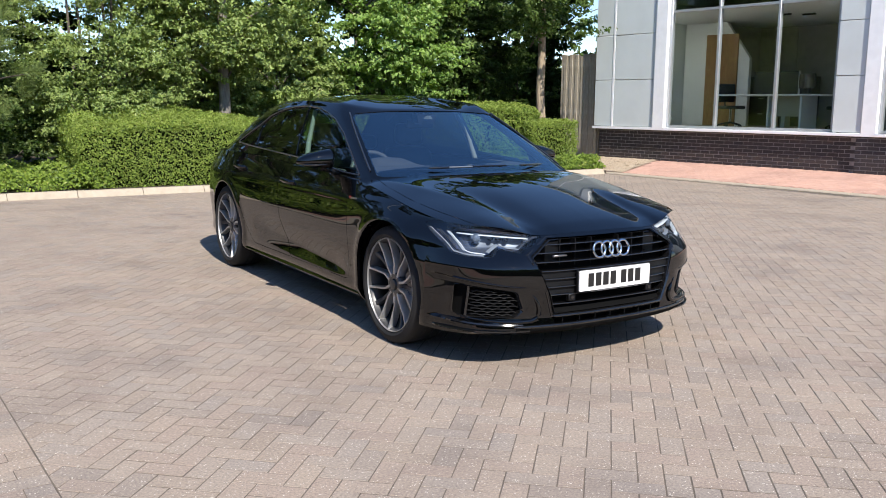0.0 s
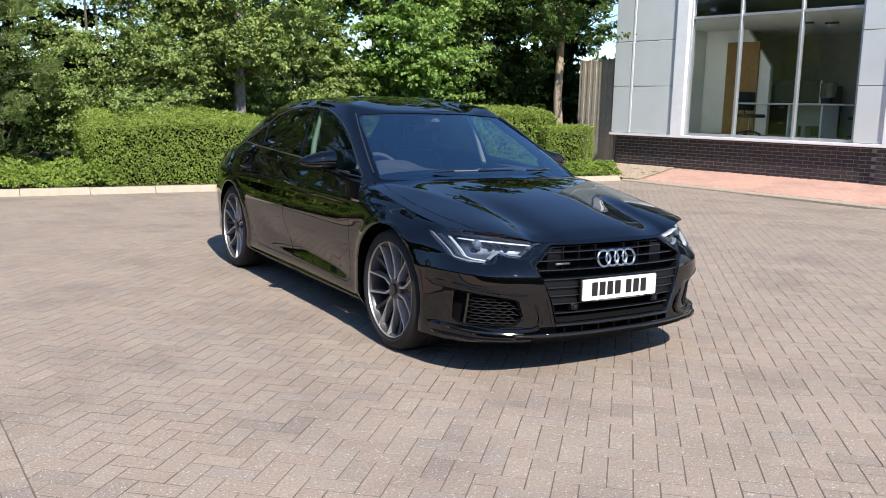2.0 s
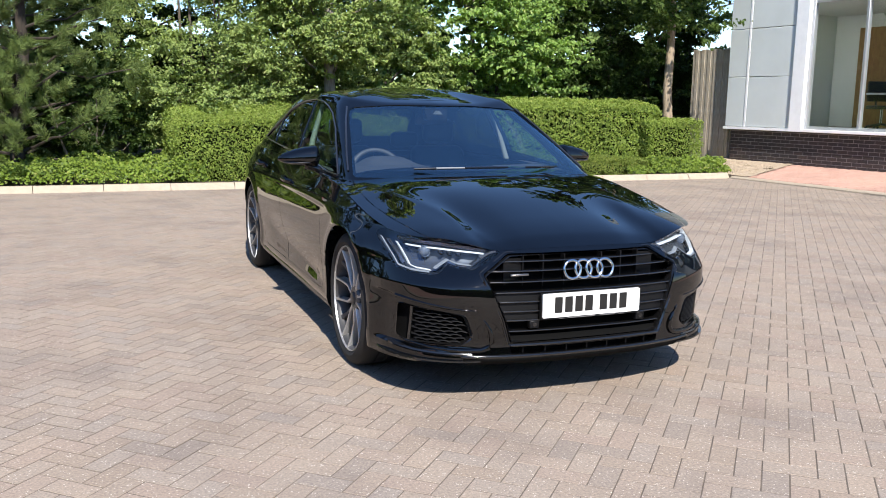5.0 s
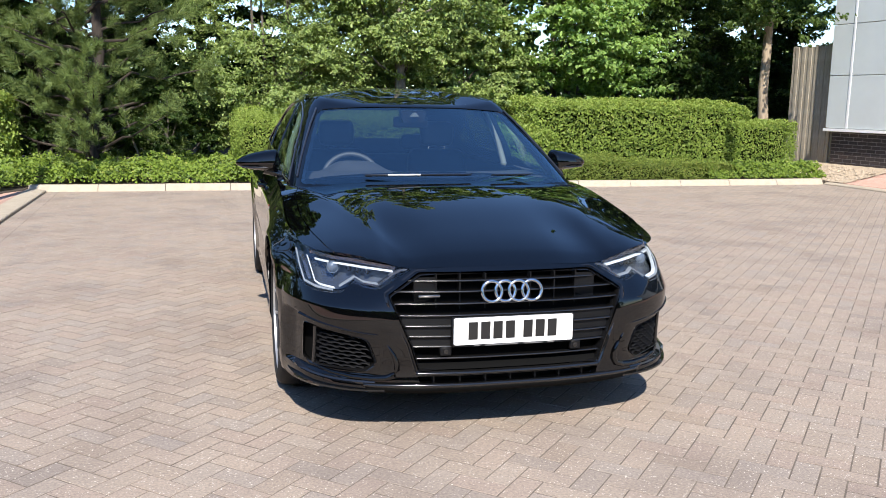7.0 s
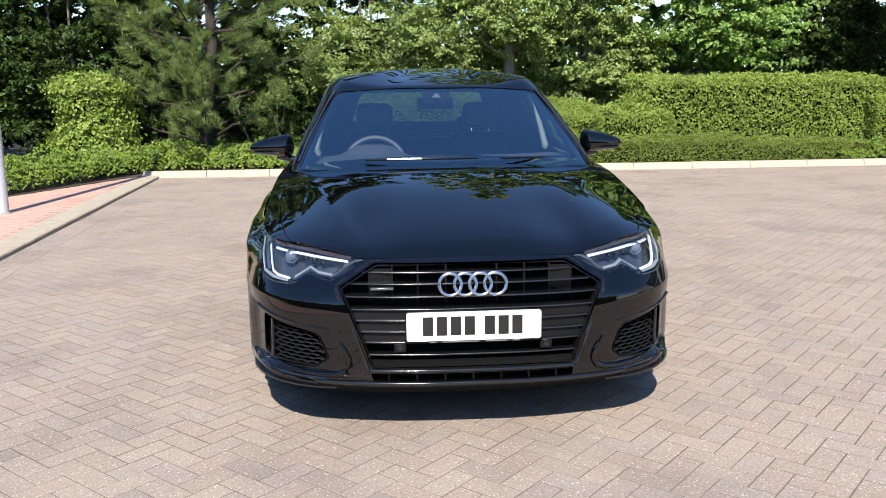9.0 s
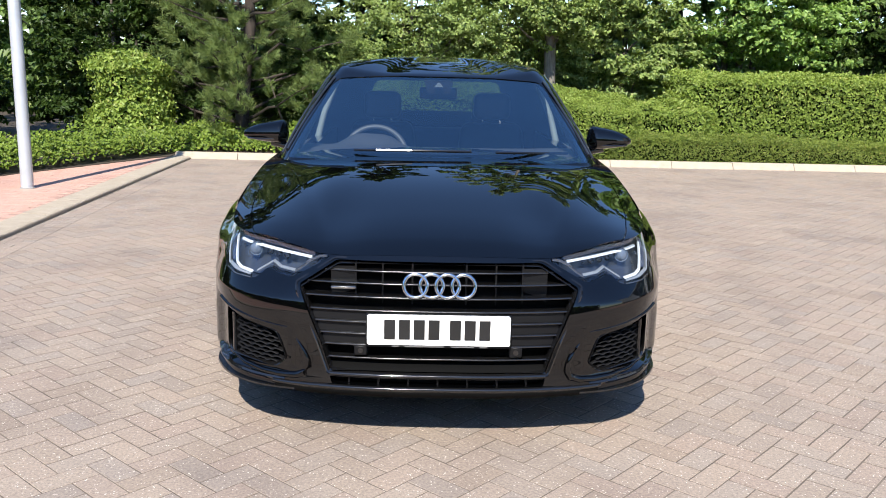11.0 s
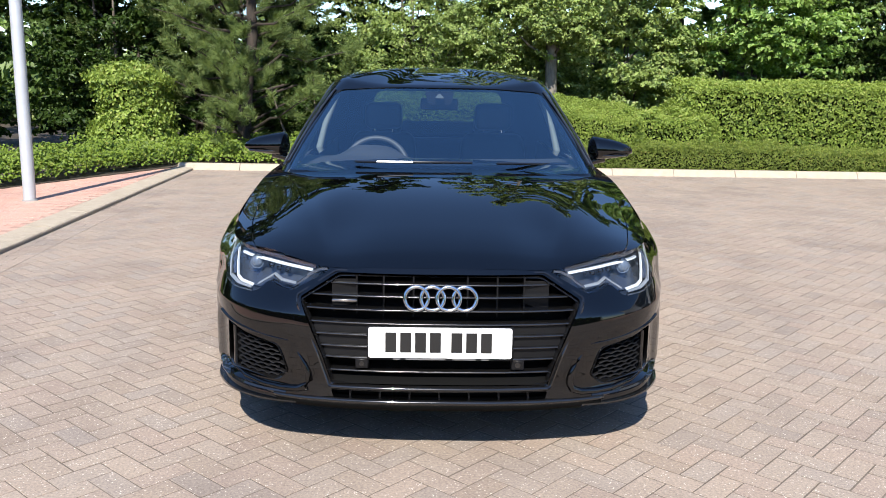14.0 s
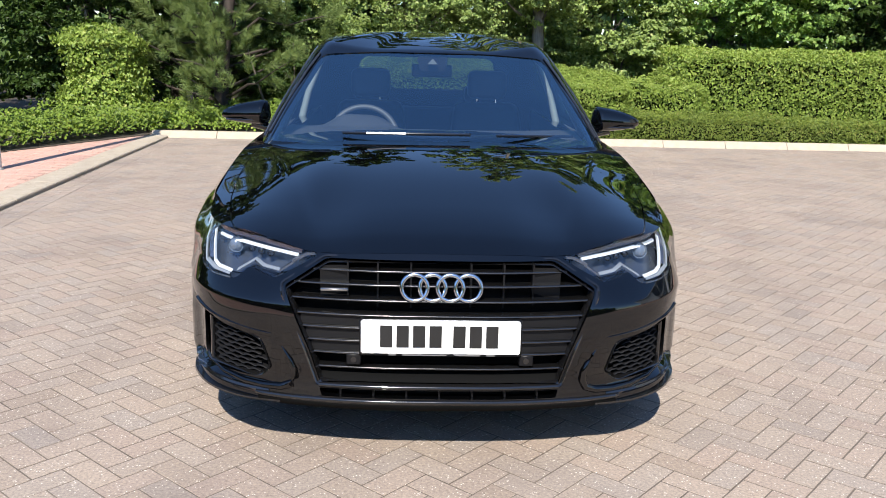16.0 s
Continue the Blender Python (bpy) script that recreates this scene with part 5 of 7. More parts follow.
# ---- wheels ----
def wheel(sign, wy):
    """Outer side points to sign * x."""
    root = empty("wheel", None, "grey twin-spoke alloy wheel with a low black tyre")
    root.parent = car
    root.matrix_basis = pose(sign * 0.806, wy, HUB_Z, 0, 0, 0 if sign > 0 else 180)
    b = bmesh.new()
    R = TYRE_R
    prof = [(-0.105, 0.276), (-0.122, 0.294), (-0.126, 0.318), (-0.112, 0.340), (-0.085, R - 0.002), (-0.03, R), (-0.026, R - 0.006), (-0.022, R), (0.022, R), (0.026, R - 0.006), (0.03, R), (0.085, R - 0.002), (0.110, 0.341), (0.124, 0.322),
            (0.1245, 0.308), (0.1265, 0.305), (0.1265, 0.299), (0.122, 0.294), (0.114, 0.283), (0.106, 0.277)]
    lathe(b, prof, 72)
    bmesh.ops.recalc_face_normals(b, faces=b.faces)
    part("tyre", b, M_RUBBER, root)
    b = bmesh.new()
    lathe(b, [(0.106, 0.2735), (0.113, 0.2740), (0.117, 0.2755), (0.1165, 0.2785), (0.110, 0.2805), (0.100, 0.281)], 72)
    bmesh.ops.recalc_face_normals(b, faces=b.faces)
    part("rim", b, M_ALLOY, root)
    b = bmesh.new()
    lathe(b, [(-0.10, 0.278), (-0.108, 0.276), (-0.09, 0.262), (0.03, 0.256), (0.085, 0.262), (0.107, 0.2733)], 72)
    bmesh.ops.recalc_face_normals(b, faces=b.faces)
    part("barrel", b, M_BARREL, root)
    # twin spokes: five pairs, each arm bent at an elbow and running on to the rim
    for k in range(5):
        base = 2 * math.pi * k / 5 + (math.pi if wy < 0 else 0)
        sp = bmesh.new()
        cb, sb = math.cos(base), math.sin(base)
        for turn in (-1, 1):
            keys = [(0.046, 0.013, 0.080, 0.0085), (0.085, 0.031, 0.084, 0.0075), (0.108, 0.043, 0.084, 0.0066), (0.125, 0.046, 0.084, 0.0062), (0.200, 0.053, 0.093, 0.0058), (0.245, 0.057, 0.103, 0.0058), (0.272, 0.060, 0.111, 0.0062)]
            mids = [(r * cb - turn * o * sb, r * sb + turn * o * cb, xx, w) for r, o, xx, w in keys]
            rows = []
            for i, (py, pz, xx, w) in enumerate(mids):
                p, q = mids[max(0, i - 1)], mids[min(len(mids) - 1, i + 1)]
                t = Vector((q[0] - p[0], q[1] - p[1])).normalized()
                ty, tz = -t.y, t.x
                rows.append([sp.verts.new((xx + dx, py + ty * o, pz + tz * o)) for dx, o in ((-0.045, w * 1.5), (-0.004, w * 1.12), (0.0, w * 0.9), (0.0, -w * 0.9), (-0.004, -w * 1.12), (-0.045, -w * 1.5))])
            for p, q in zip(rows, rows[1:]):
                for j in range(6):
                    sp.faces.new((p[j], p[(j + 1) % 6], q[(j + 1) % 6], q[j]))
        bmesh.ops.recalc_face_normals(sp, faces=sp.faces)
        part("spoke", sp, M_ALLOY, root, angle=25)
    for k in range(5):
        base = 2 * math.pi * (k + 0.5) / 5 + (math.pi if wy < 0 else 0)
        cb, sb = math.cos(base), math.sin(base)
        sp = bmesh.new()
        rows = []
        for r, xx, w in ((0.050, 0.058, 0.020), (0.10, 0.060, 0.014), (0.16, 0.064, 0.011), (0.22, 0.074, 0.012), (0.268, 0.092, 0.016)):
            rows.append([sp.verts.new((xx + dx, r * cb - o * sb, r * sb + o * cb)) for dx, o in ((-0.03, w * 1.3), (-0.005, w), (0.0, w * 0.7), (0.0, -w * 0.7), (-0.005, -w), (-0.03, -w * 1.3))])
        for p, q in zip(rows, rows[1:]):
            for j in range(6):
                sp.faces.new((p[j], p[(j + 1) % 6], q[(j + 1) % 6], q[j]))
        bmesh.ops.recalc_face_normals(sp, faces=sp.faces)
        part("inner_spoke", sp, M_SPOKE_DARK, root, angle=25)
    b = bmesh.new()
    lathe(b, [(0.03, 0.072), (0.066, 0.074), (0.080, 0.066), (0.084, 0.045), (0.078, 0.034), (0.090, 0.031), (0.093, 0.024), (0.093, 0.0001)], 40)
    bmesh.ops.recalc_face_normals(b, faces=b.faces)
    hub = part("hub", b, M_ALLOY_DARK, root)
    for k in range(5):
        a = 2 * math.pi * k / 5 + math.pi / 2 + math.pi / 5
        b = bmesh.new()
        lathe(b, [(0.06, 0.009), (0.082, 0.009), (0.084, 0.006), (0.084, 0.0001)], 6)
        bmesh.ops.translate(b, verts=b.verts, vec=(0, 0.054 * math.cos(a), 0.054 * math.sin(a)))
        part("wheel_bolt", b, M_STEEL, hub)
    b = bmesh.new()
    lathe(b, [(0.005, 0.06), (0.005, 0.172), (0.028, 0.172), (0.028, 0.06)], 56)
    bmesh.ops.recalc_face_normals(b, faces=b.faces)
    part("brake_disc", b, M_STEEL, root)
    b = bmesh.new()
    rows = []
    for i in range(9):
        a = math.pi * (0.78 if sign * wy < 0 else -0.08) + 0.9 * i / 8
        rows.append([b.verts.new((x, r * math.cos(a), r * math.sin(a))) for x, r in ((-0.03, 0.11), (0.055, 0.11), (0.06, 0.15), (0.05, 0.196), (-0.03, 0.196))])
    for p, q in zip(rows, rows[1:]):
        for j in range(5):
            b.faces.new((p[j], p[(j + 1) % 5], q[(j + 1) % 5], q[j]))
    b.faces.new(rows[0])
    b.faces.new(rows[-1])
    bmesh.ops.recalc_face_normals(b, faces=b.faces)
    part("caliper", b, M_ALLOY_DARK, root)
    return root


for sign in (1, -1):
    for wy in (-AXLE, AXLE):
        wheel(sign, wy)

# ---- cabin ----
b = grid(lambda u, v: (-0.74 + 1.48 * u, -1.0 + 0.22 * abs(2 * u - 1) ** 2 + 0.62 * v, 0.955 + 0.03 * math.sin(math.pi * min(1, v * 1.15)) * (1 - 0.3 * abs(2 * u - 1)) + 0.075 * math.exp(-((u - 0.245) / 0.115) ** 4) * sstep(0.45, 0.85, v) - 0.25 * sstep(0.86, 1.0, v)), 60, 24)
dash = part("dashboard", b, M_DASH, car)
part("dash_front", boxed(-0.74, 0.74, -0.50, -0.38, 0.35, 0.80, 0.03), M_DASH, dash)
part("centre_console", boxed(-0.13, 0.13, -0.40, 0.55, 0.3, 0.68, 0.03), M_DASH, car)
part("cabin_floor", boxed(-0.78, 0.78, -0.9, 1.7, 0.25, 0.32), M_DARK, car)
part("door_lining", boxed(-0.80, -0.755, -0.6, 1.3, 0.3, 0.97, 0.02), M_DASH, car)
part("door_lining", boxed(0.755, 0.80, -0.6, 1.3, 0.3, 0.97, 0.02), M_DASH, car)
b = bmesh.new()
R, r = 0.185, 0.017
prof = [[b.verts.new(((R + r * math.cos(q)) * math.cos(a), (R + r * math.cos(q)) * math.sin(a), r * math.sin(q))) for q in (2 * math.pi * j / 12 for j in range(12))] for a in (2 * math.pi * i / 48 for i in range(48))]
for i in range(48):
    p, q = prof[i], prof[(i + 1) % 48]
    for j in range(12):
        b.faces.new((p[j], q[j], q[(j + 1) % 12], p[(j + 1) % 12]))
wheel_root = empty("steering_wheel", None, "dark leather steering wheel with pale spokes")
wheel_root.parent = car
wheel_root.matrix_basis = pose(-0.37, -0.235, 0.885, 66, 0, 0)
part("rim", b, M_DASH, wheel_root)
b = bmesh.new()
prism(b, rounded([(-0.075, 0.05), (0.075, 0.05), (0.06, -0.06), (-0.06, -0.06)], 0.03, 5), 2, -0.03, 0.03)
part("boss", b, M_DASH, wheel_root)
for p in ((-0.18, 0.02), (0.18, 0.02), (0.0, -0.18)):
    b = bmesh.new()
    tube(b, [(0.05 * (1 if p[0] > 0 else -1 if p[0] < 0 else 0), -0.04 if p[0] == 0 else 0, -0.01), (*p, 0)], [0.022, 0.014], 8)
    part("spoke", b, M_PALE, wheel_root)


def seat(x, wide, y, front_row=True):
    root = empty("front_seat" if front_row else "rear_seat", None, "black leather car seat with headrest")
    root.parent = car
    root.matrix_basis = pose(x, y, 0)
    b = boxed(-wide / 2, wide / 2, -0.48, 0.05, 0.42, 0.56, 0.06, 4)
    part("cushion", b, M_CLOTH, root)
    b = boxed(-wide / 2, wide / 2, -0.06, 0.08, 0.50, 1.05 if front_row else 0.96, 0.06, 4)
    for v in b.verts:
        k = sstep(0.75, 1.08, v.co.z)
        v.co.x *= 1 - 0.22 * k
        v.co.y += 0.30 * (v.co.z - 0.5)
    part("backrest", b, M_CLOTH, root)
    for hx in ((0,) if front_row else (-wide * 0.32, wide * 0.32)):
        b = boxed(hx - 0.125, hx + 0.125, 0.10, 0.20, 1.07 if front_row else 0.99, 1.25 if front_row else 1.12, 0.045, 4)
        hr = part("headrest", b, M_CLOTH, root)
        for px in (-0.06, 0.06):
            t = bmesh.new()
            tube(t, [(hx + px, 0.15, 1.0), (hx + px, 0.15, 1.10)], 0.006, 8)
            part("post", t, M_CHROME, hr)


seat(-0.37, 0.52, 0.42)
seat(0.37, 0.52, 0.42)
seat(0.0, 1.25, 1.30, False)
b = boxed(-0.11, 0.11, -0.03, 0.0, -0.035, 0.035, 0.012, 3)
im = part("interior_mirror", b, M_MATT, car, m=pose(0.0, -0.24, 1.265, 8, 0, -6))
part("mirror_face", boxed(-0.10, 0.10, 0.001, 0.003, -0.027, 0.027, 0.001), M_CHROME, im)
b = bmesh.new()
prism(b, rounded([(-0.065, 1.262), (0.065, 1.262), (0.085, 1.338), (-0.085, 1.338)], 0.02, 3), 1, -0.345, -0.27)
hs = part("camera_housing", b, M_MATT, car)
b = bmesh.new()
prism(b, [(-0.026, 1.300), (0.026, 1.300), (0.004, 1.324), (-0.004, 1.324)], 1, -0.395, -0.345)
part("camera_hood", b, M_PALE, hs)
for sign in (1, -1):
    b = bmesh.new()
    tube(b, [(sign * 0.755, 0.115, 0.95), (sign * 0.715, 0.16, 1.12), (sign * 0.625, 0.235, 1.35)], [0.022, 0.019, 0.016], 10)
    part("pillar_trim", b, M_PILLAR, car)
    b = bmesh.new()
    tube(b, [(sign * 0.735, -0.82, 0.99), (sign * 0.680, -0.48, 1.17), (sign * 0.605, -0.16, 1.34)], 0.022, 10)
    part("screen_pillar_trim", b, M_DASH, car)
b = grid(lambda u, v: (-0.55 + 1.10 * u, -0.25 + 1.25 * v, 1.375 + 0.03 * math.sin(math.pi * u)), 12, 8, True)
for v in b.verts:
    if v.co.y < 0.3:
        v.co.y += 0.27 * (v.co.x / 0.55) ** 2 * (0.3 - v.co.y) / 0.55
    v.co.z -= 0.012
part("headlining", b, M_DASH, car)

# ---- plants ----
def leaf_arrays(pts, nrm, size, rng, spread=0.7, ratio=0.62, fold=0.22):
    """Small folded blades at pts, facing nrm but scattered."""
    n = len(pts)
    nn = nrm + rng.normal(0, spread, (n, 3))
    nn /= np.linalg.norm(nn, axis=1, keepdims=True) + 1e-9
    t = rng.normal(0, 1, (n, 3))
    t[:, 2] -= 0.6
    t -= nn * (t * nn).sum(1, keepdims=True)
    t /= np.linalg.norm(t, axis=1, keepdims=True) + 1e-9
    b = np.cross(nn, t)
    L = (size * rng.uniform(0.65, 1.25, n))[:, None]
    W = L * ratio
    v = np.empty((n, 6, 3))
    v[:, 0] = pts - t * L * 0.5
    v[:, 1] = pts - t * L * 0.05 + b * W * 0.5 + nn * L * fold
    v[:, 2] = pts + t * L * 0.5 - nn * L * 0.08
    v[:, 3] = pts - t * L * 0.05 - b * W * 0.5 + nn * L * fold
    v[:, 4] = pts + t * L * 0.28 + b * W * 0.36 + nn * L * fold * 0.7
    v[:, 5] = pts + t * L * 0.28 - b * W * 0.36 + nn * L * fold * 0.7
    return v


def leaves(name, pts, nrm, size, mat, parent, seed, spread=0.7, ratio=0.62, label="", fine=True):
    rng = np.random.default_rng(seed)
    pts, nrm = np.asarray(pts, float), np.asarray(nrm, float)
    v = leaf_arrays(pts, nrm, size, rng, spread, ratio)
    n = len(pts)
    base = np.arange(n)[:, None] * 6
    if fine:
        f = np.concatenate([base + np.array([[0, 1, 4, 2]]), base + np.array([[0, 2, 5, 3]])])
        verts = v.reshape(-1, 3)
    else:
        verts = v[:, :4].reshape(-1, 3)
        base = np.arange(n)[:, None] * 4
        f = base + np.array([[0, 1, 2, 3]])
    return tagged(raw(name, verts, f, mat, parent, label), kind="stuff")


def vnoise(p, scale, seed=0.0):
    return np.array([noise.noise((q[0] * scale + seed, q[1] * scale, q[2] * scale)) for q in p])


def hedge(name, lo, hi, count, size, mat, seed, label, top=None, bulge=0.06, skew=None, round_r=0.18, group="hedges behind the kerb"):
    """A clipped hedge: an uneven rounded block of leaves over a dark core that stands in for inner shade."""
    rng = np.random.default_rng(seed)
    root = empty(name, None, label, "hedge", group)
    lo, hi = np.array(lo, float), np.array(hi, float)
    d = hi - lo
    areas = np.array([d[1] * d[2], d[1] * d[2], d[0] * d[2], d[0] * d[1] * 1.15])
    n_each = (count * areas / areas.sum()).astype(int)
    P, N = [], []
    for k, n in enumerate(n_each):
        u = rng.random((n, 3))
        nm = np.zeros((n, 3))
        if k == 0:
            u[:, 0], nm[:, 0] = 0, -1
        elif k == 1:
            u[:, 0], nm[:, 0] = 1, 1
        elif k == 2:
            u[:, 1], nm[:, 1] = 0, -1
        else:
            u[:, 2], nm[:, 2] = 1, 1
        P.append(lo + u * d)
        N.append(nm)
    P, N = np.concatenate(P), np.concatenate(N)
    # rounding of the top edges, lumps, and some depth
    c = np.clip(P, lo + round_r, hi - round_r)
    c[:, 2] = np.minimum(P[:, 2], hi[2] - round_r)
    v = P - c
    ln = np.linalg.norm(v, axis=1, keepdims=True)
    corner = (ln[:, 0] > round_r)
    P = np.where(corner[:, None], c + v / np.maximum(ln, 1e-6) * round_r, P)
    N = np.where(ln > 1e-4, 0.5 * N + 0.5 * v / np.maximum(ln, 1e-6), N)
    lump = vnoise(P, 1.6, seed) * bulge * 1.2 + vnoise(P, 5.0, seed + 9) * bulge * 0.7 + vnoise(P, 10.0, seed + 4) * 0.045
    depth = -np.abs(rng.normal(0, 0.085, len(P))) + (rng.random(len(P)) < 0.03) * rng.uniform(0, 0.05, len(P))
    P = P + N * (lump + depth)[:, None]
    if top is not None:
        P[:, 2] = lo[2] + (P[:, 2] - lo[2]) * np.array([top(x, y) for x, y in P[:, :2]])
    if skew is not None:
        P[:, 1] += np.array([skew(x) for x in P[:, 0]])
    # dark core added to block light and stand in for the inner shade
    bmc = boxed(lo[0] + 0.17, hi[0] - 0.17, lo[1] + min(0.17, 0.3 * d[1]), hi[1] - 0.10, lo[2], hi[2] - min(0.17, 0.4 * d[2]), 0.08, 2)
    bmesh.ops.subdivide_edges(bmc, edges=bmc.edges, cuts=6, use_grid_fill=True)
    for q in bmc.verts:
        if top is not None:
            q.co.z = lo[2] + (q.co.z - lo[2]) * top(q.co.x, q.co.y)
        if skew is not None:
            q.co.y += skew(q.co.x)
    tagged(part("inner_growth", bmc, M_INNER_DARK, root), kind="stuff")
    # upward-facing leaves take the paler colour, which paints the sunlit top
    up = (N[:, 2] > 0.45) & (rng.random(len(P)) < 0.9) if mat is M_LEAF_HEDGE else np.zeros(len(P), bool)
    leaves("leaves", P[~up], N[~up], size, mat, root, seed, 0.75)
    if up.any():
        leaves("sunlit_top_growth", P[up], N[up], size * 0.9, M_LEAF_TOP, root, seed + 5, 0.6)
    return root


hedge("clipped_hedge", (-1.0, 8.42, 0.05), (3.35, 10.0, 1.22), 46000, 0.038, M_LEAF_HEDGE, 11, "broad clipped green hedge with a rounded top", lambda x, y: 0.88 + 0.22 * (y - 8.42) / 1.6 + 0.03 * math.sin(x * 2.3) - 0.20 * sstep(1.4, 3.2, x), 0.07)
hedge("rounded_shrub", (3.0, 8.85, 0.05), (4.65, 10.1, 0.98), 11000, 0.050, M_LEAF_HEDGE, 15, "loose rounded green shrub between the clipped hedges", lambda x, y: 1.0 + 0.10 * math.sin(x * 4.1 + 1) * math.sin(y * 3.0), 0.14, None, 0.34)
hedge("clipped_hedge", (4.25, 9.35, 0.05), (8.75, 11.1, 1.50), 40000, 0.053, M_LEAF_HEDGE, 12, "tall clipped green hedge in full leaf", lambda x, y: 0.93 + 0.06 * (y - 9.35) / 1.7 + 0.02 * math.sin(x * 1.9), 0.08)
hedge("clipped_hedge", (8.2, 9.0, 0.05), (9.52, 10.3, 1.10), 12000, 0.045, M_LEAF_HEDGE, 13, "low square end of the clipped hedge beside the fence", None, 0.04, None, 0.08)
hedge("box_hedge", (2.2, 8.24, 0.05), (7.75, 8.95, 0.50), 32000, 0.032, M_LEAF_LOW, 14, "knee-high dense small-leaved edging hedge", lambda x, y: 1.0 - 0.24 * sstep(4.0, 6.8, x) + 0.07 * math.sin(x * 1.3) + 0.05 * math.sin(x * 3.7), 0.08, None, 0.12)


def ground_cover(name, x0, x1, y0, y1, h, count, size, mat, seed, label, edge=lambda x: 0.0):
    rng = np.random.default_rng(seed)
    root = empty(name, None, label, "ground cover", kind="stuff")
    p = np.empty((count, 3))
    p[:, 0], p[:, 1] = rng.uniform(x0, x1, count), rng.uniform(y0, y1, count)
    n2 = np.array([noise.noise((x * 1.7, y * 1.7, seed)) + 0.6 * noise.noise((x * 5, y * 5, seed)) for x, y in p[:, :2]])
    hh = h * (0.75 + 0.5 * n2) * np.clip((p[:, 1] - y0) / 0.25 + 0.3, 0.3, 1)
    p[:, 2] = 0.06 + hh * rng.uniform(0.45, 1.0, count)
    p[:, 1] += np.array([edge(x) for x in p[:, 0]])
    nr = np.zeros((count, 3))
    nr[:, 2], nr[:, 1] = 0.8, -0.7
    leaves("leaves", p, nr, size, mat, root, seed, 0.55, 0.8)
    return root


ground_cover("ivy", -9.5, -0.5, 8.15, 10.6, 0.42, 54000, 0.049, M_LEAF_IVY, 21, "low bright green ivy behind the kerb", lambda x: min(0.0, 2.4 * (x + 3.88)))
ground_cover("ivy", 7.2, 9.6, 8.18, 9.0, 0.36, 7000, 0.055, M_LEAF_IVY, 22, "thin fringe of ivy along the kerb")


def branch_pts(a, b, rng, wob=0.12, n=6):
    a, b = np.array(a, float), np.array(b, float)
    L = np.linalg.norm(b - a)
    out = []
    for i in range(n + 1):
        t = i / n
        o = rng.normal(0, wob * L * 0.35, 3) * (t * (1 - t) * 2 + (0.15 if 0 < i else 0))
        out.append(a + (b - a) * t + o)
    return out


def broad_tree(name, base, height, crown_lo, rx, ry, clumps, per, size, mat, seed, label, trunk_r=0.12, bark=None, lean=(0, 0), clump_r=0.55, big_above=4.6, stems=1, xmax=99.0, group=""):
    """Tapered trunk, limbs into clumps of leaves; the clumps leave gaps between them."""
    rng = np.random.default_rng(seed)
    root = empty(name, None, label, "tree" if name != "shrub" else "shrub", group)
    x, y = base
    bark = bark or M_BARK
    tb = bmesh.new()
    for s in range(stems):
        o = (rng.normal(0, 0.25), rng.normal(0, 0.25)) if stems > 1 else (0, 0)
        top = (x + lean[0] * 0.25 + o[0] * 2, y + lean[1] * 0.25 + o[1] * 2, height * 0.82)
        pts = branch_pts((x + o[0], y + o[1], 0.0), top, rng, 0.02, 9)
        tube(tb, pts, [trunk_r * (1.25 if i == 0 else 1.0) * (1 - 0.78 * i / 9) for i in range(10)], 10)
    part("trunk", tb, bark, root)
    P, N, Pb, Nb = [], [], [], []
    lb = bmesh.new()
    for c in range(clumps):
        th, rr = rng.uniform(0, 2 * math.pi), math.sqrt(rng.uniform(0.05, 1))
        h = rng.uniform(0, 1)
        env = math.sin(math.pi * min(1, 0.16 + 0.84 * h)) ** 0.6 if h > 0.3 else 0.75 + 0.5 * h
        cx, cy = x + lean[0] * h + rx * env * rr * math.cos(th), y + lean[1] * h + ry * env * rr * math.sin(th)
        cz = crown_lo + (height - crown_lo) * h
        if math.sin(th) > 0.25 and h < 0.5:
            cy = y - (cy - y)
        if cx > xmax:
            continue
        if c % 6 == 0:
            za = max(0.9 * crown_lo, cz - 0.35 * math.hypot(cx - x, cy - y) - 0.4)
            za = min(za, height * 0.75)
            tube(lb, branch_pts((x + lean[0] * za / height, y + lean[1] * za / height, za), (cx, cy, cz), rng, 0.12, 5), [0.030, 0.025, 0.02, 0.015, 0.010, 0.005], 6)
        r = clump_r * rng.uniform(0.6, 1.25)
        far = cz > big_above
        n = int(per * (0.35 if far else 1.0) * rng.uniform(0.7, 1.2))
        k = max(4, n // 26)
        d = rng.normal(0, 1, (k, 3))
        d /= np.linalg.norm(d, axis=1, keepdims=True)
        sprig = np.array([cx, cy, cz]) + d * (r * rng.uniform(0.2, 1.1, k) ** 0.5)[:, None] * np.array([1, 1, 0.60])
        pick = rng.integers(0, k, n)
        along = d[pick] * np.array([1, 1, 0.3]) * (rng.normal(0, 1, n) * r * 0.24)[:, None]
        p = sprig[pick] + along + rng.normal(0, r * 0.085, (n, 3)) * np.array([1, 1, 0.6])
        nn = d[pick] * 0.5 + np.array([0, -0.25, 0.75])
        (Pb if far else P).append(p)
        (Nb if far else N).append(nn)
    tagged(part("branchwork", lb, M_BARK, root), kind="stuff")
    if P:
        leaves("crown", np.concatenate(P), np.concatenate(N), size, mat, root, seed + 1, 0.5, 0.6)
    if Pb:
        leaves("upper_crown", np.concatenate(Pb), np.concatenate(Nb), size * 2.1, mat, root, seed + 2, 0.5, 0.7, fine=False)
    return root


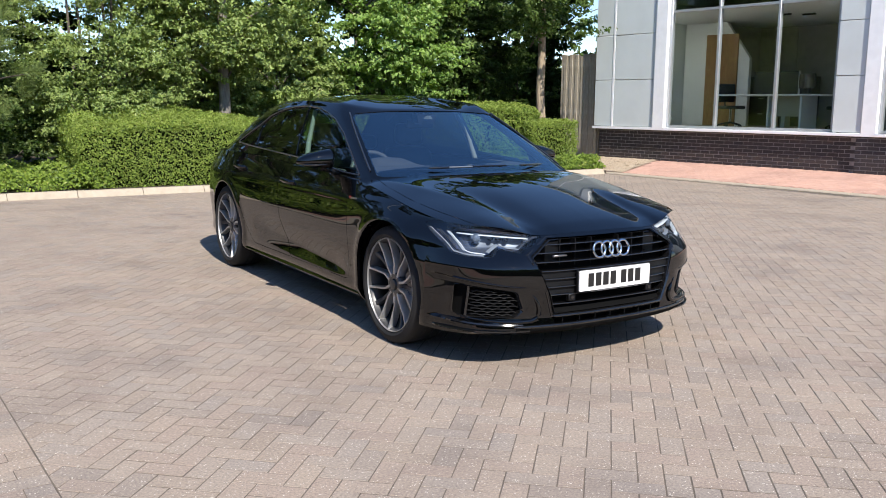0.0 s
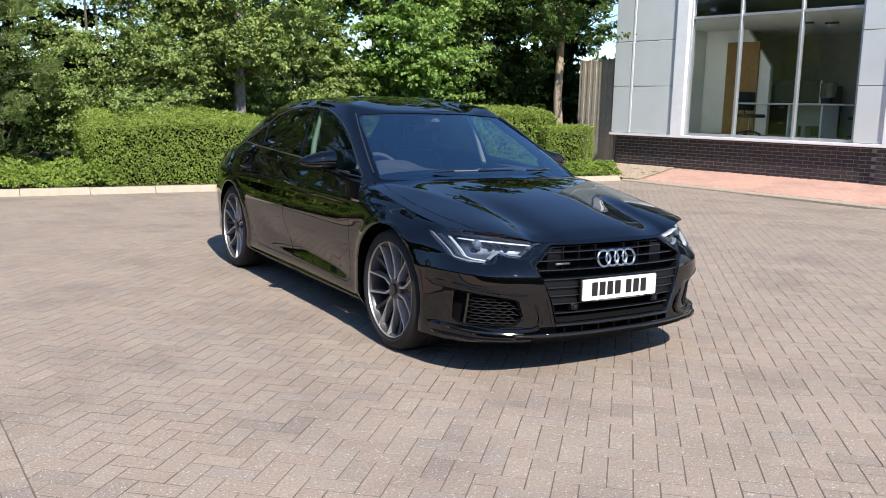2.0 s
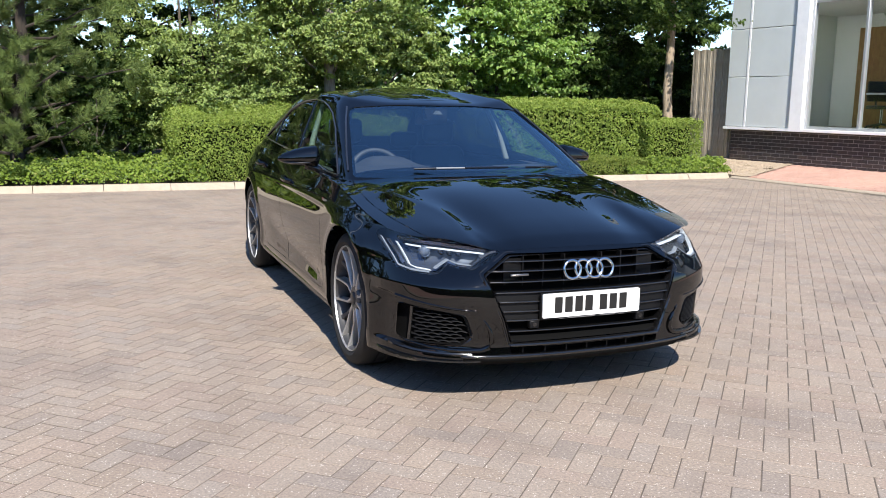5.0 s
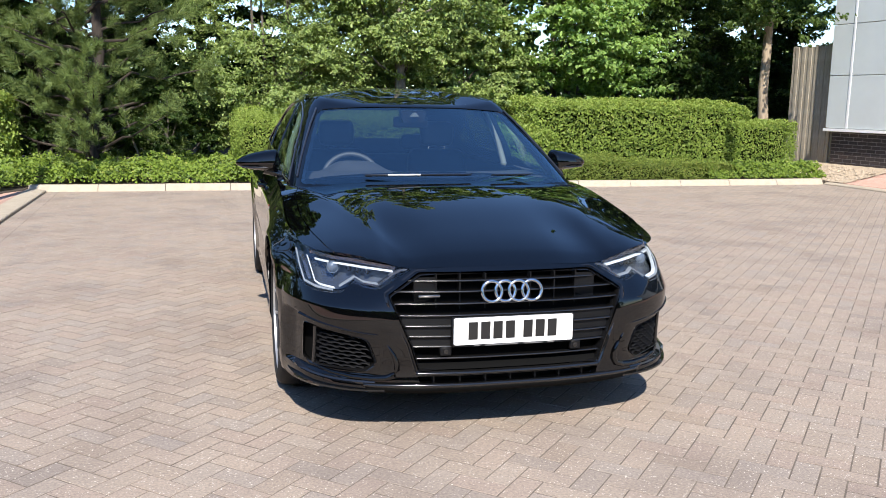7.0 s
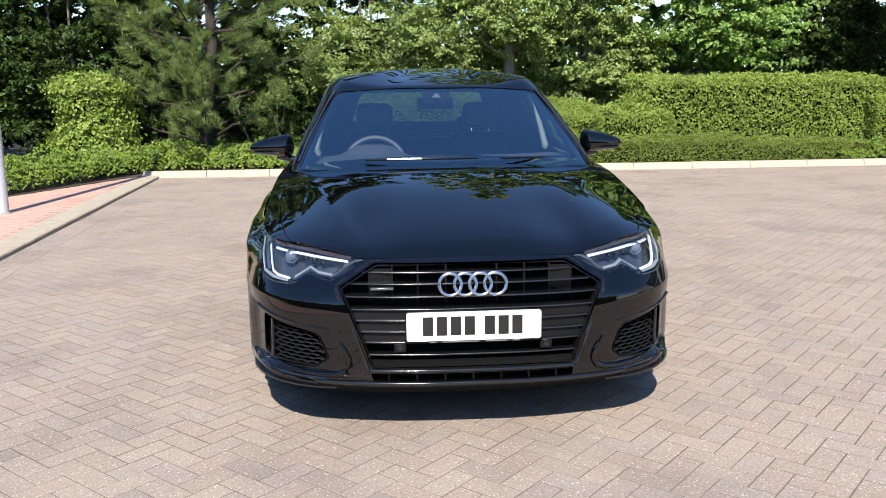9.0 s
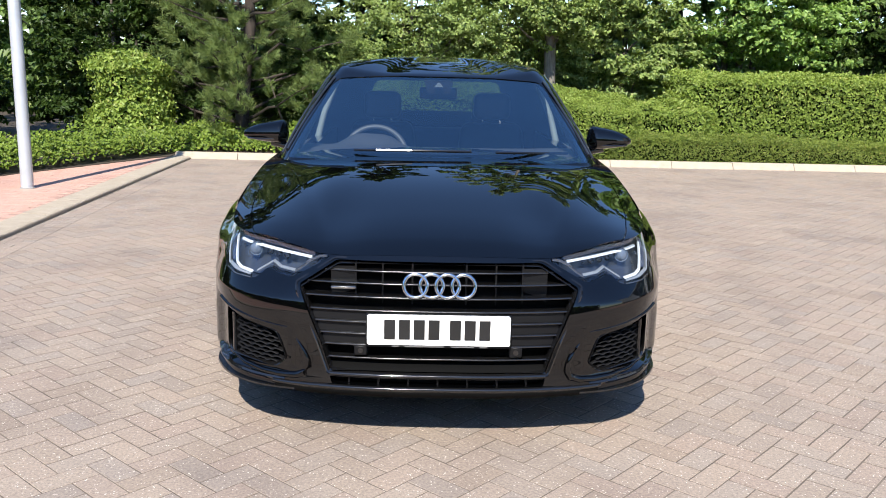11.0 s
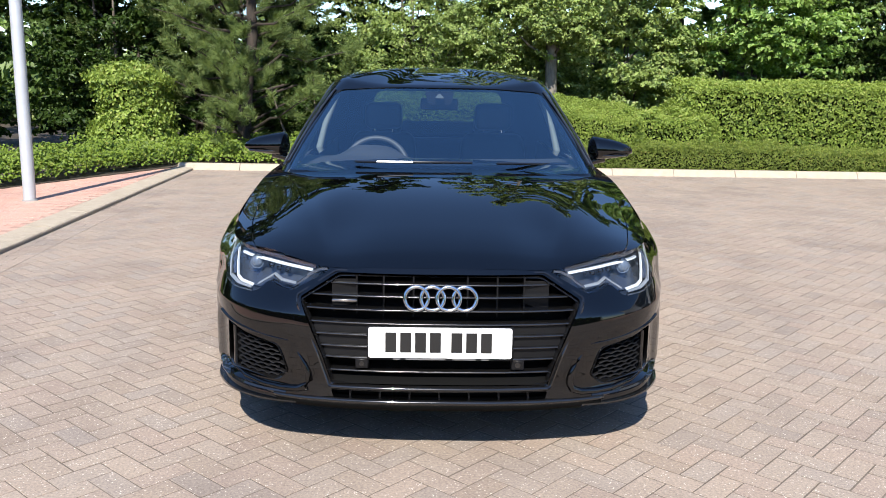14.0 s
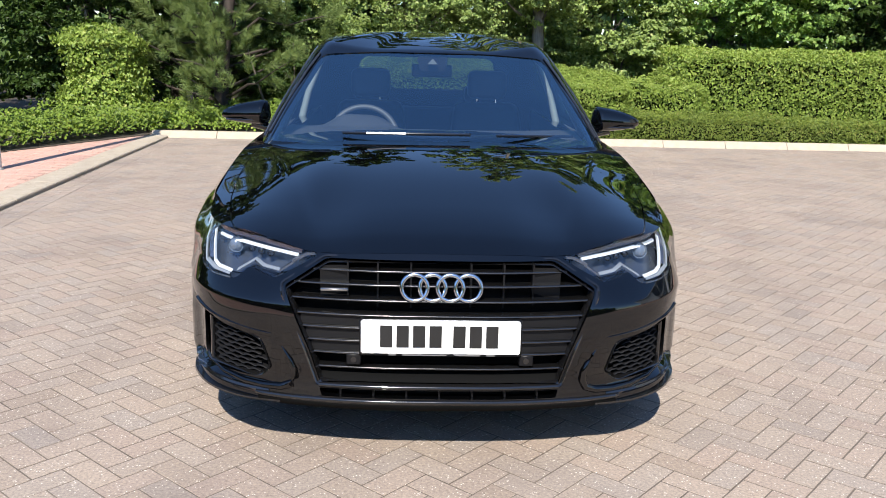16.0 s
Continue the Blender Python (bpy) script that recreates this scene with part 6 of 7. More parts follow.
# shrubs and trees behind the hedges
broad_tree("shrub", (-0.25, 10.6), 4.8, 0.6, 1.65, 1.3, 118, 520, 0.058, M_LEAF_SHRUB, 31, "tall loose grey-green shrub", 0.05, None, (0, 0), 0.52, 9, 4)
broad_tree("shrub", (1.6, 11.8), 4.6, 0.9, 1.7, 1.0, 96, 440, 0.070, M_LEAF_SHRUB, 32, "loose green shrub behind the hedge", 0.05, None, (0, 0), 0.5, 9, 4)
broad_tree("hornbeam", (5.9, 12.3), 6.4, 1.0, 2.5, 1.3, 130, 440, 0.108, M_LEAF_BROAD, 33, "bright green broad-leaved tree above the hedge", 0.09, None, (0, 0), 0.62, 4.6, 3)
broad_tree("tree", (2.07, 10.55), 8.6, 2.0, 1.7, 1.2, 84, 330, 0.080, M_LEAF_SHRUB, 34, "slim tree with a grey trunk behind the hedge", 0.125, M_BARK_GREY)
broad_tree("tree", (10.30, 11.25), 9.5, 3.0, 1.9, 1.7, 90, 330, 0.10, M_LEAF_SHADE, 35, "tree with a smooth pale trunk beside the fence", 0.13, M_BARK_PALE, (-0.5, 1.3), xmax=10.5)
broad_tree("tree", (3.4, 13.4), 9.0, 0.9, 2.6, 2.0, 110, 300, 0.11, M_LEAF_DARK, 36, "dark dense tree in the belt", 0.13, group="dark trees behind the hedges")
broad_tree("tree", (8.2, 14.2), 8.5, 0.8, 2.8, 2.0, 110, 300, 0.11, M_LEAF_DARK, 37, "dark dense tree in the belt", 0.13, group="dark trees behind the hedges")
# trees with the deep-shade leaf are darkened by colour, not by the sun
broad_tree("tree", (-1.6, 13.6), 9.0, 0.7, 2.8, 2.0, 120, 300, 0.125, M_LEAF_DEEP_SHADE, 38, "dark dense tree in the belt", 0.14, group="dark trees behind the hedges")
broad_tree("tree", (-6.2, 12.0), 9.2, 0.5, 3.0, 2.2, 130, 330, 0.11, M_LEAF_DEEP_SHADE, 39, "dark dense tree in the belt", 0.14, group="dark trees behind the hedges")
broad_tree("tree", (-10.2, 8.8), 8.5, 0.5, 2.8, 2.6, 100, 300, 0.11, M_LEAF_DEEP_SHADE, 40, "dark dense tree beside the pavement", 0.14)
broad_tree("tree", (5.6, 15.2), 9.0, 1.2, 2.2, 1.6, 70, 300, 0.12, M_LEAF_DARK, 50, "dark dense tree in the belt", 0.13, group="dark trees behind the hedges")
broad_tree("tree", (13.2, 14.6), 9.0, 0.8, 3.0, 2.4, 80, 260, 0.11, M_LEAF_DARK, 41, "dark dense tree behind the fence", 0.14)
broad_tree("tree", (10.3, 15.8), 8.8, 0.7, 2.6, 1.8, 100, 300, 0.115, M_LEAF_DARK, 47, "dark dense tree in the belt", 0.13, group="dark trees behind the hedges")
broad_tree("shrub", (-5.6, 10.4), 4.0, 0.3, 1.6, 1.2, 70, 330, 0.09, M_LEAF_DEEP_SHADE, 42, "dark green bush behind the ivy", 0.05, None, (0, 0), 0.55, 9, 3)
broad_tree("shrub", (3.6, 11.6), 3.2, 0.5, 1.6, 0.9, 50, 330, 0.085, M_LEAF_SHRUB, 43, "loose green undergrowth behind the hedge", 0.05, None, (0, 0), 0.5, 9, 3)
broad_tree("tree", (11.9, 14.6), 9.0, 1.0, 2.4, 1.4, 150, 300, 0.125, M_LEAF_DEEP_SHADE, 49, "dark dense tree behind the fence", 0.14, group="dark trees behind the hedges")
broad_tree("tree", (-3.3, 12.5), 7.5, 0.4, 2.3, 1.3, 84, 300, 0.11, M_LEAF_DEEP_SHADE, 48, "dark dense tree behind the pines", 0.13, group="dark trees behind the hedges")
broad_tree("shrub", (9.0, 12.9), 4.6, 0.4, 1.9, 0.9, 80, 320, 0.085, M_LEAF_DEEP_SHADE, 44, "dark undergrowth behind the hedge", 0.05, None, (0, 0), 0.5, 9, 3)
broad_tree("shrub", (-2.1, 10.0), 1.7, 0.15, 1.1, 0.5, 42, 240, 0.06, M_LEAF_DEEP_SHADE, 53, "low dark undergrowth below the pines", 0.03, None, (0, 0), 0.34, 9, 2)
broad_tree("shrub", (-8.0, 9.2), 3.6, 1.6, 1.0, 0.5, 14, 170, 0.13, M_LEAF_BROAD, 50, "thin hazel with large pale green leaves", 0.03, None, (0, 0), 0.45, 9, 2)
rngw = np.random.default_rng(45)
m = 11000
P = np.stack([rngw.uniform(-24, 30, m), rngw.uniform(17.5, 21, m), 3.5 * rngw.uniform(0, 1, m) ** 0.9], 1)
P[:, 2] *= 0.75 + 0.35 * vnoise(P * np.array([1, 1, 0]), 0.35, 3)
N = np.tile(np.array([[0, -0.6, 0.5]]), (m, 1))
wood = empty("far_wood", None, "dark far woodland that closes the view", "trees", kind="stuff")
leaves("foliage", P, N, 0.42, M_LEAF_DARK, wood, 46, 0.6, 0.7, fine=False)
# dark sheet added behind the leaves; it stands in for the wood's shade
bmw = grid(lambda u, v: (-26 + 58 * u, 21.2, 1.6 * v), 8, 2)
part("inner_shade", bmw, M_INNER_DARK, wood)

# ivy-clad stump beside the pavement
rng0 = np.random.default_rng(51)
root = empty("ivy_column", None, "old stump thickly clad in bright ivy", "shrub")
b = bmesh.new()
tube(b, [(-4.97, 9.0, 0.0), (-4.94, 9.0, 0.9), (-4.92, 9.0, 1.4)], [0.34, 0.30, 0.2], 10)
part("stump", b, M_INNER_DARK, root)
n = 9000
th, hz = rng0.uniform(0, 2 * math.pi, n), rng0.uniform(0, 1, n) ** 0.85
rad = (0.57 - 0.08 * hz) * np.where(hz > 0.93, rng0.uniform(0.2, 1, n), 1) + rng0.normal(0, 0.05, n)
P = np.stack([-4.92 + rad * np.cos(th), 9.0 + 0.8 * rad * np.sin(th), 0.1 + 1.50 * hz], 1)
N = np.stack([np.cos(th), np.sin(th), 0.25 + 0 * th], 1)
P += N * (vnoise(P, 1.7, 5) * 0.26 + vnoise(P, 5.0, 8) * 0.10)[:, None]
P[:, 2] -= 0.35 * (rad / 0.62) ** 2 * np.clip(hz - 0.8, 0, 1) * 3
leaves("leaves", P, N, 0.062, M_LEAF_HEDGE, root, 52, 0.65, 0.85)


def pine(base, height, seed, label, m=190):
    """A pine: limbs in whorls, each hung with tufts of long needles."""
    rng = np.random.default_rng(seed)
    root = empty("pine_tree", None, label, "tree", "pine trees")
    x, y = base
    tb = bmesh.new()
    tube(tb, branch_pts((x, y, 0), (x + 0.2, y, height), rng, 0.03, 8), [0.13 * (1 - 0.8 * i / 8) for i in range(9)], 10)
    part("trunk", tb, M_BARK_DARK, root)
    lb = bmesh.new()
    tufts = []
    for k in range(74):
        z = 0.25 + (height - 0.5) * (k / 74) ** 1.15
        reach = 2.1 * (1 - 0.62 * z / height) * rng.uniform(0.6, 1.1)
        a = k * 2.4 + rng.normal(0, 0.3)
        tip = np.array([x + reach * math.cos(a), y + reach * math.sin(a) * 0.9, z + 0.30 * reach + rng.normal(0, 0.1)])
        pts = branch_pts((x, y, z), tip, rng, 0.1, 5)
        tube(lb, pts, [0.03, 0.025, 0.02, 0.015, 0.011, 0.007], 6)
        for j in range(9):
            t = 1.0 if j == 0 else rng.uniform(0.35, 1.0)
            p = pts[0] + (pts[-1] - pts[0]) * t + rng.normal(0, 0.15, 3) * (0.6 + t) * (j > 0)
            d = np.array([math.cos(a), math.sin(a), 0.75]) + rng.normal(0, 0.45, 3)
            tufts.append((p, d / np.linalg.norm(d)))
    tagged(part("branchwork", lb, M_BARK_DARK, root), kind="stuff")
    V = np.empty((len(tufts) * m, 4, 3))
    for i, (p, d) in enumerate(tufts):
        s = rng.uniform(-0.03, 0.22, (m, 1))
        w = rng.normal(0, 1, (m, 3))
        w -= d * (w @ d)[:, None]
        w /= np.linalg.norm(w, axis=1, keepdims=True)
        a = p + d * (s - 0.04)
        tip = a + (d * 0.080 + w * 0.092) * rng.uniform(0.75, 1.2, (m, 1))
        side = np.cross(tip - a, rng.normal(0, 1, (m, 3)))
        side /= np.linalg.norm(side, axis=1, keepdims=True)
        q = V[i * m:(i + 1) * m]
        q[:, 0], q[:, 1] = a - side * 0.0024, a + side * 0.0024
        q[:, 2], q[:, 3] = tip + side * 0.0014, tip - side * 0.0014
    f = np.arange(len(V))[:, None] * 4 + np.array([[0, 1, 2, 3]])
    tagged(raw("needles", V.reshape(-1, 3), f, M_NEEDLE, root), kind="stuff")
    return root


pine((-3.25, 9.7), 5.6, 61, "dark pine tree with tufted branches")
pine((-4.3, 10.9), 6.2, 62, "dark pine tree behind the first one", 110)

# unseen tree belts, added for dark reflections, close the car park behind and left
rngb = np.random.default_rng(81)
m = 9000
back = empty("unseen_tree_belt", None, "unseen belt of trees added across the car park for dark reflections", "trees", kind="stuff")
P = np.stack([rngb.uniform(-26, 26, m), rngb.uniform(-24, -21, m), rngb.uniform(0, 6.5, m)], 1)
P[:, 2] *= 0.75 + 0.4 * vnoise(P * np.array([1, 1, 0]), 0.4, 7)
leaves("foliage", P, np.tile(np.array([[0, 0.6, 0.5]]), (m, 1)), 0.55, M_LEAF_DARK, back, 82, 0.6, 0.7, fine=False)
# near-black sheet added for the shade inside the belt
part("inner_shade", grid(lambda u, v: (-28 + 56 * u, -24.2, 5.0 * v), 8, 2), M_INNER_DARK, back)
m = 7000
left_belt = empty("unseen_tree_belt", None, "belt of trees beyond the red pavement", "trees", kind="stuff")
P = np.stack([rngb.uniform(-17, -14, m), rngb.uniform(-22, 10, m), rngb.uniform(0, 6.0, m)], 1)
P[:, 2] *= 0.75 + 0.4 * vnoise(P * np.array([1, 1, 0]), 0.4, 9)
# dark leaf colour puts shade into what the car's flank reflects
leaves("foliage", P, np.tile(np.array([[0.6, 0, 0.5]]), (m, 1)), 0.5, M_LEAF_DEEP_SHADE, left_belt, 83, 0.6, 0.7, fine=False)
# another sheet of painted shade, behind the left belt
part("inner_shade", grid(lambda u, v: (-17.2, -24 + 36 * u, 4.5 * v), 8, 2), M_INNER_DARK, left_belt)

# ---- office building ----
M_CLAD = plain("pale_grey_cladding", (0.60, 0.635, 0.625), 0.42, metal=0.0, spread=0.05, scale=1.5)
M_WHITE = plain("white_powder_coat", (0.86, 0.86, 0.86), 0.4, spread=0.04)
M_BRICK, _nn, _ll, _bb = mat_new("dark_brick")
_oi = _nn.new("ShaderNodeObjectInfo")
_v = coords(_nn, _ll, 1.0)
_c = ramp(_nn, _ll, _oi.outputs["Random"], [(0.0, (0.024, 0.019, 0.021)), (0.4, (0.038, 0.030, 0.031)), (0.75, (0.050, 0.036, 0.034)), (1.0, (0.033, 0.028, 0.030))])
_f = noise_tex(_nn, _ll, _v, 40, 5)
_ll.new(mix(_nn, _ll, 0.6, _c, ramp(_nn, _ll, _f, [(0.3, (0.7, 0.7, 0.7)), (0.7, (1.3, 1.3, 1.3))]), "MULTIPLY"), _bb.inputs["Base Color"])
_bb.inputs["Roughness"].default_value = 0.55
bump(_nn, _ll, _f, _bb, 0.3, 0.004)
M_MORTAR = ground_mat("mortar", [(0.22, 0.21, 0.195), (0.33, 0.315, 0.295)], 25)
M_FRAME = plain("grey_aluminium", (0.42, 0.44, 0.46), 0.35, metal=0.5, spread=0.05)
M_PANE = glass_mat("window_pane", (0.80, 0.86, 0.84), 1.55)
M_ROOM_WALL = plain("office_wall_paint", (0.74, 0.75, 0.73), 0.8, spread=0.05)
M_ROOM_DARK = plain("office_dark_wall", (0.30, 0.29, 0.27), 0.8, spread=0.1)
M_CARPET = plain("office_carpet", (0.30, 0.28, 0.25), 0.9, grain=0.3)
M_OAK = bark_mat("oak_door", (0.20, 0.105, 0.04), (0.31, 0.175, 0.07))
M_DESK = plain("white_laminate", (0.68, 0.68, 0.66), 0.4, spread=0.03)
M_LAMINATE = plain("beige_laminate", (0.36, 0.35, 0.29), 0.5, spread=0.04)
M_STEEL_DARK = plain("dark_steel_cabinet", (0.045, 0.047, 0.05), 0.5, spread=0.08)
M_CHAIR = plain("black_fabric", (0.02, 0.02, 0.022), 0.8)
M_FENCE = bark_mat("weathered_timber", (0.25, 0.215, 0.162), (0.40, 0.35, 0.275))
# glow of the fill lights added out of view in the office
M_FILL_LIGHT, _tn, _tl, _tb = mat_new("fill_light_glow")
_tb.inputs["Emission Color"].default_value, _tb.inputs["Emission Strength"].default_value = (1.0, 0.97, 0.92, 1), 10.0
S_END_B = 16.0
WM = wall_m()


def placed(name, bm, mat, parent=None, label="", smooth=True, m=None):
    return part(name, bm, mat, parent, label, smooth, m=(m or WM))


office = empty("office_building", WM, "two-storey office with pale cladding on a dark brick plinth", "building")
# plinth core, upper cladding bodies, back and roof
part("plinth", boxed(0.0, 6.2, 0.005, 0.28, -0.3, 0.90), M_MORTAR, office, smooth=False)
part("plinth", boxed(6.2, S_END_B, -0.095, 0.28, -0.3, 0.90), M_MORTAR, office, smooth=False)
part("side_wall", boxed(0.0, 0.25, 0.285, 9.0, -0.3, 7.2), M_CLAD, office, smooth=False)
part("back_wall", boxed(0.0, S_END_B, 8.7, 9.0, -0.3, 7.2), M_ROOM_WALL, office, smooth=False)
part("end_wall", boxed(S_END_B - 0.25, S_END_B, 0.3, 8.7, -0.3, 7.2), M_ROOM_WALL, office, smooth=False)
part("roof", boxed(-0.2, S_END_B + 0.2, -0.25, 9.2, 7.2, 7.4), M_CLAD, office, smooth=False)
part("upper_floor", boxed(0.26, S_END_B - 0.26, 0.12, 8.69, 3.98, 4.25), M_ROOM_WALL, office, smooth=False)
part("ground_slab", boxed(0.26, S_END_B - 0.26, 0.29, 8.69, 0.05, 0.95), M_CARPET, office, smooth=False)


def panel(x0, x1, z0, z1, off):
    part("cladding_panel", boxed(x0 + 0.006, x1 - 0.006, off, off + 0.06, z0 + 0.006, z1 - 0.006, 0.006), M_CLAD, office)


for z0, z1 in ((0.95, 2.02), (2.02, 3.04), (3.04, 4.06), (4.06, 5.08), (5.08, 6.1), (6.1, 7.15)):
    panel(-0.10, 0.42, z0, z1, -0.10)
    panel(0.46, 1.60, z0, z1, -0.10)
    panel(5.72, 6.28, z0, z1, -0.10)
    panel(10.6, 11.6, z0, z1, -0.10)
part("cover_strip", boxed(0.415, 0.465, -0.108, -0.05, 0.95, 7.15, 0.004), M_WHITE, office)
part("backing_wall", boxed(-0.06, 1.62, -0.038, 0.28, 0.93, 7.15), M_CLAD, office, smooth=False)
part("backing_wall", boxed(5.72, 6.28, -0.038, 0.28, 0.93, 7.15), M_CLAD, office, smooth=False)
for x0, x1 in ((1.605, 1.90), (6.285, 6.56)):
    part("white_column", boxed(x0, x1, -0.135, 0.10, 0.93, 7.15, 0.006), M_WHITE, office)
part("sill_trim", boxed(-0.13, 6.56, -0.135, -0.002, 0.885, 0.945, 0.006), M_WHITE, office)
part("sill_trim", boxed(6.565, S_END_B, -0.20, -0.09, 0.885, 0.945, 0.006), M_WHITE, office)
part("spandrel", boxed(1.905, 5.715, 0.05, 0.10, 4.02, 4.3), M_CLAD, office, smooth=False)


def window(s0, s1, z0, z1, mullions, transoms, nm):
    win = empty(nm, None, "tall office window in grey aluminium frames")
    win.parent = office
    w = 0.055
    for x in (s0 + w / 2, *mullions, s1 - w / 2):
        part("mullion", boxed(x - w / 2, x + w / 2, -0.035, 0.07, z0, z1, 0.004), M_FRAME, win)
    for z in (z0 + w / 2, *transoms, z1 - w / 2):
        part("transom", boxed(s0 + w + 0.001, s1 - w - 0.001, -0.030, 0.06, z - w / 2, z + w / 2, 0.004), M_FRAME, win)
    zs, xs = [z0, *transoms, z1], [s0, *mullions, s1]
    for za, zb in zip(zs, zs[1:]):
        for xa, xb in zip(xs, xs[1:]):
            p = part("pane", grid(lambda u, v, xa=xa, xb=xb, za=za, zb=zb: (xa + 0.02 + (xb - xa - 0.04) * u, 0.012, za + 0.02 + (zb - za - 0.04) * v), 1, 1), M_PANE, win, smooth=False)
            p.visible_shadow = False


window(1.905, 5.715, 0.95, 4.02, (3.115, 4.455), (3.48,), "office_window")
window(1.905, 5.715, 4.3, 7.15, (3.115, 4.455), (6.3,), "office_window")
window(6.565, 10.6, 0.95, 4.02, (7.9, 9.25), (3.48,), "office_window")
window(6.565, 10.6, 4.3, 7.15, (7.9, 9.25), (6.3,), "office_window")
part("backing_wall", boxed(10.6, S_END_B, -0.038, 0.28, 0.93, 7.15), M_CLAD, office, smooth=False)

# inside the office: floor level with the sill, a partition with a door under a stair, a desk and a chair
FLOOR_Z = 0.95
b = bmesh.new()
prism(b, [(0.27, FLOOR_Z + 0.004), (2.10, FLOOR_Z + 0.004), (2.10, 2.60), (1.42, 3.498), (0.27, 3.498)], 1, 3.05, 3.17)
part("partition", b, M_ROOM_WALL, office, smooth=False)
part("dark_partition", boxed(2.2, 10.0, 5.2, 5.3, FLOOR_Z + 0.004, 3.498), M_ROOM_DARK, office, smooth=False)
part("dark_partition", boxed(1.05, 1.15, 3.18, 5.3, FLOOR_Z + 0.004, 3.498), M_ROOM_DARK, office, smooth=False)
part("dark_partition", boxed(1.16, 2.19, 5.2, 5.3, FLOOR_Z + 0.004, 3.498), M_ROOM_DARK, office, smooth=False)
part("suspended_ceiling", boxed(0.27, S_END_B - 0.27, 0.13, 8.68, 3.50, 3.53), M_ROOM_WALL, office, smooth=False)
idoor = part("interior_door", boxed(0.92, 1.80, 3.0, 3.045, FLOOR_Z + 0.006, 3.2, 0.004), M_OAK, office, "tall oak veneer door")
part("door_lever", boxed(1.68, 1.74, 2.95, 2.995, 1.95, 1.98, 0.006), M_FRAME, idoor)
# two fill lights hidden behind the cladding, added to brighten the partition
for y in (0.40, 0.62):
    part("fill_light", boxed(0.32, 1.32, y, y + 0.12, 3.465, 3.498), M_FILL_LIGHT, office, "hidden fill light added to brighten the office")
for x, y in ((3.24, 2.15), (3.66, 2.45)):
    part("ceiling_track", boxed(x, x + 0.30, y, y + 0.05, 3.46, 3.498), M_CHAIR, office, "thin unlit dark ceiling track")


def desk(x, y):
    d = empty("office_desk", WM @ pose(x, y, FLOOR_Z), "white laminate desk with panel legs", "desk")
    part("desktop", boxed(-1.22, 1.25, -0.4, 0.4, 0.72, 0.755, 0.006), M_DESK, d)
    part("leg_panel", boxed(-0.12, -0.08, -0.1, 0.36, 0.005, 0.719), M_DESK, d)
    part("leg_panel", boxed(0.77, 0.81, -0.36, 0.36, 0.005, 0.719), M_DESK, d)
    part("modesty_panel", boxed(-0.07, 0.69, 0.1, 0.12, 0.27, 0.719), M_LAMINATE, d)
    part("under_shelf", boxed(0.15, 0.24, 0.05, 0.30, 0.005, 0.269), M_LAMINATE, d)
    screen = part("divider_screen", boxed(-0.72, 0.34, 0.36, 0.39, 0.757, 1.27, 0.004), M_CHAIR, d, "dark fabric desk divider")
    part("edge_strip", boxed(0.342, 0.37, 0.355, 0.395, 0.757, 1.28, 0.003), M_DESK, screen)
    mon = empty("monitor", WM @ pose(x + 0.66, y + 0.06, FLOOR_Z, 0, 0, -12), "black computer monitor standing on the desk", "monitor")
    part("screen", boxed(-0.21, 0.21, 0.03, 0.07, 0.88, 1.20, 0.01), M_GLOSS, mon)
    part("stand", boxed(-0.06, 0.06, 0.02, 0.12, 0.756, 0.88, 0.006), M_CHAIR, mon)


desk(3.52, 1.75)


def office_chair(x, y, turn):
    c = empty("office_chair", WM @ pose(x, y, FLOOR_Z, 0, 0, turn), "black fabric swivel chair at the desk", "chair")
    part("seat", boxed(-0.24, 0.24, -0.24, 0.24, 0.42, 0.50, 0.03, 3), M_CHAIR, c)
    b = boxed(-0.22, 0.22, 0.20, 0.26, 0.58, 1.0, 0.03, 3)
    part("backrest", b, M_CHAIR, c)
    t = bmesh.new()
    tube(t, [(0, 0.22, 0.46), (0, 0.27, 0.54), (0, 0.25, 0.69)], 0.02, 8)
    part("back_bar", t, M_CHAIR, c)
    t = bmesh.new()
    tube(t, [(0, 0, 0.10), (0, 0, 0.42)], 0.03, 10)
    part("column", t, M_CHROME, c)
    for k in range(5):
        a = 2 * math.pi * k / 5
        t = bmesh.new()
        tube(t, [(0, 0, 0.12), (0.28 * math.cos(a), 0.28 * math.sin(a), 0.06)], [0.025, 0.016], 8)
        leg = part("foot", t, M_CHAIR, c)
        t = bmesh.new()
        bmesh.ops.create_uvsphere(t, u_segments=10, v_segments=6, radius=0.03)
        part("castor", t, M_CHAIR, leg, m=pose(0.28 * math.cos(a), 0.28 * math.sin(a), 0.031))


office_chair(2.52, 1.62, 62)
office_chair(4.72, 2.40, 10)


def cabinet(x, y, wide, high):
    c = empty("filing_cabinet", WM @ pose(x, y, FLOOR_Z), "dark grey steel filing cabinet against the office wall", "cabinet", "filing cabinets")
    part("body", boxed(-wide / 2, wide / 2, 0, 0.45, 0.005, high, 0.006), M_STEEL_DARK, c)
    for k in range(3):
        d = part("drawer", boxed(-wide / 2 + 0.02, wide / 2 - 0.02, -0.018, -0.001, 0.03 + (high - 0.05) * k / 3, 0.01 + (high - 0.05) * (k + 1) / 3, 0.003), M_STEEL_DARK, c)
        part("handle", boxed(-0.07, 0.07, -0.032, -0.019, (high - 0.05) * (k + 0.72) / 3, (high - 0.05) * (k + 0.78) / 3, 0.003), M_FRAME, d)


cabinet(1.62, 4.6, 0.8, 1.25)
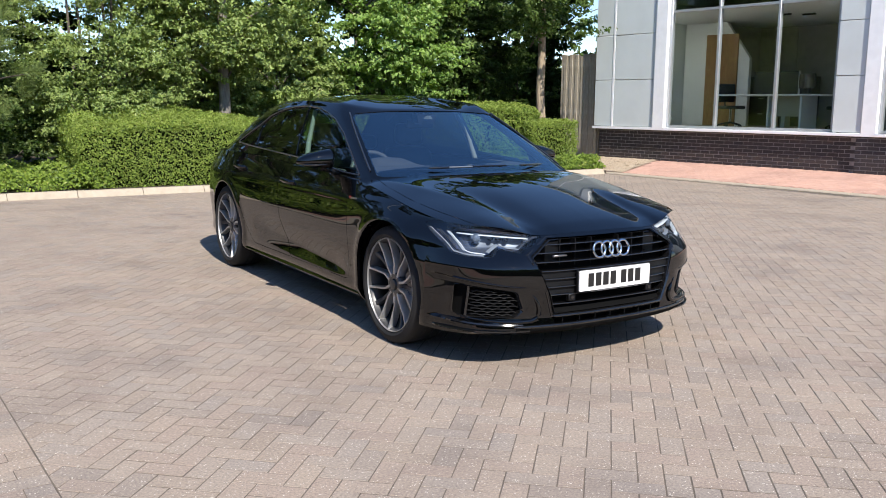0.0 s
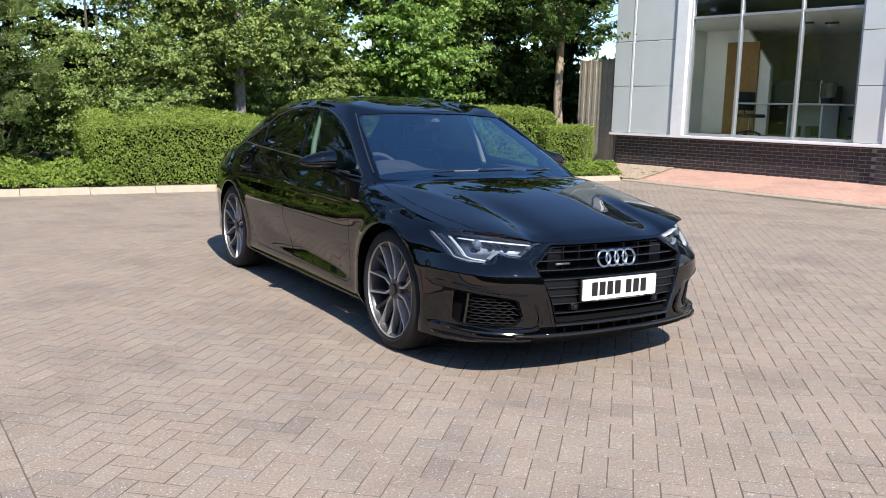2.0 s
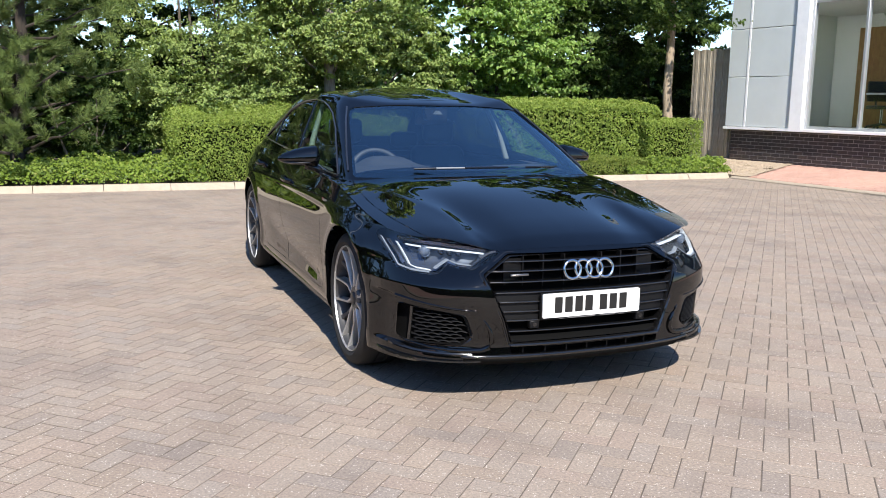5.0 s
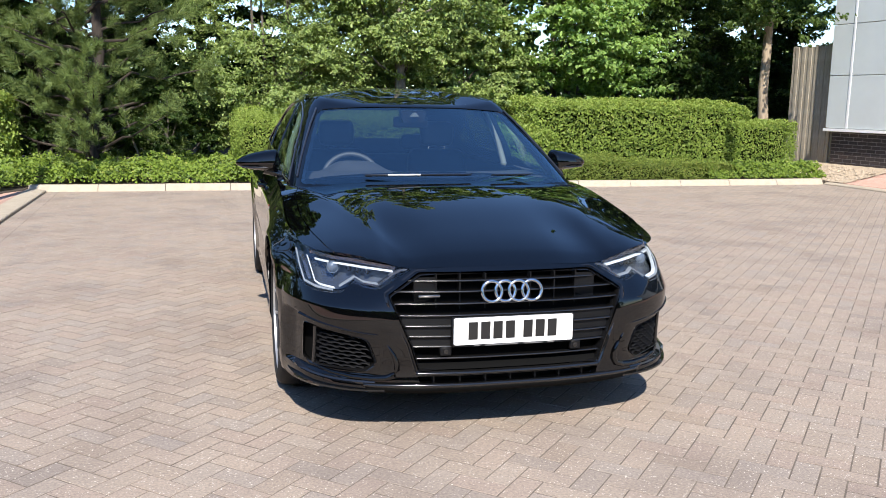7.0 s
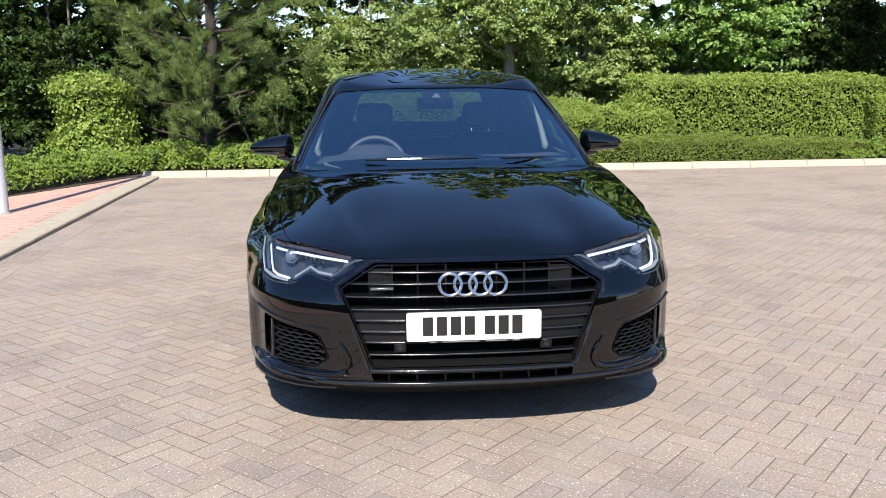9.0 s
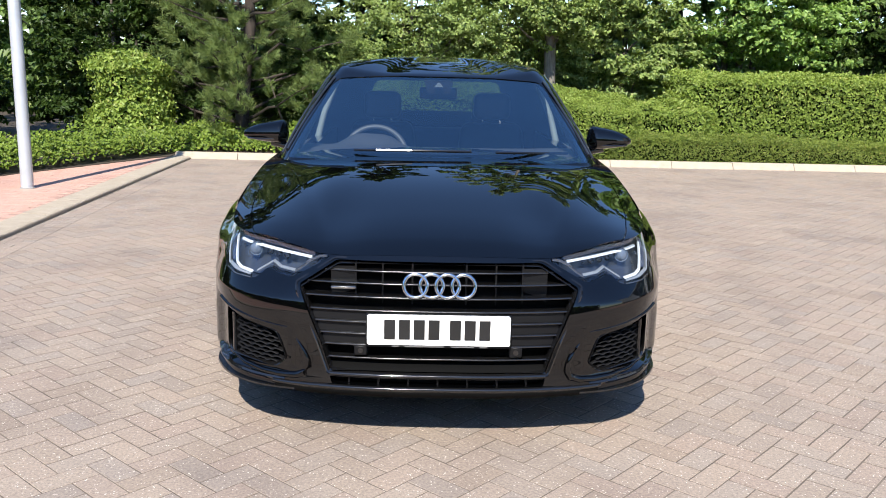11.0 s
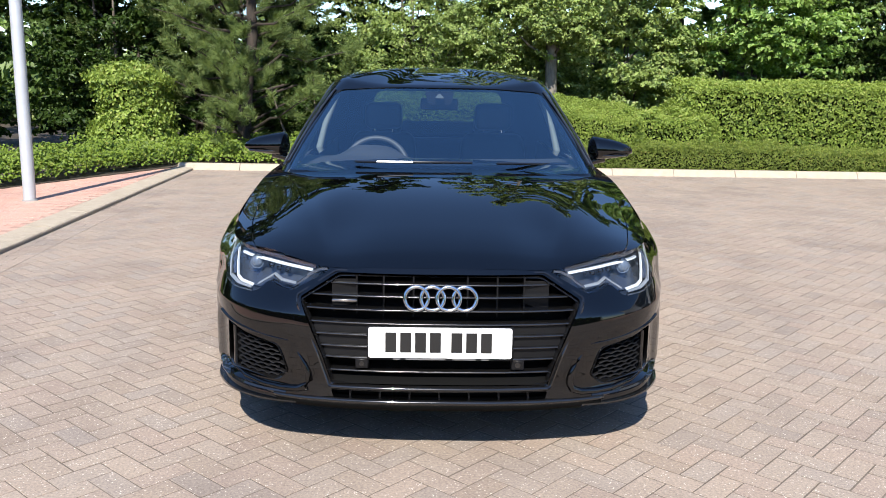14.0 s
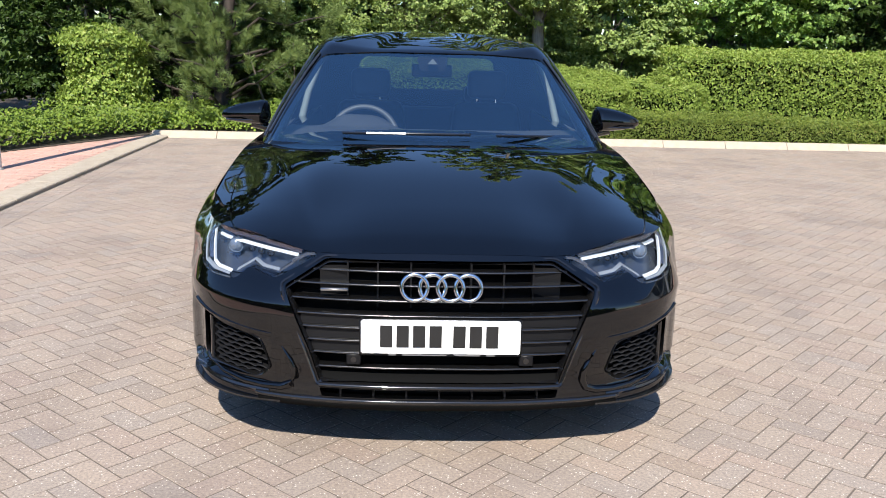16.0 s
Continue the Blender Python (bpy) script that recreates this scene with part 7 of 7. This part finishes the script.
cabinet(2.55, 4.6, 0.8, 1.25)

# bricks of the plinth
def brick_mesh(L):
    b = boxed(-L / 2, L / 2, 0.0, 0.05, -0.0325, 0.0325, 0.003, 1)
    me = bpy.data.meshes.new("brick")
    b.to_mesh(me)
    b.free()
    me.materials.append(M_BRICK)
    return me


BRICK, BRICK_HALF = brick_mesh(0.215), brick_mesh(0.1025)
for r in range(12):
    z = 0.028 + 0.0375 + r * 0.075
    x = 0.0
    half = r % 2
    while x < 6.2:
        me = BRICK
        wd = 0.215
        if x == 0.0 and half:
            me, wd = BRICK_HALF, 0.1025
        if x + wd > 6.22:
            break
        ob = new("brick", me)
        ob.parent = office
        ob.matrix_basis = pose(x + wd / 2, random.uniform(-0.001, 0.001), z)
        x += wd + 0.010
verts, faces = [], []
for r in range(12):
    z = 0.028 + 0.0375 + r * 0.075
    x = 6.2 - (0.1125 if r % 2 else 0)
    while x < 12:
        i = len(verts)
        for yy, s in ((-0.08, 0), (-0.100, 0.002)):
            verts += [(max(6.2, x) + s, yy, z - 0.0325 + s), (x + 0.215 - s, yy, z - 0.0325 + s), (x + 0.215 - s, yy, z + 0.0325 - s), (max(6.2, x) + s, yy, z + 0.0325 - s)]
        faces += [(i + 4, i + 5, i + 6, i + 7)] + [(i + k, i + (k + 1) % 4, i + 4 + (k + 1) % 4, i + 4 + k) for k in range(4)]
        x += 0.225
tagged(raw("far_bricks", verts, faces, M_BRICK, office), kind="stuff")

# ---- timber fence beside the office ----
FENCE_A, FENCE_B = Vector((11.29, 10.40)), Vector((11.05, 11.50))
fence = empty("timber_fence", None, "tall weathered vertical-board timber fence", "fence")
fd = (FENCE_B - FENCE_A)
count = 13
for k in range(count):
    p = FENCE_A + fd * ((k + 0.5) / count)
    ang = math.degrees(math.atan2(fd.y, fd.x))
    b = boxed(-0.043, 0.043, -0.012 + 0.012 * (k % 2), 0.012 + 0.012 * (k % 2), 0.08, 2.66 + 0.012 * math.sin(k * 1.7), 0.003, 1)
    part("board", b, M_FENCE, fence, m=pose(p.x, p.y, 0, 0, 0, ang))
for t in (0.02, 0.98):
    p = FENCE_A + fd * t
    part("post", boxed(-0.05, 0.05, -0.05, 0.05, 0.0, 2.60, 0.004), M_FENCE, fence, m=pose(p.x + 0.085, p.y + 0.02, 0, 0, 0, ang))
for z in (0.45, 1.35, 2.25):
    part("rail", boxed(-0.54, 0.54, -0.052, -0.014, z - 0.04, z + 0.04, 0.004), M_FENCE, fence, m=pose(*((FENCE_A + fd * 0.5)), 0, 0, 0, ang))

# ---- lamp column on the pavement ----
b = bmesh.new()
lathe(b, [(PAVE_L - 0.01, 0.065), (1.2, 0.064), (5.2, 0.054), (5.2, 0.0001)], 24, "z")
bmesh.ops.recalc_face_normals(b, faces=b.faces)
pole = empty("lamp_column", pose(-4.39, 4.03, 0), "pale grey steel lamp column standing in the red pavement", "lamp post")
part("column", b, plain("galvanised_steel", (0.46, 0.49, 0.52), 0.45, metal=0.3, spread=0.06), pole)
b = bmesh.new()
lathe(b, [(PAVE_L - 0.004, 0.082), (PAVE_L + 0.006, 0.079), (PAVE_L + 0.012, 0.066)], 24, "z")
part("collar", b, M_MORTAR, pole)

# ---- block paving: herringbone at 45 degrees, with a straight course on the left ----
HB = radians(45 + 2.4)
HC, HS = math.cos(HB), math.sin(HB)
LINE0, LINE1 = -2.940, -0.0541      # the straight joint: x = LINE0 + LINE1 * (y + 2.4)


def joint_x(y):
    return LINE0 + LINE1 * (y + 2.4)


U = 0.1


def paver_me(L, W):
    g, c = 0.0022, 0.0012
    b = bmesh.new()
    lo = [b.verts.new((sx * (L / 2 - g), sy * (W / 2 - g), -0.02)) for sx, sy in ((-1, -1), (1, -1), (1, 1), (-1, 1))]
    md = [b.verts.new((sx * (L / 2 - g), sy * (W / 2 - g), -0.0018)) for sx, sy in ((-1, -1), (1, -1), (1, 1), (-1, 1))]
    hi = [b.verts.new((sx * (L / 2 - g - c), sy * (W / 2 - g - c), 0.0)) for sx, sy in ((-1, -1), (1, -1), (1, 1), (-1, 1))]
    for p, q in ((lo, md), (md, hi)):
        for k in range(4):
            b.faces.new((p[k], p[(k + 1) % 4], q[(k + 1) % 4], q[k]))
    b.faces.new(hi)
    me = bpy.data.meshes.new("paver")
    b.to_mesh(me)
    b.free()
    me.materials.append(M_PAVER)
    return me


PAVER = paver_me(0.2, 0.1)
paving = empty("block_paving", None, "worn pinkish-grey concrete blocks laid in herringbone", "paving", kind="structure")
rng1 = np.random.default_rng(71)
blocks, cut_blocks = [], []
# herringbone: steps of an L of two blocks
for i in range(-240, 240):
    for j in range(-120, 120):
        # lattice (1, 1) * i + (2, -2) * j in block widths
        a, b_ = i + 2 * j, i - 2 * j
        for ca, cb, rot in ((a + 0.9, b_ + 0.4, 0), (a + 0.4, b_ + 1.9, 1)):
            x, y = (ca * U) * HC - (cb * U) * HS, (ca * U) * HS + (cb * U) * HC
            if not (-3.7 < x < 11.5 and -8.5 < y < 7.98):
                continue
            if x < joint_x(y) - 0.11 or x > (9.6 if y > 2.5 else 9.9 + 0.085 * (2.5 - y)):
                continue
            if x < joint_x(y) + 0.11:
                cut_blocks.append((x, y, HB + (math.pi / 2 if rot else 0)))
                continue
            blocks.append((x, y, HB + (math.pi / 2 if rot else 0)))
near = []
rest = []
for x, y, r in blocks:
    (near if (abs(x + 0.75) < 1.75 and -3.75 < y < -2.42) else rest).append((x, y, r))
near = near[:300] if len(near) > 300 else near
for x, y, r in near:
    ob = new("paver", PAVER)
    ob.parent = paving
    ob.matrix_basis = Matrix.Translation((x, y, float(np.clip(rng1.normal(0, 0.0004), -0.0006, 0.001)))) @ Matrix.Rotation(r, 4, "Z") @ Matrix.Rotation(float(np.clip(rng1.normal(0, 0.003), -0.006, 0.006)), 4, "X")
got = {(round(x, 3), round(y, 3)) for x, y, r in near}
rest = [q for q in blocks if (round(q[0], 3), round(q[1], 3)) not in got]
# the straight course beside the left kerb
y = -8.5
while y < 7.8:
    odd = int(round((y + 8.5) / 0.1)) % 2
    if odd:
        rest.append((joint_x(y) - 0.0525, y, radians(3.1), 0.05))
    for k in range(5):
        end = joint_x(y) - 0.0020 - 0.2 * k - 0.1 * odd
        long = min(0.2, end - left_x(y) - 0.013)
        if long > 0.03:
            rest.append((end - long / 2, y, radians(3.1), long / 2))
    y += 0.1
A = np.array([q[:3] for q in rest])
GAP = np.array([0.0022 if abs(q[2] - radians(3.1)) > 0.1 else 0.0010 for q in rest])
HALF = np.array([q[3] if len(q) > 3 else 0.1 for q in rest])
n = len(A)
g, c = 0.0022, 0.0012
corner = np.array([(-1, -1), (1, -1), (1, 1), (-1, 1)], float)
V = np.empty((n, 8, 3))
cs, sn = np.cos(A[:, 2])[:, None], np.sin(A[:, 2])[:, None]
dz = np.clip(rng1.normal(0, 0.0004, (n, 1)), -0.0006, 0.0010)
tx, ty = np.clip(rng1.normal(0, 0.003, (2, n, 1)), -0.005, 0.005)
for lvl, (sh, z) in enumerate(((0, -0.012), (c, 0.0))):
    lx, ly = corner[:, 0] * (HALF[:, None] - GAP[:, None] - sh), corner[:, 1] * (0.05 - GAP[:, None] - sh)
    V[:, lvl * 4:lvl * 4 + 4, 0] = A[:, :1] + cs * lx - sn * ly
    V[:, lvl * 4:lvl * 4 + 4, 1] = A[:, 1:2] + sn * lx + cs * ly
    V[:, lvl * 4:lvl * 4 + 4, 2] = z + dz + tx * lx + ty * ly
F = []
base = np.arange(n)[:, None] * 8
F.append(base + np.array([[4, 5, 6, 7]]))
for k in range(4):
    F.append(base + np.array([[k, (k + 1) % 4, 4 + (k + 1) % 4, 4 + k]]))
tagged(raw("paving_blocks", V.reshape(-1, 3), np.concatenate(F), M_PAVER_I, paving), kind="stuff")

# blocks sawn off along the straight joint
bmc = bmesh.new()
for x, y, r in cut_blocks:
    b = bmesh.new()
    b.from_mesh(PAVER)
    bmesh.ops.transform(b, matrix=Matrix.Translation((x, y, rng1.uniform(-0.0005, 0.0008))) @ Matrix.Rotation(r, 4, "Z"), verts=b.verts)
    edge = Vector((joint_x(y) + 0.0022, y, 0))
    side = Vector((1, -LINE1, 0)).normalized()
    bmesh.ops.bisect_plane(b, geom=b.verts[:] + b.edges[:] + b.faces[:], dist=1e-6, plane_co=edge, plane_no=side, clear_inner=True)
    if len(b.faces):
        add_into(bmc, b)
    else:
        b.free()
tagged(part("sawn_blocks", bmc, M_PAVER_I, paving, smooth=False), kind="stuff")
